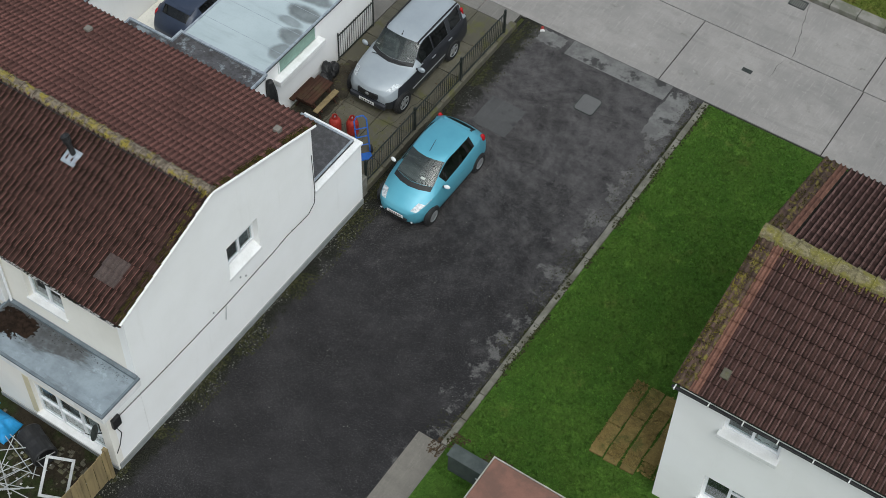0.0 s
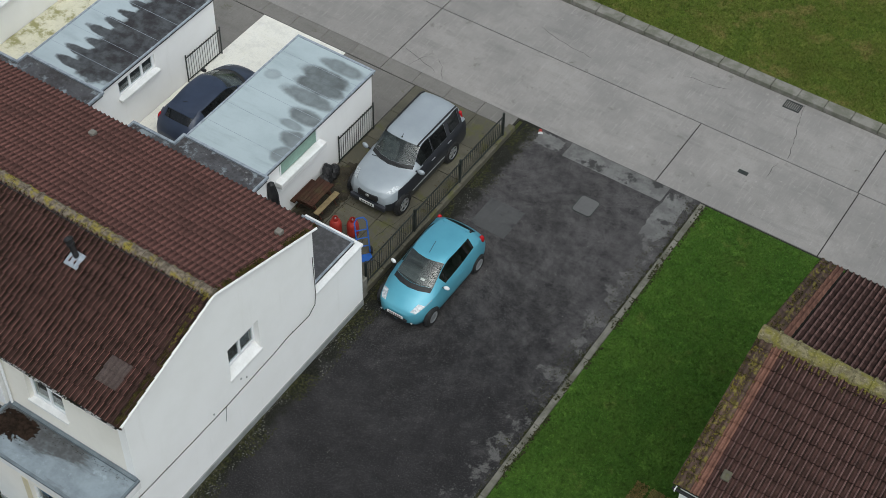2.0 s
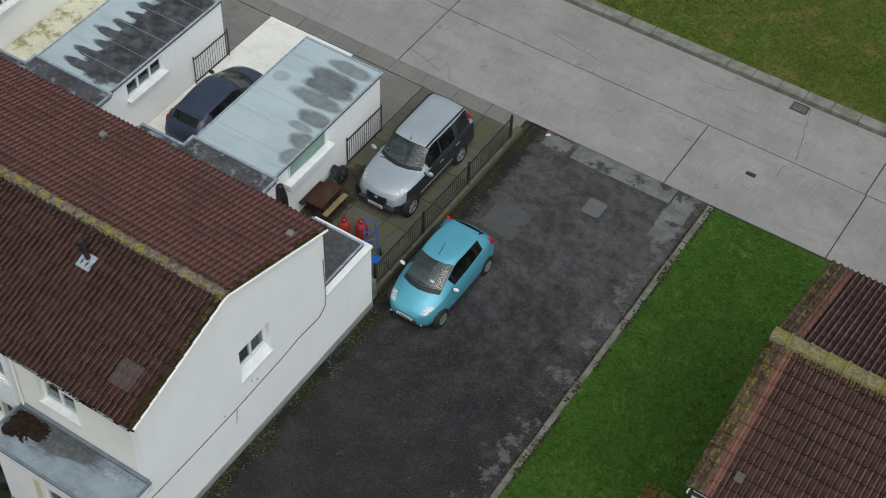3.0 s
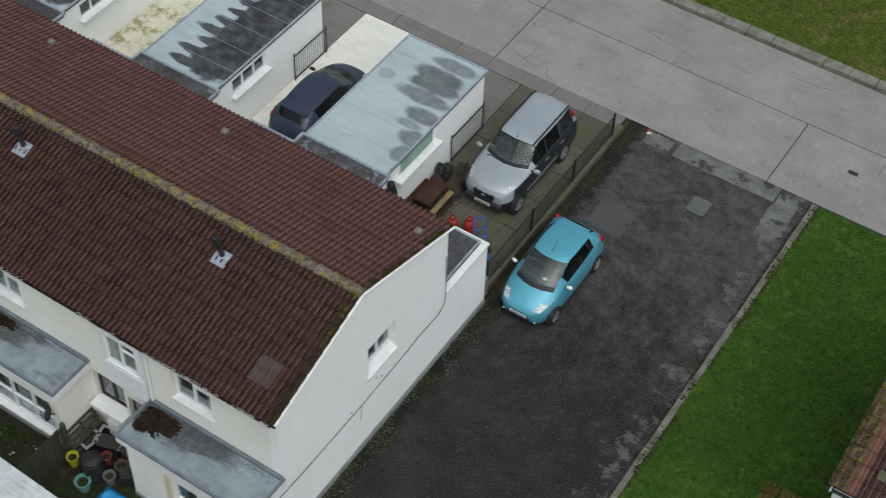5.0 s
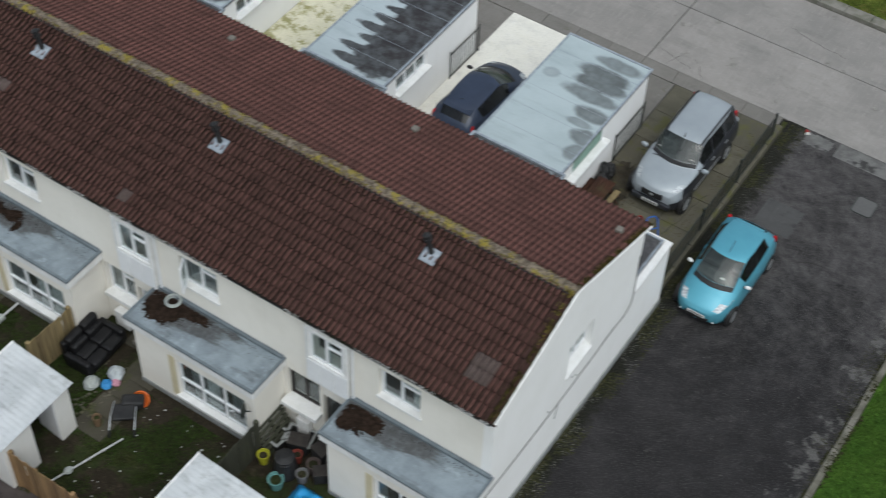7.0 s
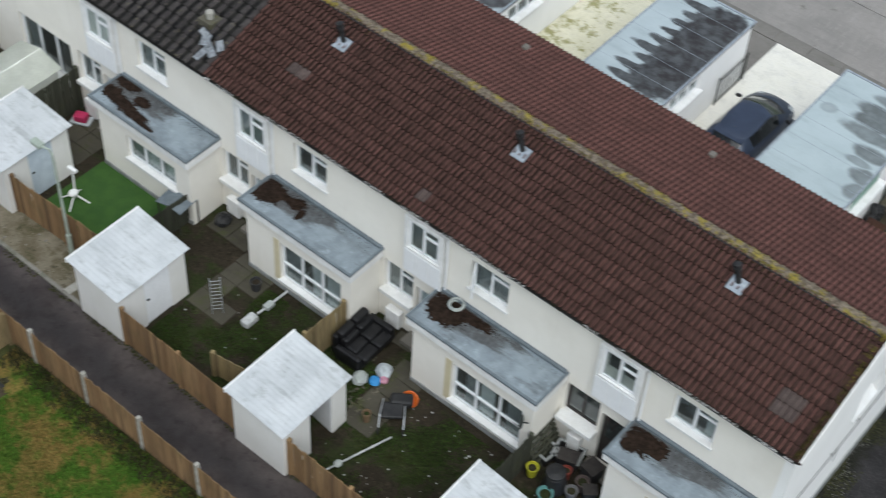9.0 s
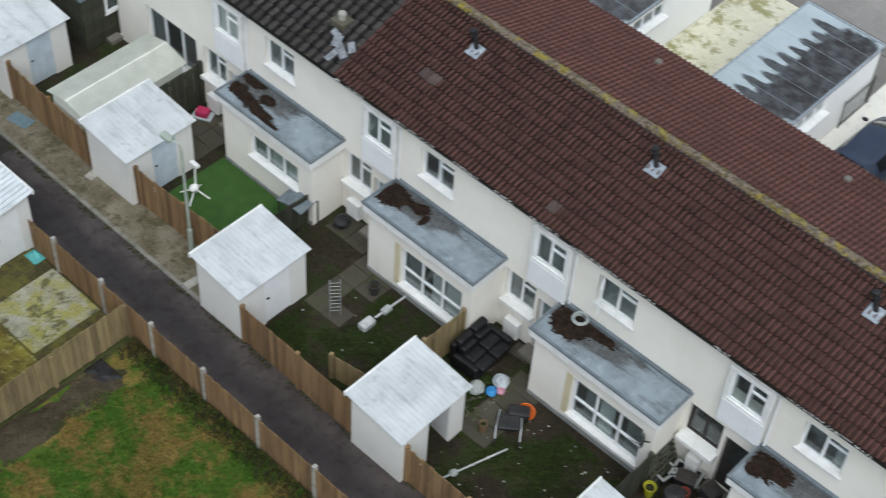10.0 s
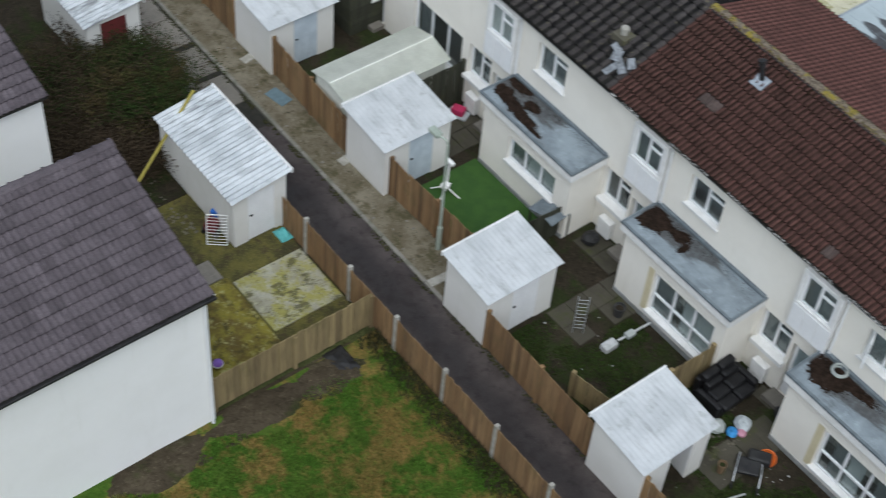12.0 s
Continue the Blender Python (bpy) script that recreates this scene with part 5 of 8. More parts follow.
# ---- sheds ----
def shed(x0, y0, x1, y1, hi, lo, ribs, door, label, door_mat="upvc", roof_mat="corrugated"):
    """A rendered block shed with a single slope of corrugated sheet; ribs 'x': high at x0, 'y': high at y1."""
    s = thing("garden_shed", pose(x0, y0, 0), label, "shed", "garden sheds")
    L, D, t = x1 - x0, y1 - y0, 0.12
    zh, zl = hi - 0.06, lo - 0.06

    def h(x, y):
        u = x / L if ribs == "x" else 1 - y / D
        return zh + (zl - zh) * u

    def block(name, ax, ay, bx, by, z0=-0.06, z1=None):
        bm = bmesh.new()
        vs = [bm.verts.new(p) for p in ((ax, ay, z0), (bx, ay, z0), (bx, by, z0), (ax, by, z0))]
        vs += [bm.verts.new((p[0], p[1], h(p[0], p[1]) if z1 is None else z1)) for p in ((ax, ay), (bx, ay), (bx, by), (ax, by))]
        for f in ((3, 2, 1, 0), (4, 5, 6, 7), (0, 1, 5, 4), (1, 2, 6, 5), (2, 3, 7, 6), (3, 0, 4, 7)):
            bm.faces.new([vs[q] for q in f])
        part(name, bm, M["shed_render"], s)

    block("wall", 0, 0, L - t, t)
    block("wall", 0, D - t, L - t, D)
    block("wall", 0, t, t, D - t)
    d0, d1 = door
    block("wall", L - t, 0, L, d0)
    block("wall", L - t, d1, L, D)
    block("lintel", L - t, d0, L, d1, 1.76)
    return s, L, D


def shed_roof(s, L, D, hi, lo, ribs, mat="corrugated"):
    o = 0.12
    if ribs == "x":
        a = math.atan2(hi - lo, L)
        m = slope_frame(Vector((L + o, -o, lo - math.tan(a) * o + 0.005)), (0, 1, 0), Vector((-1, 0, math.tan(a))))
        # ribs run up the slope: x of the sheet is across (y of the shed)
        sheet = corrugated_sheet(D + 2 * o, (L + 2 * o) / math.cos(a))
        r = part("roof", sheet, M[mat], s, "white corrugated sheet roof", at=m)
        part("bargeboard", box(-0.03, 0, -0.12, 0.01, D + 2 * o, 0.05, 0.008), M["white_paint"], s, "white painted bargeboard", at=pose(-o - 0.0, -o, hi + math.tan(a) * o))
    else:
        a = math.atan2(hi - lo, D)
        m = slope_frame(Vector((-o, -o, lo - math.tan(a) * o + 0.005)), (1, 0, 0), Vector((0, 1, math.tan(a))))
        sheet = corrugated_sheet(L + 2 * o, (D + 2 * o) / math.cos(a), 0.17, 0.028)
        r = part("roof", sheet, M["corrugated_dirty"], s, "dirty white corrugated sheet roof", at=m)
        part("bargeboard", box(-o, -0.01, -0.12, L + o, 0.04, 0.05, 0.008), M["white_paint"], s, "white painted bargeboard", at=pose(0, D + o, hi + math.tan(a) * o))
    return r


def shed_door(s, L, d0, d1, mat, open_by=0):
    hinge = pose(L - 0.03, d1, 0.03, 0, 0, -90 - open_by)
    d = part("door", box(0, -0.02, 0, d1 - d0 - 0.01, 0.02, 1.72, 0.006), mat, s, "painted shed door", at=hinge)
    part("door_handle", box(d1 - d0 - 0.14, -0.06, 0.92, d1 - d0 - 0.06, 0.06, 0.96, 0.008), M["black_metal"], d)


M["door_blue"] = plain("pale_blue_paint", (0.55, 0.62, 0.68), (0.46, 0.53, 0.59), 3.0, 0.5)
M["door_red"] = plain("dark_red_paint", (0.14, 0.03, 0.03), (0.10, 0.025, 0.025), 3.0, 0.5)
SHEDS = (
    (-6.1, -14.62, -4.25, -12.25, 2.06, 1.88, "x", (0.75, 1.55), "upvc", 0, "white rendered garden shed with corrugated roof beside the muddy garden"),
    (-12.08, -14.62, -10.35, -12.35, 2.06, 1.88, "x", (0.95, 1.75), "upvc", 95, "white rendered garden shed, door standing open"),
    (-18.12, -14.42, -16.42, -12.10, 2.06, 1.88, "x", (0.85, 1.75), "upvc", 0, "white rendered garden shed with closed white door"),
    (-24.08, -13.40, -22.25, -11.10, 2.06, 1.88, "x", (0.85, 1.70), "door_blue", 0, "white rendered garden shed with pale blue door"),
    (-30.2, -13.25, -28.25, -10.95, 2.06, 1.88, "x", (0.85, 1.70), "door_blue", 0, "white rendered garden shed with pale blue door"),
    (-26.75, -17.90, -22.95, -16.22, 2.10, 1.88, "y", (0.45, 1.3), "upvc", 0, "long white garden shed with ribbed roof across the path"),
    (-34.2, -17.7, -31.2, -15.95, 2.12, 1.9, "y", (0.45, 1.3), "door_red", 0, "white garden shed with dark red door behind brambles"),
)
for x0, y0, x1, y1, hi, lo, ribs, door, dm, opened, label in SHEDS:
    s, L, D = shed(x0, y0, x1, y1, hi, lo, ribs, door, label)
    shed_roof(s, L, D, hi, lo, ribs)
    shed_door(s, L, door[0], door[1], M[dm], opened)

# low pale summer house with a shallow gable roof
sh = thing("summer_house", pose(-26.05, -13.1, 0), "low pale green shed with shallow sheet roof", "shed")
part("wall", boxes([(0, 0, -0.05, 1.65, 0.08, 1.72), (0, 3.4, -0.05, 1.65, 3.48, 1.72), (0, 0.08, -0.05, 0.08, 3.4, 1.72), (1.57, 0.08, -0.05, 1.65, 3.4, 1.72)]), M["fibre_pale"], sh)
for sgn in (0, 1):
    bm = bmesh.new()
    xs = (-0.1, 0.83) if not sgn else (0.83, 1.75)
    zs = (1.74, 1.98) if not sgn else (1.98, 1.74)
    v = [bm.verts.new(p) for p in ((xs[0], -0.12, zs[0]), (xs[1], -0.12, zs[1]), (xs[1], 3.6, zs[1]), (xs[0], 3.6, zs[0]))]
    bm.faces.new(v)
    bmesh.ops.solidify(bm, geom=list(bm.faces), thickness=0.03)
    part("roof_sheet", bm, M["fibre_pale"], sh)
part("ridge_cap", box(0.805, -0.13, 1.968, 0.855, 3.61, 1.984, 0.006), M["fibre_pale"], sh)
# timber workshop
ws = thing("timber_shed", pose(-31.0, -10.2, 0), "dark weathered timber shed with small white window", "shed")
for j in range(14):
    part("wall_board", box(0, 0.0, 0.145 * j, 2.6, 2.2, 0.145 * j + 0.138), M["fence_dark"], ws)
part("roof", box(-0.1, -0.1, 2.03, 2.7, 2.3, 2.12, 0.01), M["felt_edge"], ws)
window(ws, pose(2.6, 0.8, 1.1, 0, 0, 90), 0.6, 0.65, 1, False, True, (), depth=-0.05, sill_out=0.08)


# ---- fences ----
def board_fence(p, q, height, mat, label, board=0.14, gap=0.012, posts=None, post_h=None, name="garden_fence", face=1, shift=0.0):
    p, q = Vector((*p, 0)), Vector((*q, 0))
    d = q - p
    L = d.length
    m = pose(p.x, p.y, 0, 0, 0, math.degrees(math.atan2(d.y, d.x)))
    f = thing(name, m, label, "fence", "fences")
    n = max(2, round(L / (board + gap)))
    w = L / n - gap
    rnd = random.Random(int(1000 * (abs(p.x) + abs(p.y))))
    me = bpy.data.meshes.new("board")
    bm = box(0, -0.009, 0.03, w, 0.009, height)
    bm.to_mesh(me)
    bm.free()
    for i in range(n):
        part("board", me, M[mat], f, at=pose(i * L / n, -0.016 * face + 0.009 * (i % 2), rnd.uniform(-0.008, 0.008), rnd.uniform(-0.5, 0.5), rnd.uniform(-0.4, 0.4), 0))
    for z in (0.25, height - 0.25):
        part("rail", box(0, 0.012 * face if face > 0 else -0.05, z, L, 0.05 if face > 0 else -0.012, z + 0.07), M[mat], f)
    pm = M[posts or mat]
    k = max(1, round(L / 2.05))
    for i in range(k + 1):
        x = L * i / k + shift
        if not -0.01 <= x <= L + 0.01:
            continue
        part("post", box(x - 0.05, -0.06, -0.1, x + 0.05, 0.06, post_h or height + 0.05, 0.008), pm, f)
    return f


board_fence((-16.38, -14.38), (-12.12, -14.45), 1.45, "fence_brown", "brown weathered board fence between two sheds")
board_fence((-10.3, -14.45), (-6.2, -14.5), 1.45, "fence_brown", "brown weathered board fence beside the path")
board_fence((-22.2, -13.18), (-18.2, -13.05), 1.45, "fence_brown", "tall brown board fence beside the turf garden")
board_fence((-28.2, -13.12), (-24.1, -13.3), 1.45, "fence_brown", "brown board fence beside the mossy strip")
board_fence((-34.2, -13.1), (-30.3, -13.2), 1.45, "fence_brown", "brown board fence beside the mossy strip")
board_fence((-22.85, -16.38), (-0.4, -16.38), 1.25, "fence_brown", "long board fence with pale concrete posts along the lawn", posts="concrete_post", post_h=1.36, shift=-0.93)
board_fence((-18.68, -21.2), (-18.68, -16.42), 1.3, "fence_pale", "pale weathered board fence beside the white house", board=0.18, post_h=1.22)
board_fence((-0.02, -14.6), (-0.02, -10.46), 1.25, "fence_pale", "slatted timber fence at the end of the terrace")
board_fence((-12.33, -11.75), (-12.30, -10.30), 1.4, "fence_pale", "short pale board fence between the gardens")
board_fence((-13.9, -13.56), (-12.65, -13.32), 0.95, "fence_pale", "low pale fence panel behind the shed")
board_fence((-6.05, -12.2), (-6.02, -10.3), 1.35, "fence_dark", "green-stained old board fence between the gardens")
board_fence((-18.45, -12.05), (-18.32, -9.95), 1.15, "fence_dark", "grey weathered board fence beside the turf")
board_fence((-24.18, -10.9), (-24.18, -9.12), 1.6, "fence_dark", "dark board fence beside the summer house")


def railing(p, q, z0, height, label, name="railing", spacing=0.11, thick=0.03):
    p, q = Vector((*p, 0)), Vector((*q, 0))
    d = q - p
    L = d.length
    f = thing(name, pose(p.x, p.y, z0, 0, 0, math.degrees(math.atan2(d.y, d.x))), label, "railing")
    for z in (0.06, height - 0.08):
        part("rail", box(0, -0.014, z, L, 0.014, z + 0.03), M["black_metal"], f)
    me = bpy.data.meshes.new("bar")
    bm = bmesh.new()
    add_tube(bm, (0, 0, 0.02), (0, 0, height), 0.009, 5)
    bm.to_mesh(me)
    bm.free()
    n = round(L / spacing)
    for i in range(n + 1):
        part("bar", me, M["black_metal"], f, at=pose(L * i / n, 0, 0))
    k = max(1, round(L / 2.6))
    for i in range(k + 1):
        part("post", box(L * i / k - thick, -thick, -0.02, L * i / k + thick, thick, height + 0.06, 0.004), M["black_metal"], f)
    return f


low = tagged(new("low_wall"), "low mossy concrete wall under the railings", "wall", kind="structure")
for i in range(8):
    y = 0.25 + i * 1.01
    part("coping", box(-0.36, y, -0.06, -0.14, y + 1.0, 0.20 + 0.012 * (i % 3), 0.03), M["slab_mossy"], low)
railing((-0.25, 0.5), (-0.25, 7.75), 0.20, 0.88, "black metal railings on a low wall beside the drive")
railing((-3.80, 4.1), (-3.80, 5.88), 0.02, 1.05, "black metal gate folded against the garage wall", "metal_gate", thick=0.016)
railing((-9.86, 4.28), (-9.86, 5.95), 0.02, 1.05, "black metal gate folded against the garage wall", "metal_gate", thick=0.016)
tagged(part("gate_pier", box(-0.42, 0.0, -0.05, -0.1, 0.36, 0.72, 0.02), M["kerb_stone"]), "mossy concrete pier at the railing's end", "pier")


# ---- cars ----
def paint(name, a, b, metal=0.35):
    k = Nodes(name)
    k.bsdf.inputs["Coat Weight"].default_value = 0.5
    k.bsdf.inputs["Coat Roughness"].default_value = 0.10
    c = k.mix(k.ramp(k.noise(1.6, 4), 0.3, 0.7), a, b)
    c = k.mix(k.ramp(k.noise(18, 5), 0.6, 0.8, 0, 0.25), c, tuple(v * 0.7 for v in a))
    return k.done(c, k.ramp(k.noise(4, 4), 0.3, 0.7, 0.54, 0.62), None, 0.001, metal)


M["paint_turquoise"] = paint("turquoise_paint", (0.112, 0.380, 0.485), (0.102, 0.355, 0.46), 0.45)
M["paint_silver"] = paint("silver_paint", (0.33, 0.365, 0.39), (0.30, 0.335, 0.36), 0.25)
M["paint_navy"] = paint("navy_paint", (0.034, 0.048, 0.085), (0.026, 0.038, 0.068), 0.4)
# bumper paint; on the off-roader's flanks it paints a dark reflection
M["paint_dark"] = paint("dark_bumper_and_reflection", (0.022, 0.024, 0.030), (0.017, 0.019, 0.024), 0.2)
M["rubber"] = plain("tyre_rubber", (0.018, 0.018, 0.018), (0.028, 0.027, 0.026), 9.0, 0.85)
M["alloy"] = plain("alloy_wheel", (0.50, 0.51, 0.52), (0.42, 0.43, 0.44), 6.0, 0.35, 0.7)
M["lamp_clear"] = plain("headlamp_lens", (0.56, 0.60, 0.62), (0.26, 0.28, 0.30), 16.0, 0.08, spec=0.6)
M["lamp_red"] = plain("tail_lamp_lens", (0.42, 0.015, 0.02), (0.34, 0.012, 0.016), 10.0, 0.15)
M["seat_grey"] = plain("car_seat_cloth", (0.13, 0.137, 0.135), (0.085, 0.09, 0.09), 6.0, 0.9)
M["dull_white"] = plain("dull_white_plastic", (0.50, 0.51, 0.51), (0.34, 0.35, 0.34), 5.0, 0.6)
M["plate"] = plain("number_plate", (0.72, 0.72, 0.70), (0.66, 0.66, 0.64), 8.0, 0.4)
M["paper"] = plain("white_paper", (0.78, 0.78, 0.75), (0.70, 0.70, 0.67), 8.0, 0.8)


def spline(rows, times):
    """Smooth in-between stations of a loft, keeping the given ones."""
    out = []
    n = len(rows)
    for i in range(n - 1):
        p0, p1, p2, p3 = rows[max(i - 1, 0)], rows[i], rows[i + 1], rows[min(i + 2, n - 1)]
        for s in range(times):
            u = s / times
            row = []
            for k2, (a, b, c, d) in enumerate(zip(p0, p1, p2, p3)):
                if k2 == 0:
                    row.append(b + (c - b) * u)
                    continue
                h = p2[0] - p1[0]
                ma = (c - a) / max(1e-6, p2[0] - p0[0]) * h
                mb = (d - b) / max(1e-6, p3[0] - p1[0]) * h
                row.append((2 * u**3 - 3 * u**2 + 1) * b + (u**3 - 2 * u**2 + u) * ma + (-2 * u**3 + 3 * u**2) * c + (u**3 - u**2) * mb)
            out.append(row)
    out.append(list(rows[-1]))
    return out


def blob(sx, sy, sz, seg=10):
    bm = bmesh.new()
    bmesh.ops.create_uvsphere(bm, u_segments=seg, v_segments=seg // 2 + 2, radius=1.0)
    bmesh.ops.scale(bm, vec=(sx, sy, sz), verts=bm.verts)
    return bm


def wheel(car, x, y, r, width, side, spokes):
    w = part("wheel", box(-0.02, -0.05, -0.05, 0.02, 0.05, 0.05), M["black_metal"], car, at=pose(x, y, r))
    prof = [(r * 0.62, -width / 2), (r * 0.94, -width / 2), (r, -width / 2 + 0.03), (r, width / 2 - 0.03), (r * 0.94, width / 2), (r * 0.66, width / 2), (r * 0.62, width / 2 - 0.02)]
    part("tyre", spun(prof, 24, False), M["rubber"], w, smooth=False, at=pose(0, 0, 0, 0, 90 * side, 0))
    bm = spun([(r * 0.62, -0.02), (r * 0.66, width / 2 - 0.012), (r * 0.62, width / 2 - 0.004), (r * 0.58, width / 2 - 0.03), (r * 0.20, width / 2 - 0.035)], 20)
    part("rim_barrel", bm, M["black_metal"], w, at=pose(0, 0, 0, 0, 90 * side, 0))
    bm = spun([(r * 0.14, width / 2 - 0.03), (r * 0.14, width / 2 - 0.004), (r * 0.06, width / 2)], 12)
    for i in range(spokes):
        add_box(bm, -0.035, r * 0.10, width / 2 - 0.032, 0.035, r * 0.62, width / 2 - 0.008, pose(0, 0, 0, 0, 0, 360 * i / spokes))
    for i in range(24):
        a, b = 2 * math.pi * i / 24, 2 * math.pi * (i + 1) / 24
        add_tube(bm, (r * 0.61 * math.cos(a), r * 0.61 * math.sin(a), width / 2 - 0.012), (r * 0.61 * math.cos(b), r * 0.61 * math.sin(b), width / 2 - 0.012), 0.014, 4)
    part("rim", bm, M["alloy"], w, "silver wheel trim", at=pose(0, 0, 0, 0, 90 * side, 0))


def car(name, m, label, rows, body_mat, glass_spans, wheels, lower_mat=None, lamps=None, spokes=5):
    """A car lofted from stations: (y, w0,z0, w1,z1, w2,z2, w3,z3, w4,z4, crown), nose at y = 0.
    glass_spans: windscreen, rear screen (both y ranges of the top) and the side windows."""
    c = thing(name, m, label, "car", "parked cars")
    L = rows[-1][0]
    st = spline(rows, 6)
    bm = bmesh.new()
    grid = []
    for y, w0, z0, w1, z1, w2, z2, w3, z3, w4, z4, cr in st:
        half = [(0.0, z0 - 0.02), (w0, z0), (w1, z1), (w2, z2), (w3, z3), (w3 * 0.97 + w4 * 0.03 - 0.01, z3 + 0.02 if z4 > z3 + 0.2 else z3 + 0.4 * (z4 - z3)), (w4, z4), (w4 * 0.9, z4 + cr * 0.45), (w4 * 0.5, z4 + cr * 0.85), (0.0, z4 + cr)]
        ring = [(x, z) for x, z in half] + [(-x, z) for x, z in half[-2:0:-1]]
        grid.append([bm.verts.new((x, y, z)) for x, z in ring])
    # bowed nose, windscreen and tail: the corners sweep back in front and forward behind
    wide = max(r[5] for r in rows)
    for ring in grid:
        for v in ring:
            s = (v.co.x / wide) ** 2
            front = 1 - min(1.0, max(0.0, (v.co.y - 1.5) / 1.0))
            tail = min(1.0, max(0.0, (v.co.y - 2.7) / (L - 2.7)))
            high = min(1.0, max(0.0, (v.co.z - 0.70) / 0.18))
            v.co.y += (0.17 + 0.20 * high) * s * front - 0.12 * s * tail
    n = len(grid[0])
    faces = {}
    for i, (a, b) in enumerate(zip(grid, grid[1:])):
        for k2 in range(n):
            f = bm.faces.new((a[k2], a[(k2 + 1) % n], b[(k2 + 1) % n], b[k2]))
            faces[i, k2] = f
    bm.faces.new(grid[0])
    bm.faces.new(grid[-1][::-1])
    bmesh.ops.recalc_face_normals(bm, faces=bm.faces)
    mids = [(a[0] + b[0]) / 2 for a, b in zip(st, st[1:])]
    top = [k2 for k2 in range(7, n - 7)]
    side_r, side_l = [5], [n - 6]
    groups = []
    for kind, y0, y1 in glass_spans:
        if kind in ("windscreen", "rear_window", "cowl_panel"):
            groups.append((kind, [faces[i, k2] for i, ym in enumerate(mids) if y0 < ym < y1 for k2 in [6] + top + [n - 7] if (i, k2) in faces]))
        else:
            for cols in (side_r, side_l):
                groups.append(("side_window", [faces[i, k2] for i, ym in enumerate(mids) if y0 < ym < y1 for k2 in cols]))
    if lamps:
        y0, y1 = lamps
        for cols in ((4, 5), (n - 6, n - 5)):
            outer = 4 if cols[0] == 4 else n - 5
            groups.append(("headlight", [faces[i, k2] for i, ym in enumerate(mids) for k2 in cols if y0 < ym < y1 and (k2 == outer or y0 + 0.01 < ym < y1 - 0.2)]))
    flank = []
    if lower_mat:
        lampset = {f for kd, fs in groups for f in fs if kd == "headlight"}
        flank = [f for (i, k2), f in faces.items() if f not in lampset and ( 0.30 < mids[i] < L - 0.12 and k2 in ((1, 2, 3, n - 2, n - 3, n - 4) if mids[i] > 0.5 else (1, 2, n - 2, n - 3)) or f.is_valid and 1.7 < mids[i] < 4.15 and k2 in (4, 5, n - 5, n - 6))]
    pulled = []
    for kind, fs in groups:
        fs = [f for f in fs if f.is_valid]
        rim = bmesh.ops.inset_region(bm, faces=fs, thickness={"headlight": 0.008, "cowl_panel": 0.002, "windscreen": 0.003}.get(kind, 0.022), depth=0.0, use_even_offset=True)
        if flank and kind == "side_window":
            flank += rim["faces"]
        pulled.append((kind, fs))

    def lift(fs, offset):
        out = bmesh.new()
        seen = {}
        for f in fs:
            vs = []
            for v in f.verts:
                if v not in seen:
                    seen[v] = out.verts.new(v.co + v.normal * offset)
                vs.append(seen[v])
            out.faces.new(vs)
        return out

    bm.normal_update()
    glass_set = {f for _, fs in pulled for f in fs}
    lifted = [(kind, lift(fs, 0.006 if kind == "headlight" else -0.006)) for kind, fs in pulled]
    low_bm = lift([f for f in flank if f.is_valid and f not in glass_set], 0.004) if flank else None
    kill = [f for _, fs in pulled for f in fs]
    bmesh.ops.delete(bm, geom=kill, context="FACES")
    part("body", bm, body_mat, c, smooth=True)
    for kind, g2 in lifted:
        look_of = {"headlight": "lamp_clear", "cowl_panel": "black_plastic", "windscreen": "car_glass"}.get(kind, "car_glass_dark")
        ob = part(kind, g2, M[look_of], c, "clear headlamp" if kind == "headlight" else "", smooth=True)
        ob.visible_shadow = kind in ("headlight", "cowl_panel")
    # flank faces in a darker colour that stands in for reflected surroundings
    if low_bm:
        part("side_cladding", low_bm, lower_mat, c, "doors and sills darkened by a painted reflection", smooth=True)
    (wf, wr, r, half, width) = wheels
    for y in (wf, wr):
        for sgn in (1, -1):
            arch = bmesh.new()
            add_tube(arch, (sgn * (half - 0.10), y, r), (sgn * (half + 0.002), y, r), r + 0.032, 22)
            part("wheel_arch", arch, M["black_plastic"], c)
            wheel(c, sgn * (half - width / 2 + 0.038), y, r, width, sgn, spokes)
    part("interior", boxes([(-half * 0.82, 0.95, 0.35, half * 0.82, L - 0.5, 0.42)]), M["seat_grey"], c)
    part("dashboard", box(-half * 0.74, 0.98 + (0.4 if L > 4 else 0), 0.42, half * 0.74, 1.36 + (0.4 if L > 4 else 0), 0.87, 0.05), M["seat_grey"], c)
    for sx in (-0.36, 0.36):
        for sy in (1.75, 2.55):
            seat = boxes([(sx - 0.24, sy, 0.42, sx + 0.24, sy + 0.5, 0.62), (sx - 0.23, sy + 0.42, 0.62, sx + 0.23, sy + 0.56, 1.10), (sx - 0.12, sy + 0.46, 1.12, sx + 0.12, sy + 0.55, 1.28)], 0.03)
            part("seat", seat, M["seat_grey"], c)
    part("steering_wheel", wire([(0.36 + 0.17 * math.cos(a), 1.52 + 0.06 * math.sin(a), 0.92 + 0.17 * math.sin(a)) for a in [math.pi * 2 * q / 14 for q in range(15)]], 0.014), M["black_plastic"], c)
    return c


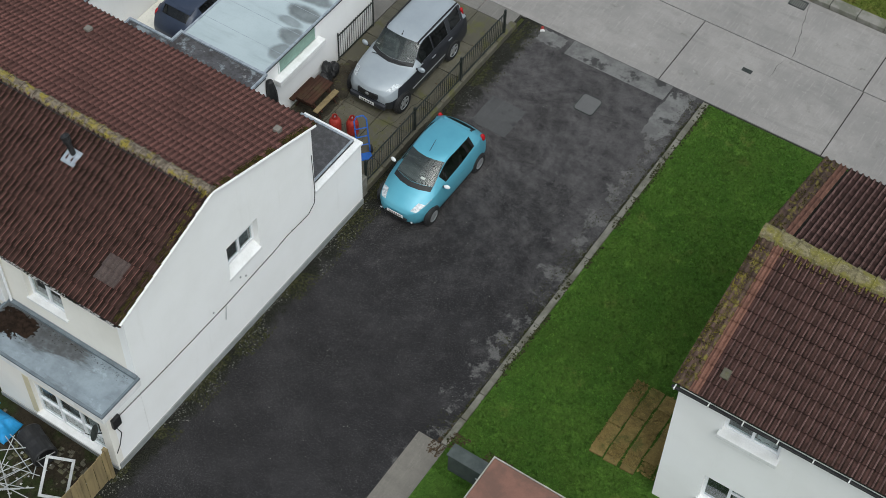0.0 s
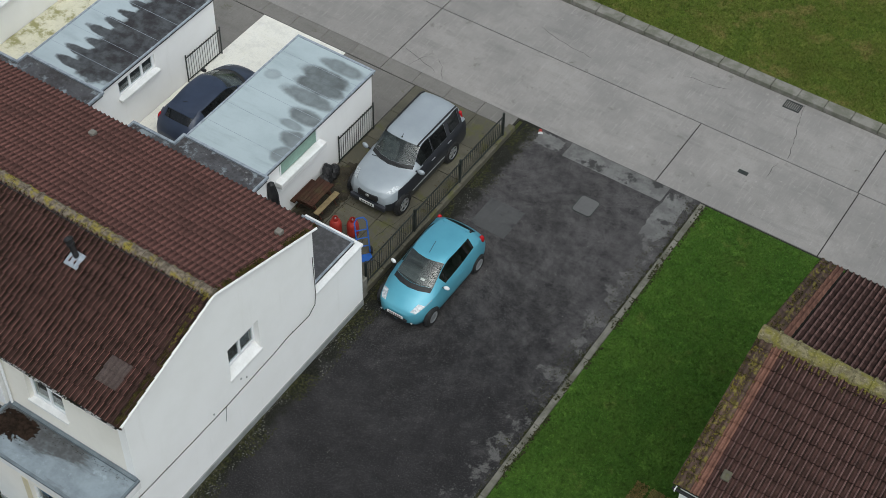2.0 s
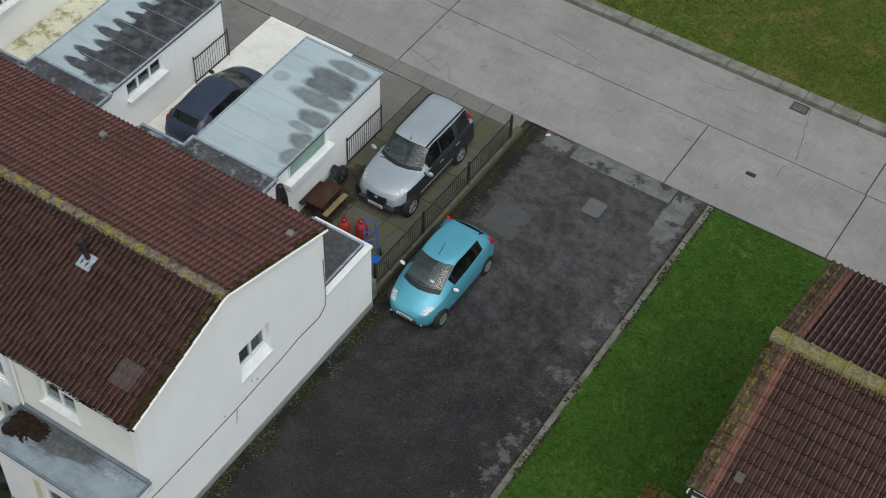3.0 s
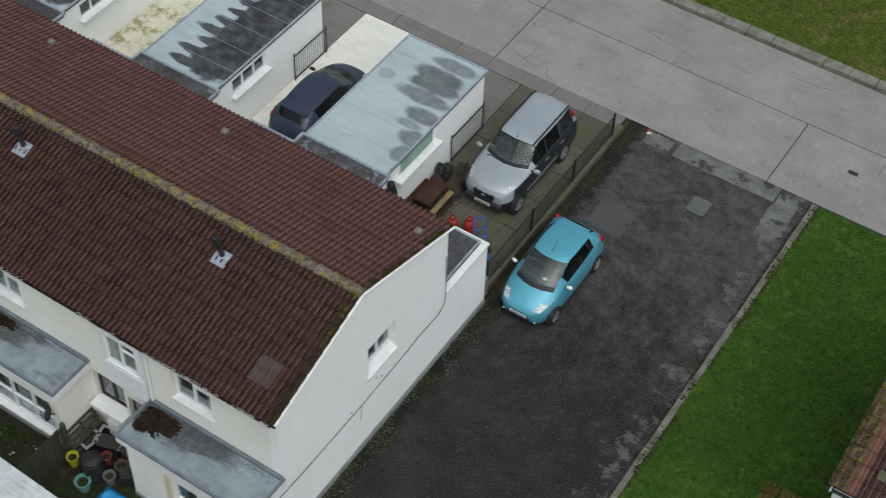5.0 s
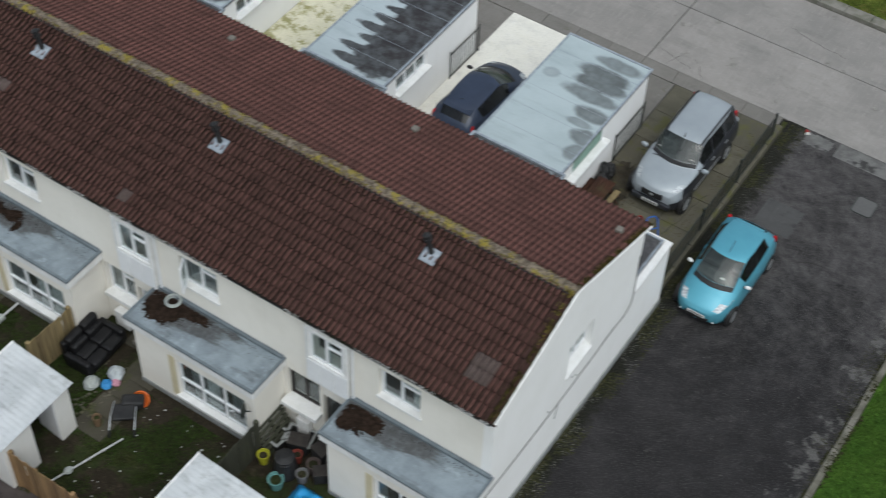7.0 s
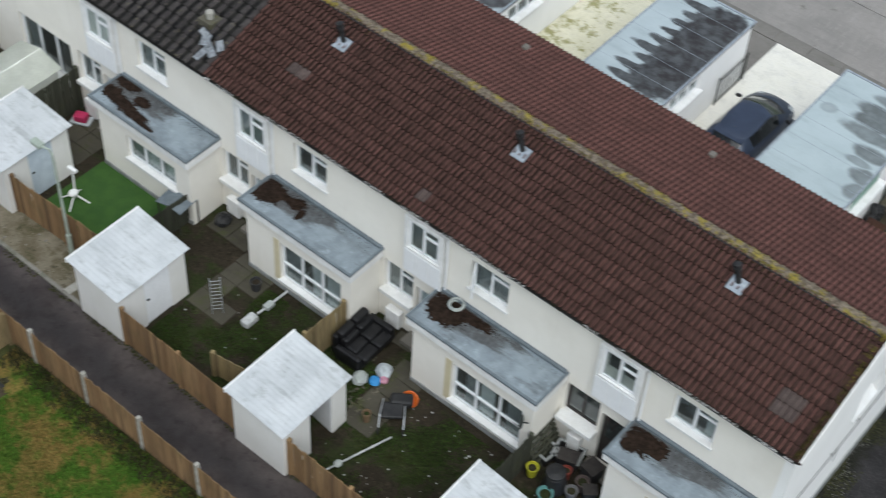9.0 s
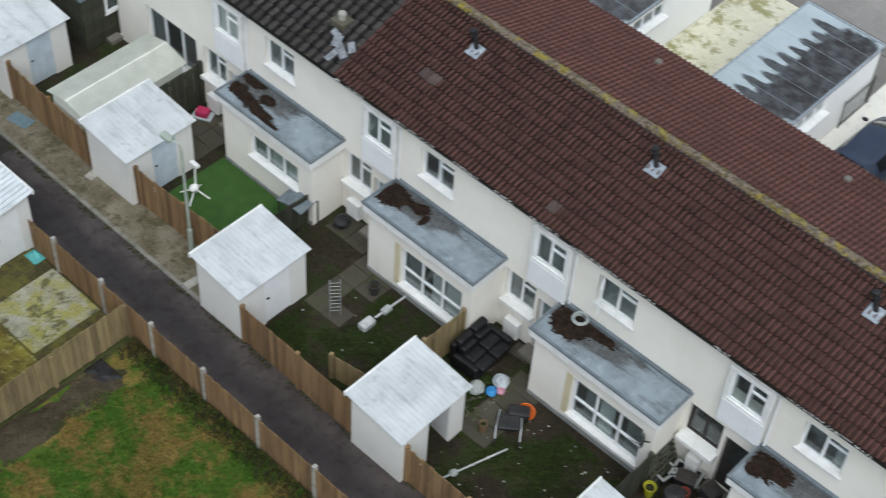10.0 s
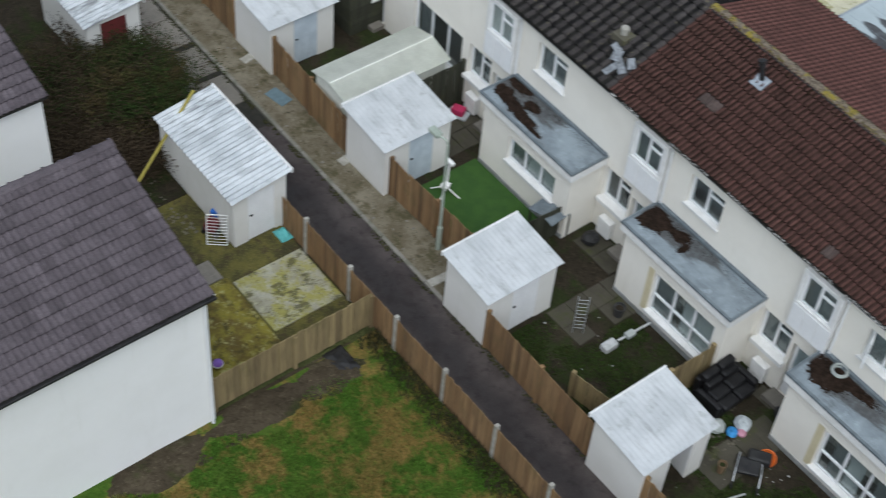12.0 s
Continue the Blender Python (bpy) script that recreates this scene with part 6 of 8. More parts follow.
# small turquoise three-door hatchback
ka_rows = [
    (0.00, 0.36, 0.30, 0.40, 0.36, 0.42, 0.46, 0.37, 0.55, 0.26, 0.58, 0.01),
    (0.08, 0.56, 0.23, 0.60, 0.34, 0.62, 0.50, 0.55, 0.65, 0.38, 0.68, 0.02),
    (0.25, 0.68, 0.20, 0.72, 0.34, 0.73, 0.54, 0.66, 0.74, 0.46, 0.78, 0.04),
    (0.42, 0.74, 0.19, 0.78, 0.34, 0.78, 0.57, 0.72, 0.80, 0.53, 0.86, 0.05),
    (0.62, 0.775, 0.19, 0.815, 0.34, 0.815, 0.60, 0.755, 0.86, 0.60, 0.935, 0.055),
    (1.47, 0.79, 0.19, 0.83, 0.34, 0.83, 0.60, 0.775, 0.93, 0.535, 1.37, 0.06),
    (2.10, 0.79, 0.19, 0.83, 0.34, 0.83, 0.60, 0.775, 0.97, 0.55, 1.41, 0.055),
    (2.65, 0.79, 0.20, 0.83, 0.34, 0.83, 0.62, 0.77, 1.02, 0.535, 1.375, 0.05),
    (3.02, 0.785, 0.22, 0.825, 0.36, 0.825, 0.64, 0.755, 1.06, 0.505, 1.31, 0.04),
    (3.36, 0.76, 0.25, 0.80, 0.40, 0.80, 0.66, 0.72, 0.99, 0.48, 1.07, 0.03),
    (3.55, 0.70, 0.30, 0.73, 0.42, 0.73, 0.62, 0.66, 0.82, 0.48, 0.86, 0.02),
    (3.62, 0.58, 0.34, 0.62, 0.44, 0.62, 0.56, 0.58, 0.66, 0.44, 0.68, 0.01),
]
ka = car("hatchback", pose(1.16, -0.10, 0), "small turquoise hatchback parked on dark tarmac", ka_rows, M["paint_turquoise"],
         [("windscreen", 0.76, 1.47), ("cowl_panel", 0.62, 0.76), ("rear_window", 3.02, 3.36), ("side_window", 1.04, 2.86)], (0.62, 2.95, 0.285, 0.832, 0.17), spokes=9, lamps=(0.07, 0.50))
for sx in (-1, 1):
    part("tail_light", blob(0.07, 0.09, 0.18), M["lamp_red"], ka, "red tail lamp", True, pose(sx * 0.71, 3.28, 0.98, 20, 0, 0))
    part("wing_mirror", blob(0.095, 0.05, 0.065), M["white_paint"], ka, "pale wing mirror", True, pose(sx * 0.89, 1.20, 0.98, 0, 0, sx * 12))
    part("mirror_arm", box(-0.06, -0.02, -0.015, 0.06, 0.02, 0.015, 0.005), M["black_plastic"], ka, at=pose(sx * 0.80, 1.20, 0.93))
    part("door_handle", box(-0.01, -0.08, -0.012, 0.012, 0.08, 0.012, 0.005), M["paint_turquoise"], ka, at=pose(sx * 0.828, 2.05, 0.80))
    part("fog_lamp", blob(0.035, 0.02, 0.035), M["lamp_clear"], ka, "", True, pose(sx * 0.50, 0.05, 0.33))
part("grille", box(-0.36, -0.012, 0.30, 0.36, 0.05, 0.40, 0.02), M["black_plastic"], ka)
pl = part("number_plate", box(-0.26, -0.028, 0.43, 0.26, -0.014, 0.53, 0.003), M["plate"], ka)
part("plate_bar", boxes([(-0.20 + 0.06 * q, -0.031, 0.45, -0.165 + 0.06 * q, -0.0285, 0.51) for q in range(7)]), M["black_plastic"], pl)
part("badge", blob(0.06, 0.012, 0.028), M["alloy"], ka, "", True, pose(0, 0.05, 0.615))
part("rear_spoiler", box(-0.43, -0.06, -0.012, 0.43, 0.06, 0.012, 0.01), M["paint_turquoise"], ka, at=pose(0, 3.02, 1.342, -16, 0, 0))
part("antenna", wire([(0, 1.62, 1.44), (0.0, 1.98, 1.64)], 0.008), M["black_plastic"], ka)
part("wiper", wire([(-0.5, 0.92, 1.03), (0.12, 0.82, 1.06)], 0.010), M["black_plastic"], ka)
part("wiper", wire([(0.05, 0.80, 1.05), (0.5, 0.93, 1.04)], 0.010), M["black_plastic"], ka)
part("scuttle_paper", box(-0.06, -0.04, 0, 0.06, 0.04, 0.004), M["paper"], ka, at=pose(0.15, 1.15, 0.875))

# silver off-roader, a dark reflection painted on its flanks
xt_rows = [
    (0.30, 0.52, 0.34, 0.57, 0.42, 0.58, 0.56, 0.52, 0.74, 0.40, 0.78, 0.01),
    (0.38, 0.68, 0.28, 0.73, 0.40, 0.74, 0.62, 0.68, 0.86, 0.50, 0.90, 0.02),
    (0.66, 0.80, 0.25, 0.85, 0.40, 0.85, 0.70, 0.79, 0.95, 0.60, 1.00, 0.03),
    (1.22, 0.84, 0.24, 0.88, 0.40, 0.88, 0.72, 0.84, 1.00, 0.70, 1.07, 0.035),
    (1.34, 0.84, 0.24, 0.88, 0.40, 0.88, 0.72, 0.84, 1.02, 0.72, 1.09, 0.04),
    (2.02, 0.84, 0.24, 0.88, 0.40, 0.88, 0.72, 0.84, 1.05, 0.63, 1.57, 0.05),
    (2.80, 0.84, 0.24, 0.88, 0.40, 0.88, 0.72, 0.84, 1.07, 0.645, 1.61, 0.05),
    (3.60, 0.84, 0.25, 0.88, 0.40, 0.88, 0.72, 0.84, 1.09, 0.64, 1.60, 0.05),
    (4.18, 0.83, 0.27, 0.87, 0.42, 0.87, 0.74, 0.82, 1.10, 0.61, 1.56, 0.045),
    (4.40, 0.81, 0.30, 0.85, 0.44, 0.85, 0.74, 0.79, 1.02, 0.60, 1.10, 0.03),
    (4.48, 0.76, 0.34, 0.79, 0.46, 0.79, 0.66, 0.72, 0.86, 0.58, 0.90, 0.02),
    (4.51, 0.66, 0.38, 0.70, 0.48, 0.70, 0.60, 0.66, 0.70, 0.54, 0.72, 0.01),
]
xt = car("off_road_car", pose(-1.93, 2.64, 0), "silver off-roader with dark reflection painted on its flanks, parked on mossy slabs", xt_rows, M["paint_silver"],
         [("windscreen", 1.44, 2.02), ("cowl_panel", 1.34, 1.44), ("rear_window", 4.18, 4.40), ("side_window", 1.62, 2.52), ("side_window", 2.60, 3.36), ("side_window", 3.44, 4.10)], (0.88, 3.485, 0.345, 0.885, 0.21), M["paint_dark"], lamps=(0.38, 0.90))
for sx in (-1, 1):
    part("tail_light", box(-0.04, -0.05, -0.22, 0.04, 0.05, 0.22, 0.03), M["lamp_red"], xt, "red tail lamp", True, pose(sx * 0.70, 4.20, 1.22, 14, 0, 0))
    part("wing_mirror", blob(0.12, 0.06, 0.09), M["paint_silver"], xt, "", True, pose(sx * 1.0, 1.62, 1.12, 0, 0, sx * 10))
    part("mirror_arm", box(-0.07, -0.02, -0.02, 0.07, 0.02, 0.02, 0.006), M["black_plastic"], xt, at=pose(sx * 0.88, 1.62, 1.07))
    part("roof_rail", wire([(sx * 0.57, 2.05, 1.61), (sx * 0.585, 2.2, 1.66), (sx * 0.595, 3.9, 1.67), (sx * 0.57, 4.1, 1.615)], 0.03), M["black_plastic"], xt, "dark roof rail")
    for y in (2.45, 3.32):
        part("door_handle", box(-0.01, -0.09, -0.014, 0.016, 0.09, 0.014, 0.006), M["alloy"], xt, at=pose(sx * 0.882, y, 0.93))
    part("side_moulding", box(-0.006, 1.35, 0.50, 0.012, 3.05, 0.54, 0.004), M["alloy"], xt, at=pose(sx * 0.884, 0, 0))
part("grille", box(-0.34, 0.285, 0.60, 0.34, 0.40, 0.80, 0.025), M["black_plastic"], xt)
part("front_bumper", box(-0.62, 0.26, 0.32, 0.62, 0.42, 0.50, 0.05), M["paint_dark"], xt)
pl = part("number_plate", box(-0.26, 0.244, 0.38, 0.26, 0.258, 0.49, 0.003), M["plate"], xt)
part("plate_bar", boxes([(-0.20 + 0.06 * q, 0.241, 0.40, -0.165 + 0.06 * q, 0.2435, 0.47) for q in range(7)]), M["black_plastic"], pl)
part("badge", blob(0.07, 0.015, 0.05), M["alloy"], xt, "", True, pose(0, 0.28, 0.72))
part("antenna", wire([(0, 2.1, 1.63), (0.0, 2.16, 1.72)], 0.010), M["black_plastic"], xt)
part("antenna_base", blob(0.03, 0.04, 0.02), M["black_plastic"], xt, "", True, pose(0, 2.1, 1.63))
part("wiper", wire([(-0.6, 1.40, 1.13), (0.1, 1.48, 1.20)], 0.012), M["black_plastic"], xt)
part("wiper", wire([(0.0, 1.40, 1.16), (0.6, 1.48, 1.18)], 0.012), M["black_plastic"], xt)
for px, pz in ((0.52, 1.28), (-0.55, 1.3)):
    part("tax_disc", box(-0.05, 0, -0.05, 0.05, 0.004, 0.05), M["paper"], xt, at=pose(px, 1.66, pz, 35, 0, 0))

# dark blue hatchback in the next drive, nose to the road
nv_rows = [(r[0] * 1.05, *[v * (1.0 if q % 2 else 0.985) for q, v in enumerate(r[1:])]) for r in ka_rows]
nv = car("hatchback", pose(-8.20, 5.36, 0, 0, 0, 180), "dark navy hatchback parked on a pale drive", nv_rows, M["paint_navy"],
         [("windscreen", 0.80, 1.54), ("cowl_panel", 0.65, 0.80), ("rear_window", 3.17, 3.53), ("side_window", 1.10, 3.0)], (0.66, 3.12, 0.285, 0.825, 0.17), spokes=7, lamps=(0.07, 0.52))
for sx in (-1, 1):
    part("tail_light", blob(0.06, 0.09, 0.17), M["lamp_red"], nv, "red tail lamp", True, pose(sx * 0.69, 3.46, 0.92, 20, 0, 0))
    part("wing_mirror", blob(0.11, 0.055, 0.07), M["black_plastic"], nv, "", True, pose(sx * 0.89, 1.15, 0.97, 0, 0, sx * 12))
part("antenna", wire([(0, 2.9, 1.46), (0.0, 3.1, 1.60)], 0.006), M["black_plastic"], nv)
part("roof_spoiler", box(-0.50, -0.12, -0.02, 0.50, 0.12, 0.02, 0.012), M["paint_navy"], nv, at=pose(0, 3.18, 1.315, -12, 0, 0))

# ---- clutter on the road side ----
def gas_bottle(x, y, h=0.58):
    g2 = thing("gas_bottle", pose(x, y, 0.012), "red gas cylinder standing on the mossy drive", "gas bottle", "gas bottles")
    part("cylinder", spun([(0.15, 0), (0.175, 0.03), (0.18, 0.1), (0.18, h * 0.72), (0.14, h * 0.9), (0.05, h)], 16), M["bottle_red"], g2, smooth=True)
    part("collar", spun([(0.085, h * 0.92), (0.085, h * 1.14), (0.075, h * 1.14), (0.075, h * 0.93)], 12), M["bottle_red"], g2)
    part("valve", spun([(0.025, h * 0.98), (0.025, h * 1.1), (0.015, h * 1.12)], 8), M["steel"], g2)


M["bottle_red"] = plain("red_cylinder_paint", (0.36, 0.035, 0.025), (0.27, 0.03, 0.022), 7.0, 0.5)
M["blue_paint"] = plain("blue_paint", (0.03, 0.12, 0.42), (0.025, 0.09, 0.34), 6.0, 0.45)
gas_bottle(-2.20, 1.72)
gas_bottle(-1.76, 1.96)
tr = thing("sack_truck", pose(-1.02, 1.48, 0.01, 0, 0, 50), "blue metal sack truck leaning by the lobby", "trolley")
part("frame", wire([(-0.18, 0.0, 0.08), (-0.18, 0.35, 1.05), (-0.1, 0.40, 1.16), (0.1, 0.40, 1.16), (0.18, 0.35, 1.05), (0.18, 0.0, 0.08)], 0.022), M["blue_paint"], tr)
for z in (0.3, 0.55, 0.8):
    part("cross_bar", wire([(-0.18, z * 0.36 - 0.03, z), (0.18, z * 0.36 - 0.03, z)], 0.018), M["blue_paint"], tr)
part("toe_plate", box(-0.2, -0.25, 0.0, 0.2, 0.02, 0.015), M["blue_paint"], tr)
for sx in (-1, 1):
    part("wheel", tube((sx * 0.20, 0.06, 0.11), (sx * 0.26, 0.06, 0.11), 0.11, 14), M["rubber"], tr)
bn = thing("picnic_table", pose(-3.30, 2.25, 0.01, 0, 0, 90) @ Matrix.Scale(0.86, 4), "old reddish wooden picnic table by the garage wall", "table")
for q in range(5):
    part("table_board", box(-0.62, -0.32 + q * 0.13, 0.68, 0.62, -0.20 + q * 0.13, 0.72, 0.006), M["bench_wood"], bn)
for sy in (-0.55, 0.45):
    part("seat_board", box(-0.62, sy, 0.40, 0.62, sy + 0.2, 0.44, 0.006), M["bench_wood" if sy > 0 else "fence_pale"], bn)
for sx in (-0.45, 0.41):
    part("leg", boxes([(sx, -0.6, 0.34, sx + 0.06, 0.65, 0.40)]), M["bench_wood"], bn)
    for s2 in (-1, 1):
        part("leg", wire([(sx + 0.03, s2 * 0.52, 0.0), (sx + 0.03, s2 * 0.2, 0.68)], 0.035, 4), M["bench_wood"], bn)
rl = thing("rolled_tarpaulin", pose(-3.62, 0.9, 0.01, 3, -3, 0), "black rolled tarpaulin standing against the garage", "tarpaulin")
part("roll", spun([(0.13, 0), (0.16, 0.3), (0.14, 0.9), (0.16, 1.5), (0.10, 1.95), (0.04, 2.0)], 11), M["black_plastic"], rl)
wb = thing("rubbish_bag", pose(-3.58, 3.05, 0.01, 0, 0, 8), "black bin bags heaped beside the garage wall", "rubbish bag", "rubbish bags")
rwb = random.Random(17)
for q, (x, y, z, a2, b2, c2) in enumerate(((0, 0, 0.22, 0.20, 0.34, 0.24), (0.05, 0.5, 0.20, 0.18, 0.26, 0.22), (-0.02, 0.22, 0.46, 0.14, 0.24, 0.16))):
    bm = blob(a2, b2, c2, 14)
    for v in bm.verts:
        v.co *= 1 + rwb.uniform(-0.14, 0.14)
    part("bag", bm, M["black_plastic"], wb, at=pose(x, y, z, 8 * q, 5 * q, 20 * q))
cup = thing("paper_cup", pose(0.50, 8.80, 0.01, 88, 0, 30), "crushed red paper cup on the tarmac edge", "cup")
part("cup_body", spun([(0.05, 0), (0.075, 0.17), (0.07, 0.17), (0.045, 0.01)], 10), M["bottle_red"], cup)
part("cup_rim", spun([(0.077, 0.16), (0.08, 0.18), (0.07, 0.18)], 10), M["paper"], cup)

# ---- beside the lawn ----
M["dry_turf"] = grass_mat("dry_turf", (0.22, 0.160, 0.060), (0.165, 0.125, 0.048), (0.075, 0.095, 0.026), 0.50)
turves = thing("cut_turves", pose(10.0, -2.1, 0.05, 0, 0, 0), "rows of brown dry cut turves laid on the lawn", "turf")
rt = random.Random(5)
for a in range(4):
    for b in range(5):
        if (a, b) in ((0, 4), (3, 4), (3, 0)):
            continue
        part("turf_sod", box(-0.185, -0.252, 0, 0.185, 0.252, 0.045 + rt.uniform(0, 0.015), 0.02), M["dry_turf"], turves,
             at=pose(-0.62 + a * 0.43 + rt.uniform(-0.02, 0.02), -1.0 + b * 0.50 + rt.uniform(-0.02, 0.02), 0, 0, 0, rt.uniform(-4, 4)))
eb = thing("service_cabinet", pose(6.62, -5.75, 0.0), "green-grey metal service cabinet beside the apron", "cabinet")
part("body", box(0, 0, 0, 1.05, 0.32, 0.76, 0.012), M["green_box"], eb)
part("lid", box(-0.03, -0.03, 0.762, 1.08, 0.35, 0.80, 0.01), M["green_box"], eb, "paler sloping lid")
part("handle", box(0.80, -0.03, 0.42, 0.92, -0.002, 0.46, 0.006), M["steel"], eb)
ro = thing("brick_store", pose(8.05, -9.0, 0), "low store with a flat red-brown roof", "shed")
part("wall", boxes([(0, 0, -0.05, 2.4, 3.0, 2.06)]), M["plinth"], ro)
part("roof", box(-0.08, -0.1, 2.06, 2.5, 3.1, 2.16, 0.02), M["red_roof"], ro, "weathered red-brown roof")
part("roof_edge", boxes([(-0.11, -0.1, 2.10, -0.081, 3.13, 2.18), (-0.081, 3.101, 2.10, 2.5, 3.13, 2.18)]), M["concrete_post"], ro)

# ---- garden clutter ----
M["leather"] = plain("black_leather", (0.009, 0.009, 0.010), (0.015, 0.015, 0.016), 5.0, 0.40)
sofa = thing("sofa", pose(-11.62, -10.28, 0.0, 0, 0, 92) @ Matrix.Diagonal((0.80, 0.78, 1.0, 1.0)), "black leather two-seat sofa dumped in the garden", "sofa")
part("base", box(-0.86, -0.62, 0.04, 0.86, 0.62, 0.30, 0.05), M["leather"], sofa)
for sx in (-1, 1):
    part("arm", box(sx * 0.86 - 0.12, -0.62, 0.04, sx * 0.86 + 0.12, 0.45, 0.52, 0.09), M["leather"], sofa)
    part("foot_cushion", box(sx * 0.37 - 0.35, -0.72, 0.22, sx * 0.37 + 0.35, -0.28, 0.44, 0.09), M["leather"], sofa)
    part("seat_cushion", box(sx * 0.37 - 0.35, -0.30, 0.28, sx * 0.37 + 0.35, 0.18, 0.50, 0.09), M["leather"], sofa)
    part("back_cushion", box(sx * 0.37 - 0.35, 0.10, 0.38, sx * 0.37 + 0.35, 0.42, 0.70, 0.10), M["leather"], sofa)
    part("head_cushion", box(sx * 0.37 - 0.34, 0.30, 0.62, sx * 0.37 + 0.34, 0.62, 0.88, 0.10), M["leather"], sofa)
part("back", box(-0.82, 0.48, 0.04, 0.82, 0.70, 0.74, 0.06), M["leather"], sofa)


def colour(name, a, rough=0.6):
    M[name] = plain(name, a, tuple(v * 0.8 for v in a), 7.0, rough)
    return M[name]


def rubbish_bag(x, y, mat, label, s=0.26, squash=0.7):
    b = thing("rubbish_bag", pose(x, y, s * squash * 0.8, 0, 0, 30 * x), label, "rubbish bag", "rubbish bags")
    bm = blob(s, s * 1.15, s * squash, 12)
    rq = random.Random(int(100 * abs(x)))
    for v in bm.verts:
        v.co += Vector((rq.uniform(-1, 1), rq.uniform(-1, 1), rq.uniform(-1, 1))) * s * 0.10
    part("bag", bm, mat, b)
    part("knot", spun([(0.03, s * squash * 0.85), (0.02, s * squash * 1.05), (0.05, s * squash * 1.25)], 7), mat, b)


rubbish_bag(-10.95, -11.15, colour("bag_grey", (0.38, 0.41, 0.39)), "pale translucent rubbish bag on the mud", 0.21)
rubbish_bag(-10.62, -10.55, colour("bag_white", (0.46, 0.50, 0.52)), "white rubbish bag beside the sofa", 0.22)
rubbish_bag(-10.60, -10.95, colour("bag_blue", (0.05, 0.25, 0.55)), "small bright blue bag on the mud", 0.15)
rubbish_bag(-10.45, -10.75, colour("bag_pink", (0.50, 0.25, 0.32)), "small pink bag beside white rubbish", 0.12)
rubbish_bag(-17.6, -9.6, M["black_plastic"], "black rubbish bag in the passage", 0.24)
rubbish_bag(-10.25, -9.5, M["black_plastic"], "black rubbish bag by the house wall", 0.2)
od = thing("plastic_seat", pose(-9.52, -10.75, 0.10, 55, 0, 20), "bright orange plastic seat lying on its side", "seat")
part("seat_shell", spun([(0.06, 0.0), (0.20, 0.02), (0.24, 0.10), (0.22, 0.11), (0.17, 0.05), (0.05, 0.03)], 16), colour("orange_plastic", (0.72, 0.16, 0.03), 0.4), od)
part("strap", box(-0.03, -0.12, 0.04, 0.03, 0.12, 0.07, 0.01), M["black_plastic"], od)
pc = thing("pushchair", pose(-9.50, -11.50, 0.0, 0, 0, 35), "collapsed black pushchair lying in the garden", "pushchair")
part("seat", box(-0.28, -0.10, 0.14, 0.30, 0.38, 0.24, 0.05), M["black_plastic"], pc, at=pose(0, 0, 0, 8, -6, 0))
part("hood", box(-0.10, 0.25, 0.12, 0.50, 0.62, 0.34, 0.08), M["black_plastic"], pc)
for sx in (-0.32, 0.32):
    part("frame", wire([(sx, -0.55, 0.12), (sx, -0.1, 0.30), (sx * 0.9, 0.45, 0.22)], 0.018), M["steel"], pc)
    for y in (-0.5, 0.35):
        part("wheel", tube((sx - 0.02, y, 0.10), (sx + 0.02, y, 0.10), 0.10, 12), M["rubber"], pc)
lp = thing("washing_pole", pose(-9.45, -13.1, 0.05, 0, 0, 0), "white metal washing-line pole lying on the grass", "pole")
part("pole", wire([(-0.38, -1.2, 0.02), (0.36, 1.1, 0.05)], 0.028), M["dull_white"], lp)
part("pole_joint", blob(0.11, 0.13, 0.07), M["bag_grey"], lp, at=pose(-0.12, -0.4, 0.05))
al = thing("clothes_airer", pose(-15.32, -12.06, 0.0, 0, 0, 50) @ Matrix.Diagonal((0.72, 1.0, 1.15, 1.0)), "folded grey metal clothes airer standing upright", "clothes airer")
for sx in (-0.2, 0.2):
    part("upright", wire([(sx, 0, 0), (sx, 0.05, 1.25)], 0.016), M["steel"], al)
for q in range(9):
    part("rung", wire([(-0.2, 0.01, 0.18 + q * 0.125), (0.2, 0.01, 0.18 + q * 0.125)], 0.010), M["steel"], al)
sg = thing("garden_tool", pose(-14.42, -10.80, 0.06, 0, 0, 0), "white garden hedge tool lying on the ground", "tool")
part("shaft", wire([(0.04, 0.50, 0.1), (-0.04, -0.6, 0.04)], 0.035), M["dull_white"], sg)
part("motor", box(-0.16, -1.15, -0.03, 0.12, -0.70, 0.18, 0.06), M["dull_white"], sg)
part("grip", box(-0.10, -0.35, 0.0, 0.10, -0.05, 0.14, 0.04), M["bag_grey"], sg)
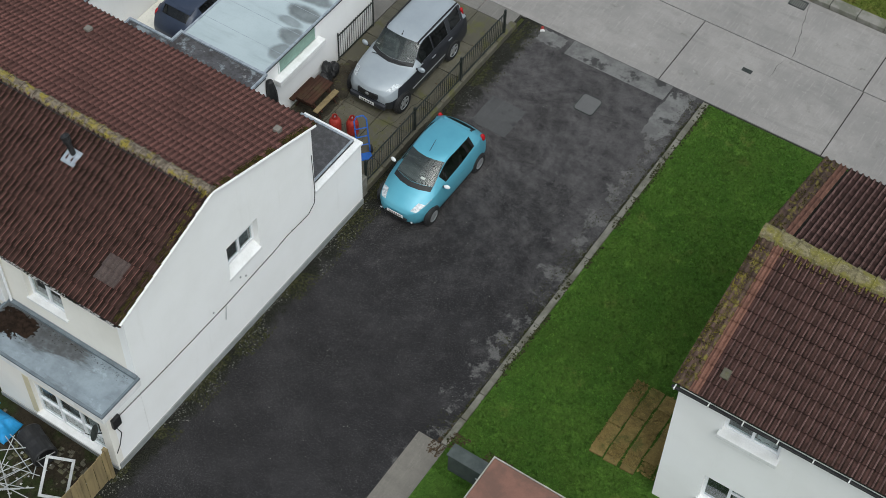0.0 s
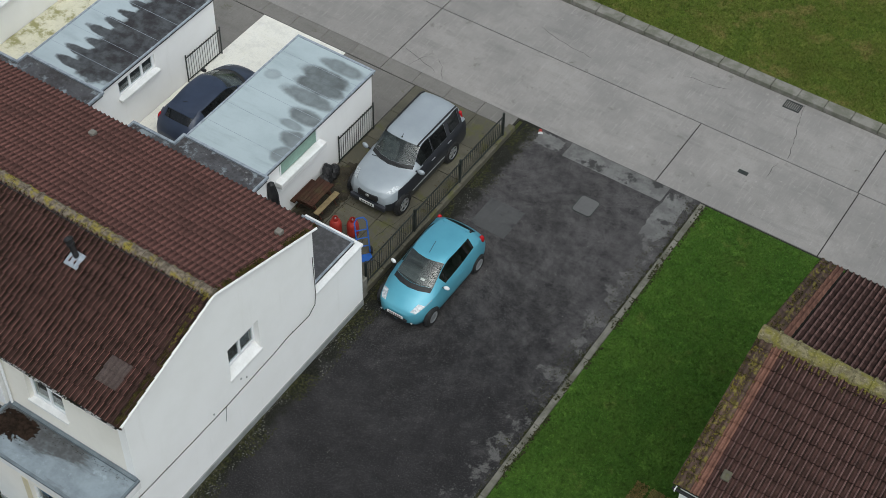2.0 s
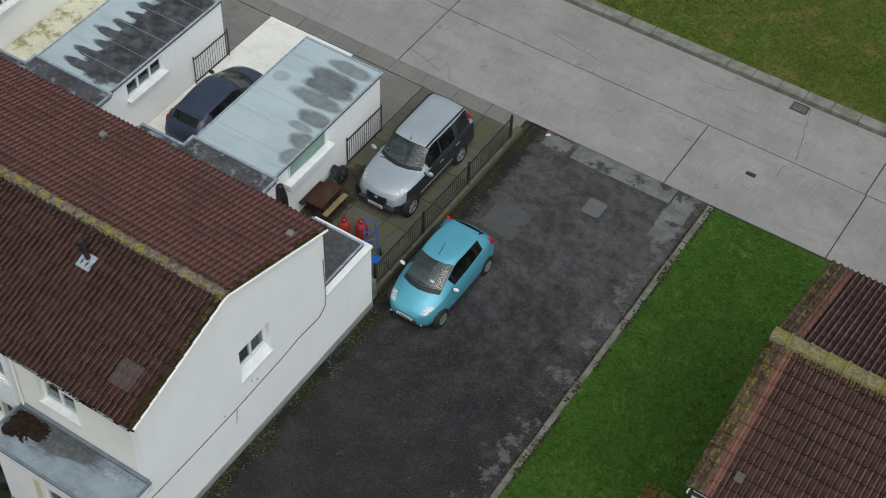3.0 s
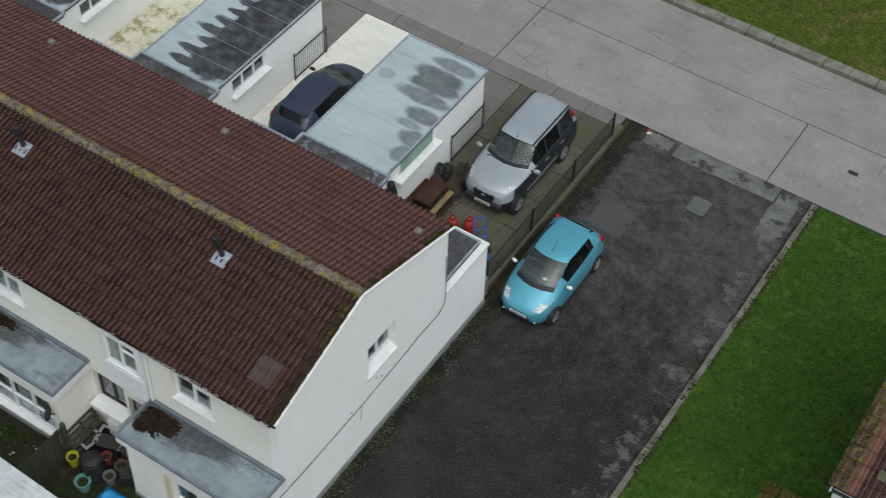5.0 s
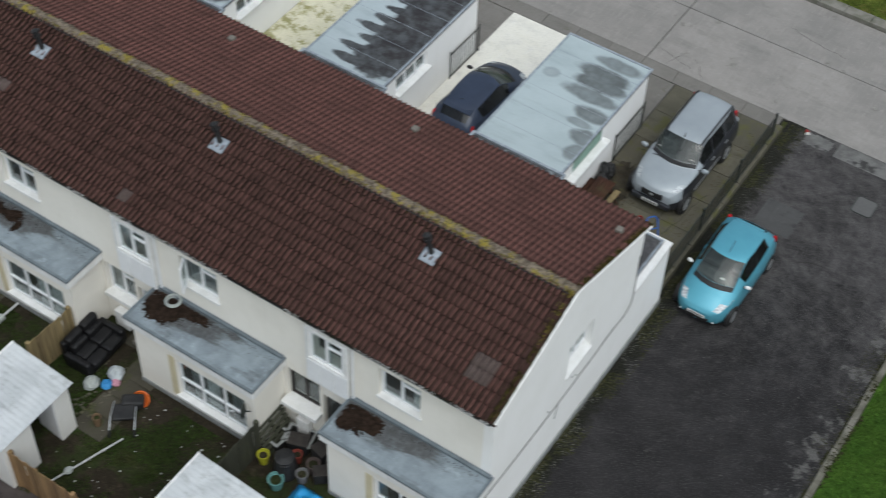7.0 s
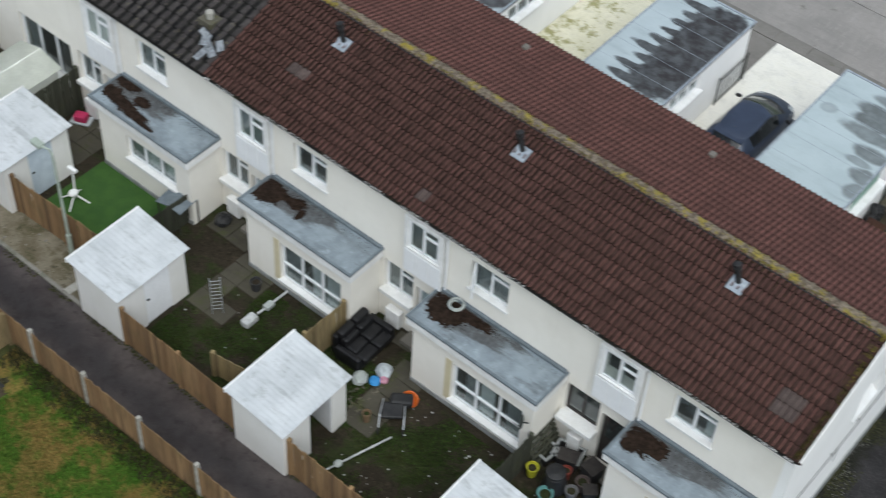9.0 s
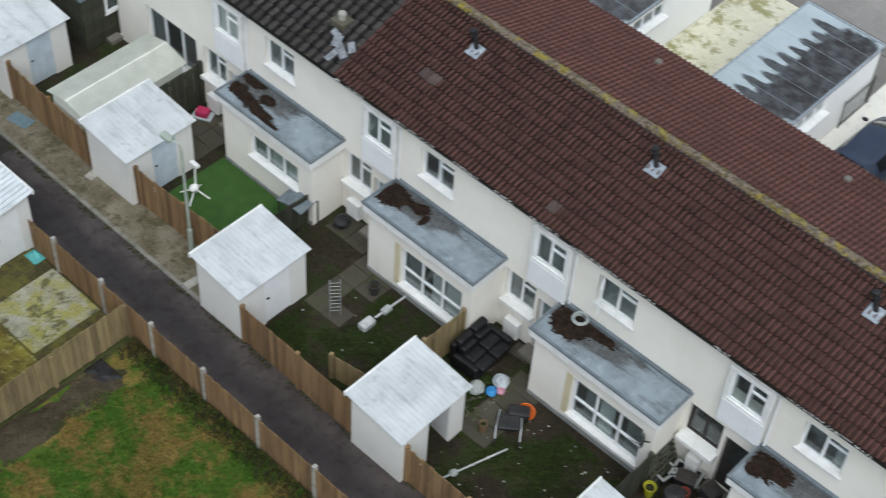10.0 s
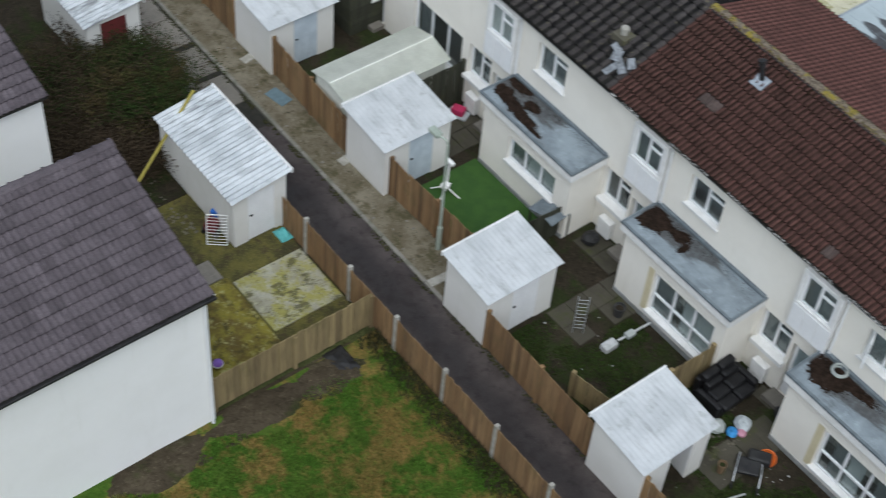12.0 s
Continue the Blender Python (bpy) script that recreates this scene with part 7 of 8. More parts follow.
for (x, y, z, mt, r, lab) in ((-5.75, -10.45, 0.0, (0.55, 0.55, 0.04), 0.20, "yellow plastic bucket in the cluttered yard"), (-5.04, -10.85, 0.0, (0.16, 0.36, 0.34), 0.26, "teal plastic water butt in the cluttered yard"),
                              (-5.05, -9.95, 0.0, (0.30, 0.07, 0.05), 0.17, "red clay flower pot in the yard"), (-4.55, -9.95, 0.0, (0.13, 0.10, 0.09), 0.22, "brown plant pot with dead stems"), (-4.6, -10.35, 0, (0.2, 0.2, 0.2), 0.2, "grey plant pot in the yard"),
                              (-15.15, -10.75, 0.0, (0.06, 0.06, 0.06), 0.20, "black plant pot by the window"), (-9.95, -12.0, 0, (0.25, 0.17, 0.1), 0.14, "small clay pot on the mud")):
    p2 = thing("plant_pot", pose(x, y, z), lab, "pot")
    nm = colour("pot_%d" % int(abs(x * 100)), tuple(v * 0.75 for v in mt))
    part("pot", spun([(r * 0.56, 0), (r * 0.78, 0.32), (r * 0.84, 0.33), (r * 0.84, 0.38), (r * 0.74, 0.38), (r * 0.68, 0.31)], 16), nm, p2)
    part("earth", spun([(r * 0.2, 0.29), (r * 0.67, 0.30), (r * 0.4, 0.33)], 12), M["soil"], p2)
bb = thing("compost_bin", pose(-5.10, -10.38, 0), "black plastic compost bin in the yard", "bin")
part("body", spun([(0.30, 0), (0.34, 0.1), (0.27, 0.62), (0.24, 0.66)], 14), M["black_plastic"], bb)
part("lid", spun([(0.26, 0.66), (0.26, 0.72), (0.10, 0.77)], 14), M["black_plastic"], bb)
for (x, y, a) in ((-5.35, -9.45, 12), (-5.95, -9.75, -8)):
    cr = thing("crate", pose(x, y, 0.0, 0, 0, a), "black plastic crate in the cluttered yard", "crate")
    part("side", boxes([(-0.35, -0.25, 0, 0.35, -0.22, 0.3), (-0.35, 0.22, 0, 0.35, 0.25, 0.3), (-0.35, -0.22, 0, -0.32, 0.22, 0.3), (0.32, -0.22, 0, 0.35, 0.22, 0.3)]), M["black_plastic"], cr)
    part("rim", boxes([(-0.39, -0.29, 0.30, 0.39, -0.22, 0.33), (-0.39, 0.22, 0.30, 0.39, 0.29, 0.33), (-0.39, -0.22, 0.30, -0.32, 0.22, 0.33), (0.32, -0.22, 0.30, 0.39, 0.22, 0.33)]), M["plinth"], cr)
pal = thing("pallet", pose(-5.72, -9.75, 0.0, 0, 0, 90), "dark weathered timber pallet leaning on the fence", "pallet")
for q in range(6):
    part("slat", box(-0.55, -0.02, 0.02 + q * 0.165, 0.55, 0.0, 0.13 + q * 0.165, 0.004), M["fence_dark"], pal, at=pose(0, 0, 0, -24, 0, 0))
for sx in (-0.5, 0.0, 0.45):
    part("bearer", box(sx, 0.001, 0.0, sx + 0.06, 0.09, 0.96, 0.004), M["fence_dark"], pal, at=pose(0, 0, 0, -24, 0, 0))
for x, y, w2, l2, h2, a2 in ((-5.25, -9.62, 0.5, 0.36, 0.42, 20), (-4.55, -9.55, 0.42, 0.42, 0.55, -12), (-4.25, -10.05, 0.34, 0.3, 0.38, 40)):
    tb = thing("storage_tub", pose(x, y, 0, 0, 0, a2), "dark grey plastic storage tub in the cluttered yard", "tub", "tubs")
    part("body", box(-w2 / 2, -l2 / 2, 0, w2 / 2, l2 / 2, h2, 0.03), M["black_plastic"], tb)
    part("lid", box(-w2 / 2 - 0.02, -l2 / 2 - 0.02, h2, w2 / 2 + 0.02, l2 / 2 + 0.02, h2 + 0.04, 0.012), M["dark_frame"], tb)


def tarp(name, x, y, w, l, h, mat, label, seed):
    bm = bmesh.new()
    bmesh.ops.create_grid(bm, x_segments=14, y_segments=14, size=1.0)
    for v in bm.verts:
        u, t = v.co.x, v.co.y
        d = max(abs(u), abs(t))
        z = h * max(0.0, 1 - d ** 2.2) * (0.75 + 0.5 * noise.noise(Vector((u * 1.7 + seed, t * 1.7, 0)))) + 0.05 * noise.noise(Vector((u * 4, t * 4, seed)))
        v.co = Vector((u * w / 2, t * l / 2, max(0.012, z + 0.02)))
    bmesh.ops.solidify(bm, geom=list(bm.faces), thickness=0.008)
    ob = part(name, bm, mat, None, "", True, pose(x, y, 0))
    return tagged(ob, label, "tarpaulin")


tarp("tarpaulin", -4.15, -10.95, 0.9, 1.0, 0.5, colour("tarp_blue", (0.04, 0.30, 0.62), 0.4), "bright blue crumpled tarpaulin in the yard", 3)
tarp("tarpaulin", -3.2, -10.95, 0.8, 0.7, 0.45, M["tarp_blue"], "blue tarpaulin heaped by the extension", 8)
tarp("dark_sheet", -18.1, -17.75, 0.9, 0.6, 0.08, M["black_plastic"], "black plastic sheet on the lawn edge", 5)
tarp("teal_sheet", -22.60, -16.55, 0.5, 0.4, 0.15, colour("teal_plastic", (0.12, 0.42, 0.42)), "teal plastic sheet by the fence", 6)
dr = thing("drum", pose(-1.95, -10.95, 0.33, 90, 0, 72), "black plastic drum lying with its end cut open", "drum")
part("shell", spun([(0.30, -0.45), (0.33, -0.40), (0.31, -0.15), (0.33, 0.0), (0.31, 0.15), (0.33, 0.42), (0.30, 0.45), (0.27, 0.45), (0.26, -0.38)], 20), M["black_plastic"], dr, smooth=False)
part("hatch", box(0.06, -0.34, -0.12, 0.26, -0.30, 0.1, 0.02), M["dark_interior"], dr)
rp = random.Random(9)
heap = thing("scrap_heap", pose(-1.95, -11.7, 0), "heap of white metal tubes and frames", "scrap metal")
for q in range(16):
    a = rp.uniform(0.5, 2.1) if q % 3 else rp.uniform(2.2, 3.6)
    l2 = rp.uniform(0.8, 1.9)
    x, y, z = rp.uniform(-0.4, 0.5), rp.uniform(-0.6, 0.5), rp.uniform(0.08, 0.5)
    part("tube", wire([(x - math.cos(a) * l2 / 2, y - math.sin(a) * l2 / 2, max(0.03, z + rp.uniform(-0.15, 0.1))), (x + math.cos(a) * l2 / 2, y + math.sin(a) * l2 / 2, max(0.03, z + rp.uniform(-0.1, 0.2)))], 0.012), M["dull_white"] if q % 4 else M["steel"], heap)
fr = thing("window_frame_scrap", pose(-0.95, -11.35, 0.30, 28, 12, 30), "old white window frame leaning on rubble", "frame")
part("frame_bar", boxes([(-0.35, -0.5, 0, -0.28, 0.5, 0.05), (0.28, -0.5, 0, 0.35, 0.5, 0.05), (-0.28, -0.5, 0, 0.28, -0.43, 0.05), (-0.28, 0.43, 0, 0.28, 0.5, 0.05)]), M["dull_white"], fr)


def satellite_dish(m, label):
    d = thing("satellite_dish", m, label, "satellite dish", "satellite dishes")
    prof = [(0.02, 0.05), (0.11, 0.037), (0.19, 0.0), (0.20, 0.004), (0.11, 0.046), (0.03, 0.065)]
    part("reflector", spun(prof, 20), M["black_metal"], d, smooth=False)
    part("feed_arm", wire([(0, -0.22, 0.02), (0, -0.05, -0.28)], 0.012), M["black_metal"], d)
    part("feed_horn", tube((0, -0.06, -0.26), (0, -0.02, -0.33), 0.03), M["steel"], d)
    part("bracket", wire([(0, 0, 0.06), (0, 0.02, 0.2)], 0.02), M["black_metal"], d)


satellite_dish(pose(-6.30, -10.42, 1.75, 82, 0, 112), "black satellite dish on the extension's corner")
satellite_dish(pose(-0.28, -10.42, 1.75, 82, 0, 112), "black satellite dish on the end extension")
bx = thing("cable_box", pose(0.0, -9.98, 1.95), "small black cable box on the white wall", "box")
part("case", box(0.004, -0.13, -0.18, 0.10, 0.13, 0.18, 0.02), M["black_plastic"], bx)
part("cable", wire([(0.05, -0.05, -0.18), (0.04, 0.08, -0.6), (0.03, -0.05, -1.0), (0.03, -0.2, -1.2)], 0.012), M["black_plastic"], bx)
cl = thing("hose_coil", pose(-9.36, -9.30, 2.705), "coiled grey hose lying on the felt roof", "hose")
for q, rr in enumerate((0.17, 0.20, 0.185)):
    part("coil", spun([(rr - 0.026, 0.03 + q * 0.045), (rr, 0.056 + q * 0.045), (rr + 0.026, 0.03 + q * 0.045), (rr, 0.004 + q * 0.045), (rr - 0.025, 0.029 + q * 0.045)], 20, False), M["bag_grey"], cl)
turf = tagged(part("turf_mat", box(-21.95, -12.55, 0.0, -18.42, -10.27, 0.035, 0.01), M["turf"]), "dark green artificial turf laid in the garden", "turf", kind="structure")
tp = thing("rotary_line", pose(-21.3, -11.9, 0.035), "white folded rotary washing line on the turf", "washing line")
part("pole", wire([(-0.1, 0.1, 0.0), (-0.15, 0.2, 1.05)], 0.03), M["white_paint"], tp)
for a in range(4):
    part("arm", wire([(-0.05, 0.05, 0.25), (0.45 * math.cos(a * 1.57 + 0.5), 0.45 * math.sin(a * 1.57 + 0.5), 0.03)], 0.022), M["white_paint"], tp)
part("hub", blob(0.13, 0.16, 0.10), M["white_paint"], tp, at=pose(-0.05, 0.02, 0.30))
part("cap", box(-0.16, -0.06, -0.05, 0.16, 0.06, 0.05, 0.02), M["white_paint"], tp, at=pose(-0.15, 0.2, 1.06))
sl = thing("sheet_lean_to", pose(-18.55, -10.4, 0), "grey sheet propped over the corner of the garden", "sheet")
part("sheet", box(-0.48, -0.40, 0, 0.02, 0.45, 0.03, 0.005), M["felt_edge"], sl, at=pose(0, 0, 0.98, 0, -14, 6))
part("sheet", box(-0.02, -0.40, 0, 0.45, 0.45, 0.03, 0.005), M["felt_edge"], sl, at=pose(0, 0, 0.985, 0, 14, 6))
for sx in (-0.45, 0.45):
    for sy in (-0.36, 0.36):
        part("leg", wire([(sx * 0.92, sy, 0), (sx * 0.92, sy, 0.875)], 0.025, 5), M["fence_dark"], sl)
rk = thing("garden_trolley", pose(-23.30, -18.25, 0.0, 0, 0, 52), "white wire rack leaning on the shed", "rack")
part("frame", wire([(-0.28, 0, 0.02), (-0.28, 0.2, 1.0), (0.28, 0.2, 1.0), (0.28, 0, 0.02), (-0.28, 0, 0.02)], 0.016), M["white_paint"], rk)
for q in range(9):
    part("wire_bar", wire([(-0.28, 0.02 + q * 0.02, 0.1 + q * 0.1), (0.28, 0.02 + q * 0.02, 0.1 + q * 0.1)], 0.010), M["white_paint"], rk)
rd = thing("toy_tractor", pose(-23.85, -18.0, 0.0, 0, 0, 30), "red and blue plastic ride-on toy", "toy")
part("body", box(-0.18, -0.3, 0.12, 0.18, 0.3, 0.42, 0.06), colour("toy_red", (0.13, 0.018, 0.02)), rd)
part("seat", box(-0.15, 0.05, 0.42, 0.15, 0.3, 0.62, 0.04), M["blue_paint"], rd)
for sx in (-0.2, 0.2):
    for sy in (-0.22, 0.22):
        part("wheel", tube((sx - 0.03, sy, 0.12), (sx + 0.03, sy, 0.12), 0.12, 12), M["black_plastic"], rd)
bl = thing("toy_ball", pose(-19.75, -20.45, 0.15), "purple plastic toy beside the pale fence", "toy")
part("shell", blob(0.14, 0.14, 0.13), colour("toy_purple", (0.22, 0.12, 0.45)), bl)
part("band", spun([(0.145, -0.02), (0.147, 0.0), (0.145, 0.02)], 14), M["paper"], bl)
pk = thing("toy_scooter", pose(-23.7, -9.55, 0.0, 0, 0, 25), "red plastic toy lying by the extension", "toy")
part("body", box(-0.2, -0.15, 0.08, 0.2, 0.15, 0.3, 0.05), colour("toy_pink", (0.5, 0.04, 0.12)), pk)
part("base", box(-0.32, -0.2, 0.02, 0.32, 0.2, 0.08, 0.02), M["bag_white"], pk)
yp = thing("yellow_pole", pose(-26.1, -18.2, 0), "long yellow wooden pole leaning across the shed roof", "pole")
part("pole", wire([(-0.75, 1.5, 2.20), (0.75, -1.5, 1.0)], 0.05, 6), colour("yellow_wood", (0.34, 0.29, 0.06)), yp)
part("prop", wire([(0.70, -1.4, 0.0), (0.70, -1.4, 1.05)], 0.04, 6), M["fence_dark"], yp)
bs = thing("blue_paint_patch", pose(-27.3, -13.6, 0.014, 0, 0, 10), "faded blue painted slab beside the path", "slab")
part("slab", box(-0.38, -0.22, 0, 0.38, 0.22, 0.02, 0.006), colour("faded_blue", (0.13, 0.19, 0.22), 0.9), bs)
lmp = thing("lamp_post", pose(-19.78, -13.32, 0), "pale green street lamp beside the board fence", "street lamp")
part("pole", spun([(0.075, 0), (0.075, 0.9), (0.045, 0.95), (0.034, 4.05)], 12), M["lamp_green"], lmp)
part("arm", wire([(0, 0, 4.0), (-0.05, -0.02, 4.18), (-0.30, -0.10, 4.22)], 0.028), M["lamp_green"], lmp)
part("lantern", box(-0.62, -0.20, 4.14, -0.24, 0.02, 4.28, 0.05), M["lamp_green"], lmp, "grey street lantern")
ch = thing("chimney_stack", pose(-19.25, -8.0, 5.40), "squat chimney with a white pot and lead flashing", "chimney")
part("chimney_body", box(-0.24, -0.22, -0.1, 0.24, 0.22, 0.26, 0.02), M["slab_mossy"], ch)
part("pot", spun([(0.10, 0.26), (0.105, 0.40), (0.12, 0.41), (0.11, 0.48), (0.04, 0.50)], 12), M["concrete_post"], ch)
lsh = thing("lead_sheet", pose(-18.72, -8.62, 5.375, 20.0, 0, 0), "crumpled lead sheets over the join of two roofs", "flashing")
for q, (x, y, w2, l2, a) in enumerate(((0.10, -0.05, 0.22, 0.62, 62), (-0.18, 0.10, 0.26, 0.36, 24), (0.02, -0.30, 0.20, 0.42, -8), (0.32, 0.16, 0.20, 0.34, 48), (-0.34, 0.24, 0.18, 0.30, 78))):
    part("sheet", box(-w2 / 2, -l2 / 2, 0, w2 / 2, l2 / 2, 0.012, 0.003), M["lead_old"], lsh, at=pose(x, y, 0.016 * q, 3 * q - 5, 4 - 3 * q, a))


# ---- plants ----
def bramble(x, y, rx, ry, h, seed, n_twig, n_leaf, green):
    """A thicket of arching twigs and many small leaves, open at the edge."""
    b = thing("bramble_bush", pose(x, y, 0), "tangled brown and green bramble thicket", "bush")
    rb = random.Random(seed)
    tv, tf, lv, lf = [], [], [], []

    def strip(p, q, r):
        side = (q - p).cross(Vector((rb.uniform(-1, 1), rb.uniform(-1, 1), 0.3))).normalized() * r
        k2 = len(tv)
        tv.extend([tuple(p - side), tuple(p + side), tuple(q + side * 0.7), tuple(q - side * 0.7)])
        tf.append((k2, k2 + 1, k2 + 2, k2 + 3))

    for _ in range(n_twig):
        a, d = rb.uniform(0, 6.28), math.sqrt(rb.random())
        p = Vector((math.cos(a) * d * rx, math.sin(a) * d * ry, 0.0))
        v = Vector((rb.uniform(-0.5, 0.5), rb.uniform(-0.5, 0.5), rb.uniform(0.5, 1.0))) * 0.28
        for s in range(6):
            q = p + v
            v = v + Vector((rb.uniform(-0.1, 0.1), rb.uniform(-0.1, 0.1), -0.075 * (1.6 - h)))
            if q.z < 0.02:
                break
            strip(p, q, 0.009)
            p = q
            if rb.random() < 0.75:
                for _k in range(int(n_leaf)):
                    o = p + Vector((rb.gauss(0, 0.12), rb.gauss(0, 0.12), rb.gauss(0, 0.08)))
                    if o.z < 0.03:
                        continue
                    u = Vector((rb.uniform(-1, 1), rb.uniform(-1, 1), rb.uniform(-0.3, 0.6))).normalized() * rb.uniform(0.020, 0.042)
                    w2 = u.cross(Vector((rb.uniform(-1, 1), rb.uniform(-1, 1), 1))).normalized() * 0.026
                    k2 = len(lv)
                    lv.extend([tuple(o - u), tuple(o + w2), tuple(o + u), tuple(o - w2)])
                    lf.append((k2, k2 + 1, k2 + 2, k2 + 3))
    for nm, vv, ff, mt in (("twig_tangle", tv, tf, M["twig"]), ("foliage", lv, lf, M["leaf"] if green else M["twig"])):
        me = bpy.data.meshes.new(nm)
        me.from_pydata(vv, [], ff)
        tagged(part(nm, me, mt, b), kind="stuff")


bramble(-30.4, -17.7, 1.8, 1.7, 1.35, 1, 1700, 2, False)
bramble(-29.4, -17.3, 1.3, 1.2, 1.38, 2, 1100, 12, True)
bramble(-28.4, -19.3, 1.5, 1.5, 1.25, 3, 1500, 2, False)
bramble(-30.6, -19.8, 1.4, 1.4, 1.1, 4, 800, 5, True)
bramble(-27.3, -18.6, 0.9, 1.1, 1.0, 5, 700, 2, False)


def blades(name, x0, y0, x1, y1, z, count, h, mat, seed, label, keep=None):
    """Short grass blades as one mesh."""
    rg = np.random.RandomState(seed)
    p = np.c_[rg.uniform(x0, x1, count), rg.uniform(y0, y1, count)]
    if keep is not None:
        p = p[keep(p)]
    n = len(p)
    a = rg.uniform(0, 6.283, n)
    hh = h * rg.uniform(0.5, 1.3, n)
    w = 0.012 + 0.012 * rg.rand(n)
    lean = rg.normal(0, 0.5, (n, 2)) * hh[:, None]
    v = np.empty((n, 3, 3))
    v[:, 0] = np.c_[p[:, 0] - np.cos(a) * w, p[:, 1] - np.sin(a) * w, np.full(n, z)]
    v[:, 1] = np.c_[p[:, 0] + np.cos(a) * w, p[:, 1] + np.sin(a) * w, np.full(n, z)]
    v[:, 2] = np.c_[p[:, 0] + lean[:, 0], p[:, 1] + lean[:, 1], z + hh]
    me = bpy.data.meshes.new(name)
    me.from_pydata(v.reshape(-1, 3).tolist(), [], np.arange(3 * n).reshape(-1, 3).tolist())
    return tagged(part(name, me, M[mat]), label, "grass", kind="stuff")


blades("lawn_grass", 6.27, -6.0, 13.0, 8.76, 0.048, 90000, 0.05, "lawn_blade", 1, "short green lawn grass", lambda p: ~((p[:, 0] > 11.0) & (p[:, 1] > -3.6) & (p[:, 1] < 3.9)))
M["turf_blade"] = grass_mat("dry_turf_blade", (0.23, 0.170, 0.062), (0.27, 0.21, 0.08), (0.075, 0.10, 0.026), 0.52, True)
blades("turf_grass", 9.15, -3.2, 10.95, -0.85, 0.075, 16000, 0.05, "turf_blade", 8, "dry brown grass on the cut turves", lambda p: np.abs(((p[:, 0] - 9.38 + 0.215) % 0.43) - 0.215) < 0.175)
blades("rough_grass", -18.4, -27.0, -8.0, -16.5, 0.008, 110000, 0.07, "rough_blade", 2, "rough yellow-green lawn grass",
       lambda p: ~((p[:, 0] < -17.55 + 0.35 * np.sin(p[:, 1] * 2.1)) & (p[:, 1] < -16.9)))
blades("verge_grass", -3.0, 15.06, 13.0, 21.0, 0.138, 60000, 0.06, "verge_blade", 3, "patchy yellow-green verge grass")


blades("fence_weeds", -18.4, -17.15, -0.5, -16.44, 0.008, 9000, 0.22, "weed", 6, "dark dead weeds and grass along the fence", lambda p: np.random.RandomState(3).rand(len(p)) < np.clip((p[:, 1] + 17.25) / 0.8, 0, 1))


def patchy(p):
    rp2 = np.random.RandomState(12).rand(len(p))
    thick = np.array([noise.noise(Vector((x * 0.8, y * 0.8, 0.0))) + 0.5 * noise.noise(Vector((x * 2.7, y * 2.7, 3.0))) for x, y in p])
    slab = (p[:, 1] > -12.35) & (((p[:, 0] > -16.35) & (p[:, 0] < -14.9)) | ((p[:, 0] > -10.6) & (p[:, 0] < -9.5)))
    return (rp2 < np.clip(0.5 + 1.8 * thick, 0, 1)) & ~slab


blades("garden_grass", -16.3, -14.2, -6.3, -10.5, -0.008, 150000, 0.032, "garden_blade", 4, "thin grass on the garden mud", patchy)
tracks = tagged(new("garden_slabs"), "dark mossy concrete slabs trodden into the garden mud", "paving", kind="structure")
rgs = random.Random(88)
for x0, y0, x1, y1 in ((-16.32, -12.30, -14.95, -9.15), (-17.9, -10.0, -16.34, -9.12), (-10.55, -12.40, -9.55, -9.15), (-11.9, -9.6, -10.57, -9.12), (-23.9, -10.9, -22.4, -9.12)):
    nx, ny = max(1, round((x1 - x0) / 0.68)), max(1, round((y1 - y0) / 0.68))
    for a in range(nx):
        for b in range(ny):
            if rgs.random() < 0.12:
                continue
            w2, l2 = (x1 - x0) / nx - 0.02, (y1 - y0) / ny - 0.02
            part("paving_slab", box(-w2 / 2, -l2 / 2, -0.04, w2 / 2, l2 / 2, 0.012, 0.01), M["slab_dark"], tracks, at=pose(x0 + (a + 0.5) * (x1 - x0) / nx, y0 + (b + 0.5) * (y1 - y0) / ny, rgs.uniform(-0.006, 0.006), rgs.uniform(-1, 1), rgs.uniform(-1, 1), rgs.uniform(-2, 2)))
dirt = tagged(new("lawn_dirt"), "bare trodden earth beside the white house", "soil", kind="structure")
for (x, y, rx2, ry2) in ((-18.0, -23.2, 0.55, 1.3), (-17.95, -20.3, 0.5, 1.3), (-17.9, -18.3, 0.5, 0.9)):
    bm = bmesh.new()
    bmesh.ops.create_grid(bm, x_segments=16, y_segments=22, size=1.0)
    for v in bm.verts:
        d = math.hypot(v.co.x, v.co.y) + 0.35 * noise.noise(Vector((v.co.x * 2 + x, v.co.y * 2 + y, 0)))
        v.co = Vector((x + v.co.x * rx2 * 1.25, y + v.co.y * ry2 * 1.25, 0.075 * (1 - d) + 0.012 * noise.noise(Vector((v.co.x * 6, v.co.y * 6, 2)))))
    part("soil_patch", bm, M["dirt_heap"], dirt)


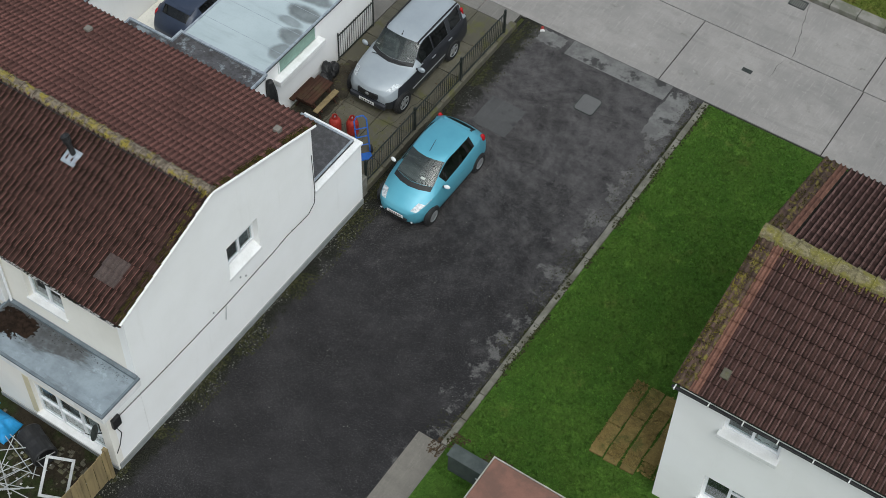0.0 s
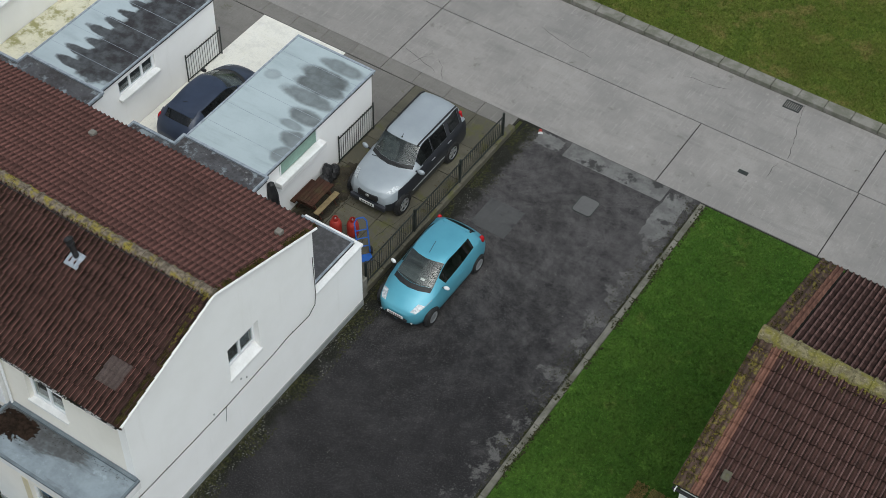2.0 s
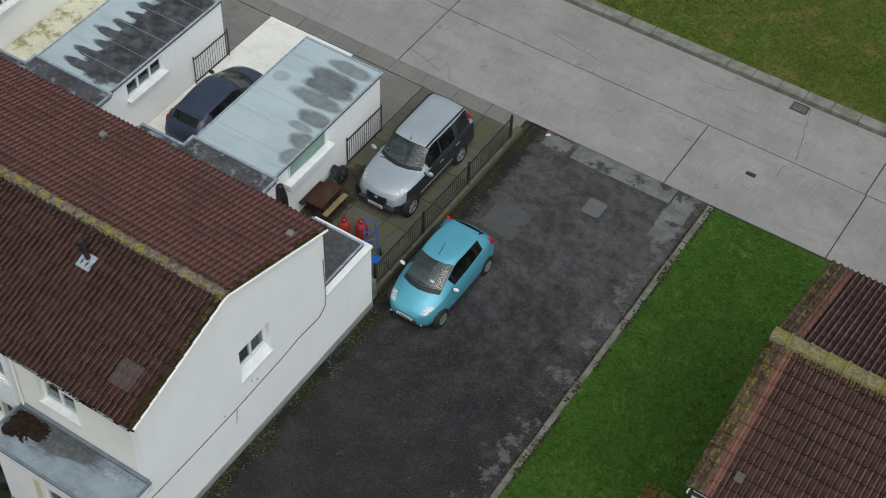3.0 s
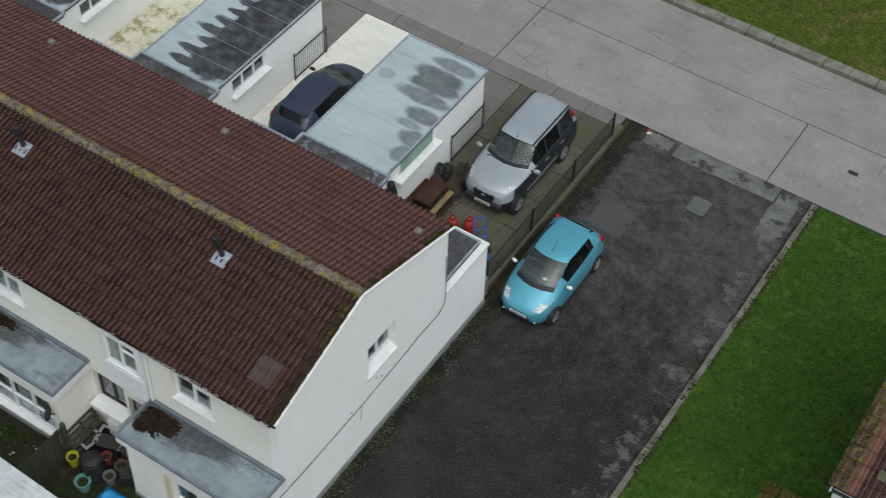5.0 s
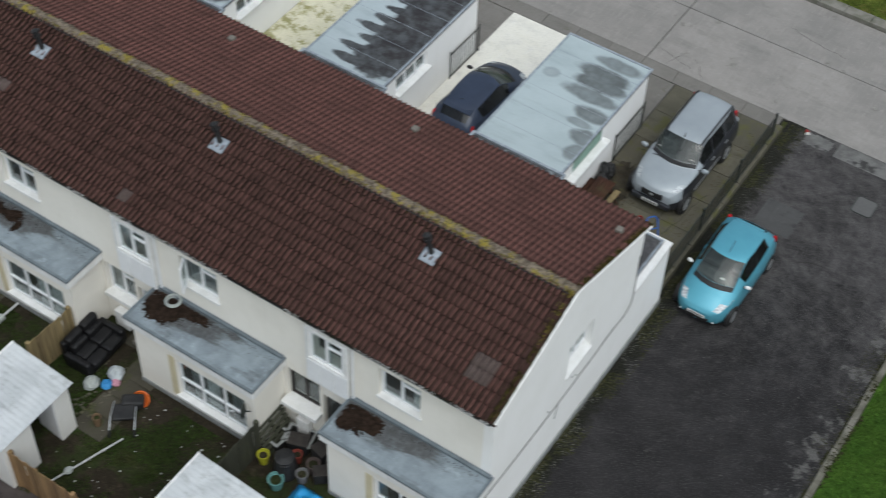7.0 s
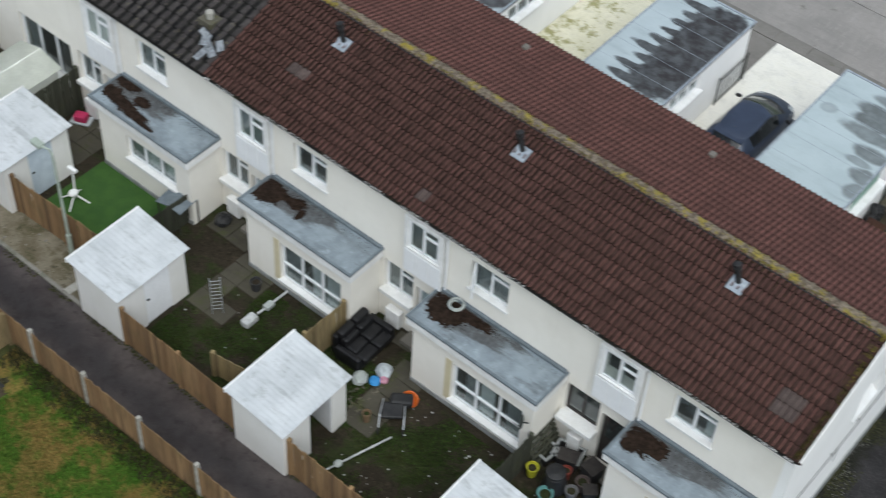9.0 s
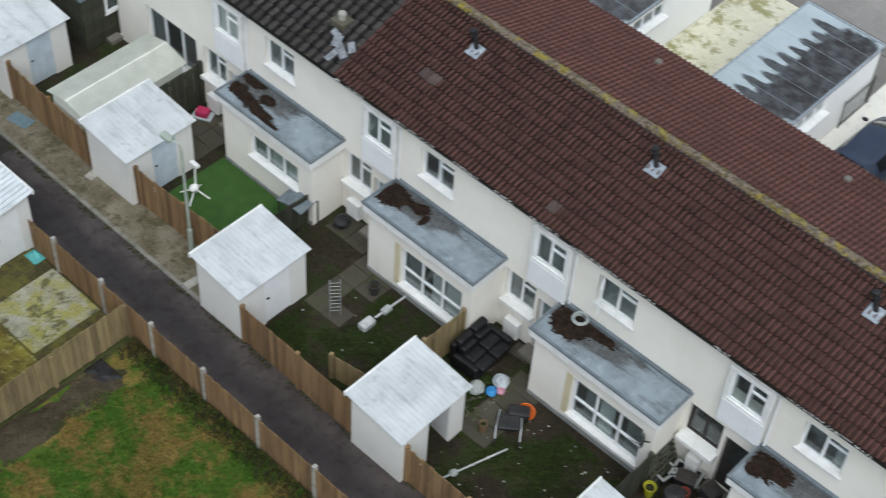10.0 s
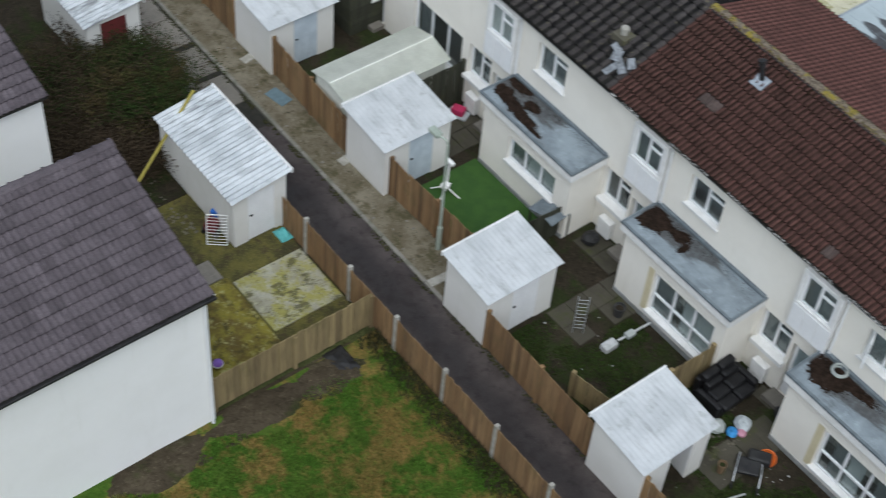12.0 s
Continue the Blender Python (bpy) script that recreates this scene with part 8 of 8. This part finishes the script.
def crumbs(name, rows, mat, label, category, seed):
    """Small irregular bits scattered along strips: (x0, y0, x1, y1, count, size)."""
    rc = np.random.RandomState(seed)
    vs, fs = [], []
    for x0, y0, x1, y1, z, count, size, skew in rows:
        for _ in range(count):
            u = rc.rand() ** skew
            x, y = x0 + (x1 - x0) * u, rc.uniform(y0, y1)
            if noise.noise(Vector((x * 1.5, y * 0.9, seed))) < -0.08:
                continue
            s = size * rc.uniform(0.4, 1.3)
            k2 = len(vs)
            for dx, dy in ((-1, -1), (1, -1), (1, 1), (-1, 1)):
                vs.append((x + dx * s * rc.uniform(0.6, 1.2), y + dy * s * rc.uniform(0.6, 1.2), z))
            vs.append((x, y, z + s * rc.uniform(0.5, 1.0)))
            fs += [(k2, k2 + 1, k2 + 4), (k2 + 1, k2 + 2, k2 + 4), (k2 + 2, k2 + 3, k2 + 4), (k2 + 3, k2, k2 + 4)]
    me = bpy.data.meshes.new(name)
    me.from_pydata(vs, [], fs)
    return tagged(part(name, me, M[mat]), label, category, kind="stuff")


M["dead_leaf"] = plain("dead_leaf", (0.085, 0.058, 0.034), (0.042, 0.032, 0.022), 11.0, 0.95, spec=0.05)
M["grit"] = plain("pale_grit", (0.17, 0.168, 0.15), (0.10, 0.10, 0.088), 9.0, 0.9)
M["litter"] = plain("pale_litter", (0.45, 0.45, 0.43), (0.34, 0.34, 0.33), 9.0, 0.8)
crumbs("moss_strip", [(0.04, -11.5, 0.60, 0.0, 0.001, 6000, 0.018, 2.2), (0.0, 0.0, 0.6, 8.8, 0.001, 3500, 0.014, 2.0), (-0.12, 0.3, 0.2, 8.3, 0.001, 900, 0.025, 1.0), (6.06, -5.0, 5.5, 8.7, 0.001, 2600, 0.014, 2.4)],
       "moss", "clumps of moss along the wall and kerb", "moss", 31)
crumbs("grit", [(0.05, -11.5, 0.55, 0.0, 0.001, 1100, 0.014, 2.6), (0.0, 0.0, 0.7, 8.5, 0.001, 450, 0.010, 1.8), (0.1, -8, 5.9, 8.8, 0.001, 260, 0.012, 1.0), (6.05, -5, 5.5, 8.7, 0.001, 500, 0.010, 2.0)], "grit", "pale grit scattered on the tarmac", "grit", 32)
crumbs("garden_litter", [(-10.3, -14.0, -6.4, -10.6, 0.0, 80, 0.024, 1.0), (-16.2, -12.8, -12.9, -10.6, 0.0, 14, 0.025, 1.0), (-6.0, -11.8, -4.2, -9.3, 0.0, 40, 0.04, 1.0), (-3.6, -12.5, -0.3, -10.6, 0.0, 90, 0.035, 1.0)],
       "litter", "scraps of pale litter in the gardens", "litter", 33)
crumbs("rubble", [(-3.6, -12.8, -0.2, -10.5, 0.0, 500, 0.05, 1.0), (-11.3, -12.2, -10.3, -10.2, 0.0, 200, 0.04, 1.0), (-28.0, -20.5, -24.0, -18.4, 0.0, 260, 0.05, 1.0)], "slab_mossy", "broken rubble and stones on the mud", "rubble", 34)
crumbs("leaf_litter", [(6.2, -5.5, 7.9, -4.75, 0.055, 1500, 0.020, 1.0), (5.7, -5.6, 6.3, -4.6, 0.012, 500, 0.02, 1.0), (-3.8, 0.6, -2.4, 4.0, 0.012, 420, 0.018, 1.0), (-0.9, 0.6, -0.4, 7.8, 0.012, 260, 0.015, 1.0)], "dead_leaf", "brown leaf litter and dirt lying in the corners", "leaves", 39)
crumbs("gutter_moss", [(-18.2, FRONT - 0.26, 0.0, FRONT - 0.16, EAVE - 0.045, 900, 0.02, 1.0)], "moss", "moss and grit lying in the gutter", "moss", 35)


def crack(parent, x, y, ang, length, seed, width=0.018, z=0.003):
    """A jagged open crack as a thin dark strip."""
    rk2 = random.Random(seed)
    bm = bmesh.new()
    n = max(4, int(length / 0.16))
    d = 0.0
    left, right = [], []
    for q in range(n + 1):
        d += rk2.uniform(-0.05, 0.05)
        w2 = width * rk2.uniform(0.25, 1.0) * (1 if 0 < q < n else 0.2)
        left.append(bm.verts.new((q * length / n, d + w2 / 2, 0)))
        right.append(bm.verts.new((q * length / n, d - w2 / 2, 0)))
    for q in range(n):
        bm.faces.new((right[q], right[q + 1], left[q + 1], left[q]))
    part("crack", bm, M["joint"], parent, at=pose(x, y, z, 0, 0, ang))


for q, (x, y, a, l2) in enumerate(((6.82, 14.55, -81, 2.6), (-4.6, 9.0, 70, 0.9), (-5.2, 9.6, -20, 1.6), (-3.3, 8.95, 130, 1.0), (7.3, 11.8, -95, 0.9), (-8.0, 12.1, 40, 2.0), (-2.0, 13.0, -10, 2.2), (3.0, 13.6, 15, 1.6), (12.0, 9.4, 60, 2.0))):
    crack(roadbed, x, y, a, l2, q)
for q, (x, y, a, l2) in enumerate(((-3.0, 0.4, 60, 2.0), (-1.2, 2.2, 80, 2.4), (-3.4, 5.0, 30, 1.2), (-0.9, 0.6, 110, 1.5))):
    crack(drive_a, x, y, a, l2, 20 + q, 0.025, 0.012)
for q, (x, y, a, l2) in enumerate(((0.9, 3.0, 20, 2.6), (4.2, 1.0, 80, 2.8), (3.0, -4.0, 30, 2.2))):
    crack(patch, x, y, a, l2, 40 + q, 0.018, 0.003)
def slope_moss(name, lines, mat, label, seed):
    """Small clumps along slanting roof edges: (start, end, spread across, count, size)."""
    rs = random.Random(seed)
    vs, fs = [], []
    for p, q, across, count, size in lines:
        p, q, across = Vector(p), Vector(q), Vector(across)
        for _ in range(count):
            u = rs.random()
            if noise.noise(Vector((u * 9 + p.x, p.y, seed))) < -0.12:
                continue
            c2 = p + (q - p) * u + across * rs.random() ** 1.6
            s = size * rs.uniform(0.4, 1.3)
            k2 = len(vs)
            for dx, dy in ((-1, -1), (1, -1), (1, 1), (-1, 1)):
                vs.append((c2.x + dx * s * rs.uniform(0.6, 1.2), c2.y + dy * s * rs.uniform(0.6, 1.2), c2.z - 0.02))
            vs.append((c2.x, c2.y, c2.z + s * rs.uniform(0.4, 0.9)))
            fs += [(k2, k2 + 1, k2 + 4), (k2 + 1, k2 + 2, k2 + 4), (k2 + 2, k2 + 3, k2 + 4), (k2 + 3, k2, k2 + 4)]
    me = bpy.data.meshes.new(name)
    me.from_pydata(vs, [], fs)
    return tagged(part(name, me, M[mat]), label, "moss", kind="stuff")


rc2 = thing("roof_cable", pose(0, 0, 0), "thin dark cable running along the tiled ridge", "cable")
part("cable", tube((-18.2, RIDGE_Y - 0.20, RIDGE_Z + 0.035), (-0.05, RIDGE_Y - 0.20, RIDGE_Z + 0.035), 0.016, 6), M["black_plastic"], rc2)
M["yellow_moss"] = plain("yellow_moss", (0.19, 0.155, 0.025), (0.06, 0.054, 0.022), 6.0, 0.95, depth=0.02)
M["verge_moss"] = plain("verge_moss", (0.085, 0.074, 0.020), (0.028, 0.025, 0.012), 9.0, 0.95, depth=0.02, spec=0.05)
LIFT = 0.085
slope_moss("verge_moss", [((0.10, FRONT - 0.2, EAVE + LIFT), (0.10, RIDGE_Y, RIDGE_Z + LIFT), (-0.17, 0, 0), 2600, 0.010), ((0.10, REAR + 0.1, EAVE + LIFT - 0.02), (0.10, RIDGE_Y, RIDGE_Z + LIFT - 0.02), (-0.15, 0, 0), 2000, 0.010),
                          ((10.96, -3.7, 5.19 + LIFT), (10.96, 0.17, 6.43 + LIFT), (0.34, 0, 0), 900, 0.013), ((10.96, 4.0, 5.19 + LIFT), (10.96, 0.17, 6.43 + LIFT), (0.34, 0, 0), 700, 0.013)],
           "verge_moss", "dark moss along the roof verges", 51)
slope_moss("ridge_moss", [((-18.2, RIDGE_Y - 0.12, RIDGE_Z + 0.075), (0.0, RIDGE_Y - 0.12, RIDGE_Z + 0.075), (0, 0.24, 0.0), 1500, 0.022),
                          ((10.98, -3.6, 5.19 + LIFT), (10.98, 0.1, 6.43 + LIFT), (0.40, 0, 0), 900, 0.014), ((0.05, RIDGE_Y - 1.5, RIDGE_Z - 0.56 + LIFT), (0.05, RIDGE_Y - 0.1, RIDGE_Z + LIFT - 0.02), (-0.20, 0, 0), 700, 0.012)],
           "yellow_moss", "yellow lichen and moss on the roof ridges", 52)


def pan_moss(name, x0, x1, pitch, top, down, per_pan, size, mat, label, seed):
    """Tongues of moss that hang from a ridge down the hollows between the rolls."""
    rs = random.Random(seed)
    vs, fs = [], []
    top, down = Vector(top), Vector(down).normalized()
    up = Vector((1, 0, 0)).cross(down)
    up = up if up.z > 0 else -up
    x = x0
    while x < x1:
        long = rs.uniform(0.05, 0.55) * (1.0 if noise.noise(Vector((x * 0.9, seed, 0))) > -0.15 else 0.4)
        for _ in range(per_pan):
            u = rs.random() ** 1.4
            c2 = Vector((x + rs.gauss(0, pitch * 0.14), top.y, top.z)) + down * (long * u)
            s = size * rs.uniform(0.5, 1.2) * (1 - 0.4 * u)
            k2 = len(vs)
            for dx, dy in ((-0.6, -1.3), (0.6, -1.3), (0.6, 1.3), (-0.6, 1.3)):
                vs.append(tuple(c2 + Vector((dx * s * rs.uniform(0.7, 1.2), 0, 0)) + down * (dy * s * rs.uniform(0.7, 1.3))))
            vs.append(tuple(c2 + up * s * rs.uniform(0.5, 0.9)))
            fs += [(k2, k2 + 1, k2 + 4), (k2 + 1, k2 + 2, k2 + 4), (k2 + 2, k2 + 3, k2 + 4), (k2 + 3, k2, k2 + 4)]
        x += pitch
    me = bpy.data.meshes.new(name)
    me.from_pydata(vs, [], fs)
    return tagged(part(name, me, M[mat]), label, "moss", kind="stuff")


pan_moss("pan_moss", 11.60, 17.0, 0.15, (0, 0.02, 6.43 + 0.012), (0, -3.87, -1.24), 16, 0.022, "yellow_moss", "yellow-green moss hanging down the neighbour's roof", 61)
pan_moss("pan_moss", -18.2, 0.0, 0.1525, (0, RIDGE_Y - 0.13, RIDGE_Z + 0.012), (0, FRONT - RIDGE_Y, EAVE - RIDGE_Z), 5, 0.016, "verge_moss", "thin dark moss in the tiles under the ridge", 62)
crumbs("gutter_grit", [(-18.2, FRONT - 0.27, 0.0, FRONT - 0.17, EAVE - 0.025, 1500, 0.017, 1.0)], "litter", "pale grit and broken mortar along the eaves", "grit", 53)
crumbs("kerb_moss", [(6.0, -5.1, 6.27, 8.7, 0.05, 2600, 0.020, 1.0), (6.35, -5.1, 6.15, 8.7, 0.06, 900, 0.03, 1.0)], "moss", "moss growing over the kerb edging", "moss", 36)
crumbs("path_moss", [(-45, -14.55, -0.1, -14.36, 0.001, 2600, 0.03, 1.0), (-45, -16.34, -0.1, -16.22, 0.001, 1800, 0.03, 1.0), (-45, -14.25, -18.2, -13.1, 0.012, 260, 0.014, 1.0)], "moss", "moss and dead leaves along the path", "moss", 37)
crumbs("verge_rubble", [(-45, -14.25, -18.2, -13.1, 0.012, 130, 0.035, 1.0)], "slab_plain", "broken bits of concrete beside the path", "rubble", 38)


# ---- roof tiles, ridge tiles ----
# darker materials that paint shade onto lower edges, roll flanks and pans
BUTTS = {"tile_brown": "butt_shade", "tile_brown_mossy": "butt_shade", "tile_plum": "butt_shade"}
FLANKS = {"tile_brown": "flank_shade", "tile_brown_mossy": "flank_shade", "tile_plum": "flank_shade"}
PANS = {"tile_slate": "pan_slate", "tile_brown": "pan_grime_shade", "tile_brown_mossy": "pan_grime_shade", "tile_brown_rear": "pan_rear", "tile_plum": "pan_grime_shade"}


def tile_slope(roof, mesh, origin, along, up, width, length, mat, rnd, singles=300, skip=()):
    """Lays courses of tiles on a slope; the first ones stay objects of their own, the rest are one mesh."""
    tw, tl = mesh["w"], mesh["l"]
    cols, rows_ = round(width / tw), round(length / tl)
    sx, sy = width / (cols * tw), length / (rows_ * tl)
    base = slope_frame(Vector(origin), along, up)
    rest, made = [], 0
    for r in range(rows_):
        for c in range(cols):
            m = base @ pose(c * tw * sx, r * tl * sy, rnd.uniform(0, 0.003), rnd.uniform(-0.3, 0.3), 0, rnd.uniform(-0.2, 0.2)) @ Matrix.Diagonal((sx, sy * 1.06, 1, 1))
            use = mat
            for (r0, r1, c0, c1, other) in skip:
                if r0 <= r <= r1 and c0 <= c <= c1:
                    use = other
            if made < singles:
                ob = part("roof_tile", mesh["alt"][use], M[use], roof, at=m)
                made += 1
            else:
                rest.append(m)
    if rest:
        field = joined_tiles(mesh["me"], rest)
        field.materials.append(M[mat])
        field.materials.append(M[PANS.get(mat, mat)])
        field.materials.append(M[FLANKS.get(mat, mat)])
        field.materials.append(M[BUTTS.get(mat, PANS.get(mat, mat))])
        ob = part("roof_tiles", field, None, roof)
        tagged(ob, kind="stuff")


def tile_kind(name, w, l, mats, rise=0.052, rolls=1, drop=0.05, dark_butt=True):
    alt = {}
    for m in mats:
        alt[m] = tile_mesh(name, w, l, rise, rolls=rolls, drop=drop, dark_butt=dark_butt)
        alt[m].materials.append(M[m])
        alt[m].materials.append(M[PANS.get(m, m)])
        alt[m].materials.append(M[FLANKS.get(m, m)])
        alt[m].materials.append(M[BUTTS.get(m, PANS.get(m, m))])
    return {"w": w, "l": l, "me": tile_mesh(name, w, l, rise, rolls=rolls, drop=drop, dark_butt=dark_butt), "alt": alt}


def ridge_row(roof, p, q, r=0.118, step=0.42, mat="ridge"):
    p, q = Vector(p), Vector(q)
    d = q - p
    n = max(1, round(d.length / step))
    L = d.length / n
    bm = bmesh.new()
    rings = []
    for x, s in ((0, 1.02), (L * 0.86, 0.93), (L * 0.865, 1.15), (L * 0.995, 1.17)):
        rings.append([bm.verts.new((x, math.cos(a) * r * 1.25 * s, math.sin(a) * r * s - 0.035)) for a in [math.pi * k / 6 for k in range(7)]])
    for a, b in zip(rings, rings[1:]):
        for k2 in range(6):
            bm.faces.new((a[k2], a[k2 + 1], b[k2 + 1], b[k2]))
    bm.faces.new(rings[-1])
    bm.faces.new(rings[0][::-1])
    me = bpy.data.meshes.new("ridge_tile")
    bm.to_mesh(me)
    bm.free()
    ang = math.degrees(math.atan2(d.y, d.x))
    rnd = random.Random(7)
    for i in range(n):
        c = p + d * (i / n)
        part("ridge_tile", me, M[mat], roof, at=pose(c.x, c.y, c.z + rnd.uniform(0, 0.012), 0, rnd.uniform(-1, 1), ang + rnd.uniform(-1, 1)))


rnd = random.Random(11)
BROWN = tile_kind("roof_tile", 0.305, 0.323, ("tile_brown", "tile_brown_mossy", "tile_faded", "tile_slate"), 0.066, 2)
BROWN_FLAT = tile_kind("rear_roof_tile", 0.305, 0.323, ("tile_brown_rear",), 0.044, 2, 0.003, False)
SLATE = tile_kind("dark_roof_tile", 0.305, 0.34, ("tile_slate",), 0.062)
for roof, mat, xa, xb, i in ROOF_ROWS:
    kind = BROWN if mat == "tile_brown" else SLATE
    fo = Vector((xa, FRONT - 0.22, EAVE - 0.012))
    fu = Vector((0, RIDGE_Y, RIDGE_Z)) - Vector((0, FRONT - 0.22, EAVE - 0.012))
    odd = {0: ((2, 3, 16, 17, "tile_faded"), (0, 11, 19, 21, "tile_brown_mossy")), 1: ((1, 1, 3, 3, "tile_faded"),), 2: ((4, 4, 6, 7, "tile_faded"),)}.get(i, ())
    tile_slope(roof, kind, fo, (1, 0, 0), fu, xb - xa, fu.length, mat, rnd, 300 if i < 4 else 0, odd)
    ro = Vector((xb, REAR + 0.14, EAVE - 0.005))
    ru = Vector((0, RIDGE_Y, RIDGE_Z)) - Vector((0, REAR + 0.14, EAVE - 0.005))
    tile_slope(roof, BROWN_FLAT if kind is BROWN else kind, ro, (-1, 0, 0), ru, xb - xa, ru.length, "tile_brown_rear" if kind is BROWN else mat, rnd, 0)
    ridge_row(roof, (xa, RIDGE_Y, RIDGE_Z + 0.01), (xb, RIDGE_Y, RIDGE_Z + 0.01), mat="ridge" if i < 3 else "tile_slate")

# the neighbour's roof: mossy verge, a terracotta course, then brown tiles
ye, yr, ze, zr = -3.70, 0.17, 5.19, 6.43
up = Vector((0, yr - ye, zr - ze))
MOSSY = tile_kind("roof_tile", 0.30, 0.36, ("tile_lichen", "tile_brown_mossy", "tile_plum", "tile_red"), 0.055, 2)
tile_slope(RH_ROOF, MOSSY, (10.94, ye, ze), (1, 0, 0), up, 0.40, up.length, "tile_lichen", rnd, 20)
tile_slope(RH_ROOF, MOSSY, (11.345, ye, ze), (1, 0, 0), up, 0.21, up.length, "tile_red", rnd, 20)
tile_slope(RH_ROOF, MOSSY, (11.56, ye, ze), (1, 0, 0), up, 12.4, up.length, "tile_plum", rnd, 300, ((9, 10, 0, 40, "tile_lichen"),))
up2 = Vector((0, yr - 4.02, zr - ze))
tile_slope(RH_ROOF, MOSSY, (24.0, 4.02, ze), (-1, 0, 0), up2, 12.4, up2.length, "tile_plum", rnd, 0)
tile_slope(RH_ROOF, MOSSY, (11.555, 4.02, ze), (-1, 0, 0), up2, 0.21, up2.length, "tile_red", rnd, 20)
tile_slope(RH_ROOF, MOSSY, (11.34, 4.02, ze), (-1, 0, 0), up2, 0.40, up2.length, "tile_lichen", rnd, 20)
ridge_row(RH_ROOF, (10.94, yr, zr + 0.02), (24.1, yr, zr + 0.02), 0.17, 0.46, "ridge_mossy")
part("roof_vent", box(-0.1, -0.12, 0, 0.1, 0.12, 0.07, 0.02), M["slab_mossy"], RH, at=pose(11.86, -3.05, 5.44, 17, 0, 0))

GREY = tile_kind("grey_roof_tile", 0.33, 0.315, ("tile_grey",), 0.036, 2)
for roof, x1, x0, y0, y1, eave, ridge in ((LH_ROOF, -18.25, -22.62, -33.1, -21.22, 4.94, 6.11), (LH2_ROOF, -26.03, -30.6, -33.1, -21.22, 4.94, 6.16)):
    up = Vector((x0 - x1, 0, ridge - eave))
    tile_slope(roof, GREY, (x1, y0, eave), (0, 1, 0), up, y1 - y0, up.length, "tile_grey", rnd, 0 if roof is LH2_ROOF else 300)
    if roof is LH_ROOF:
        ridge_row(roof, (x0, y0, ridge + 0.015), (x0, y1, ridge + 0.015), 0.12, mat="tile_grey")
        continue
    xw = 2 * x0 - x1
    up = Vector((x0 - xw, 0, ridge - eave))
    tile_slope(roof, GREY, (xw, y1, eave), (0, -1, 0), up, y1 - y0, up.length, "tile_grey", rnd, 0)
    ridge_row(roof, (x0, y0, ridge + 0.015), (x0, y1, ridge + 0.015), 0.12, mat="tile_grey")
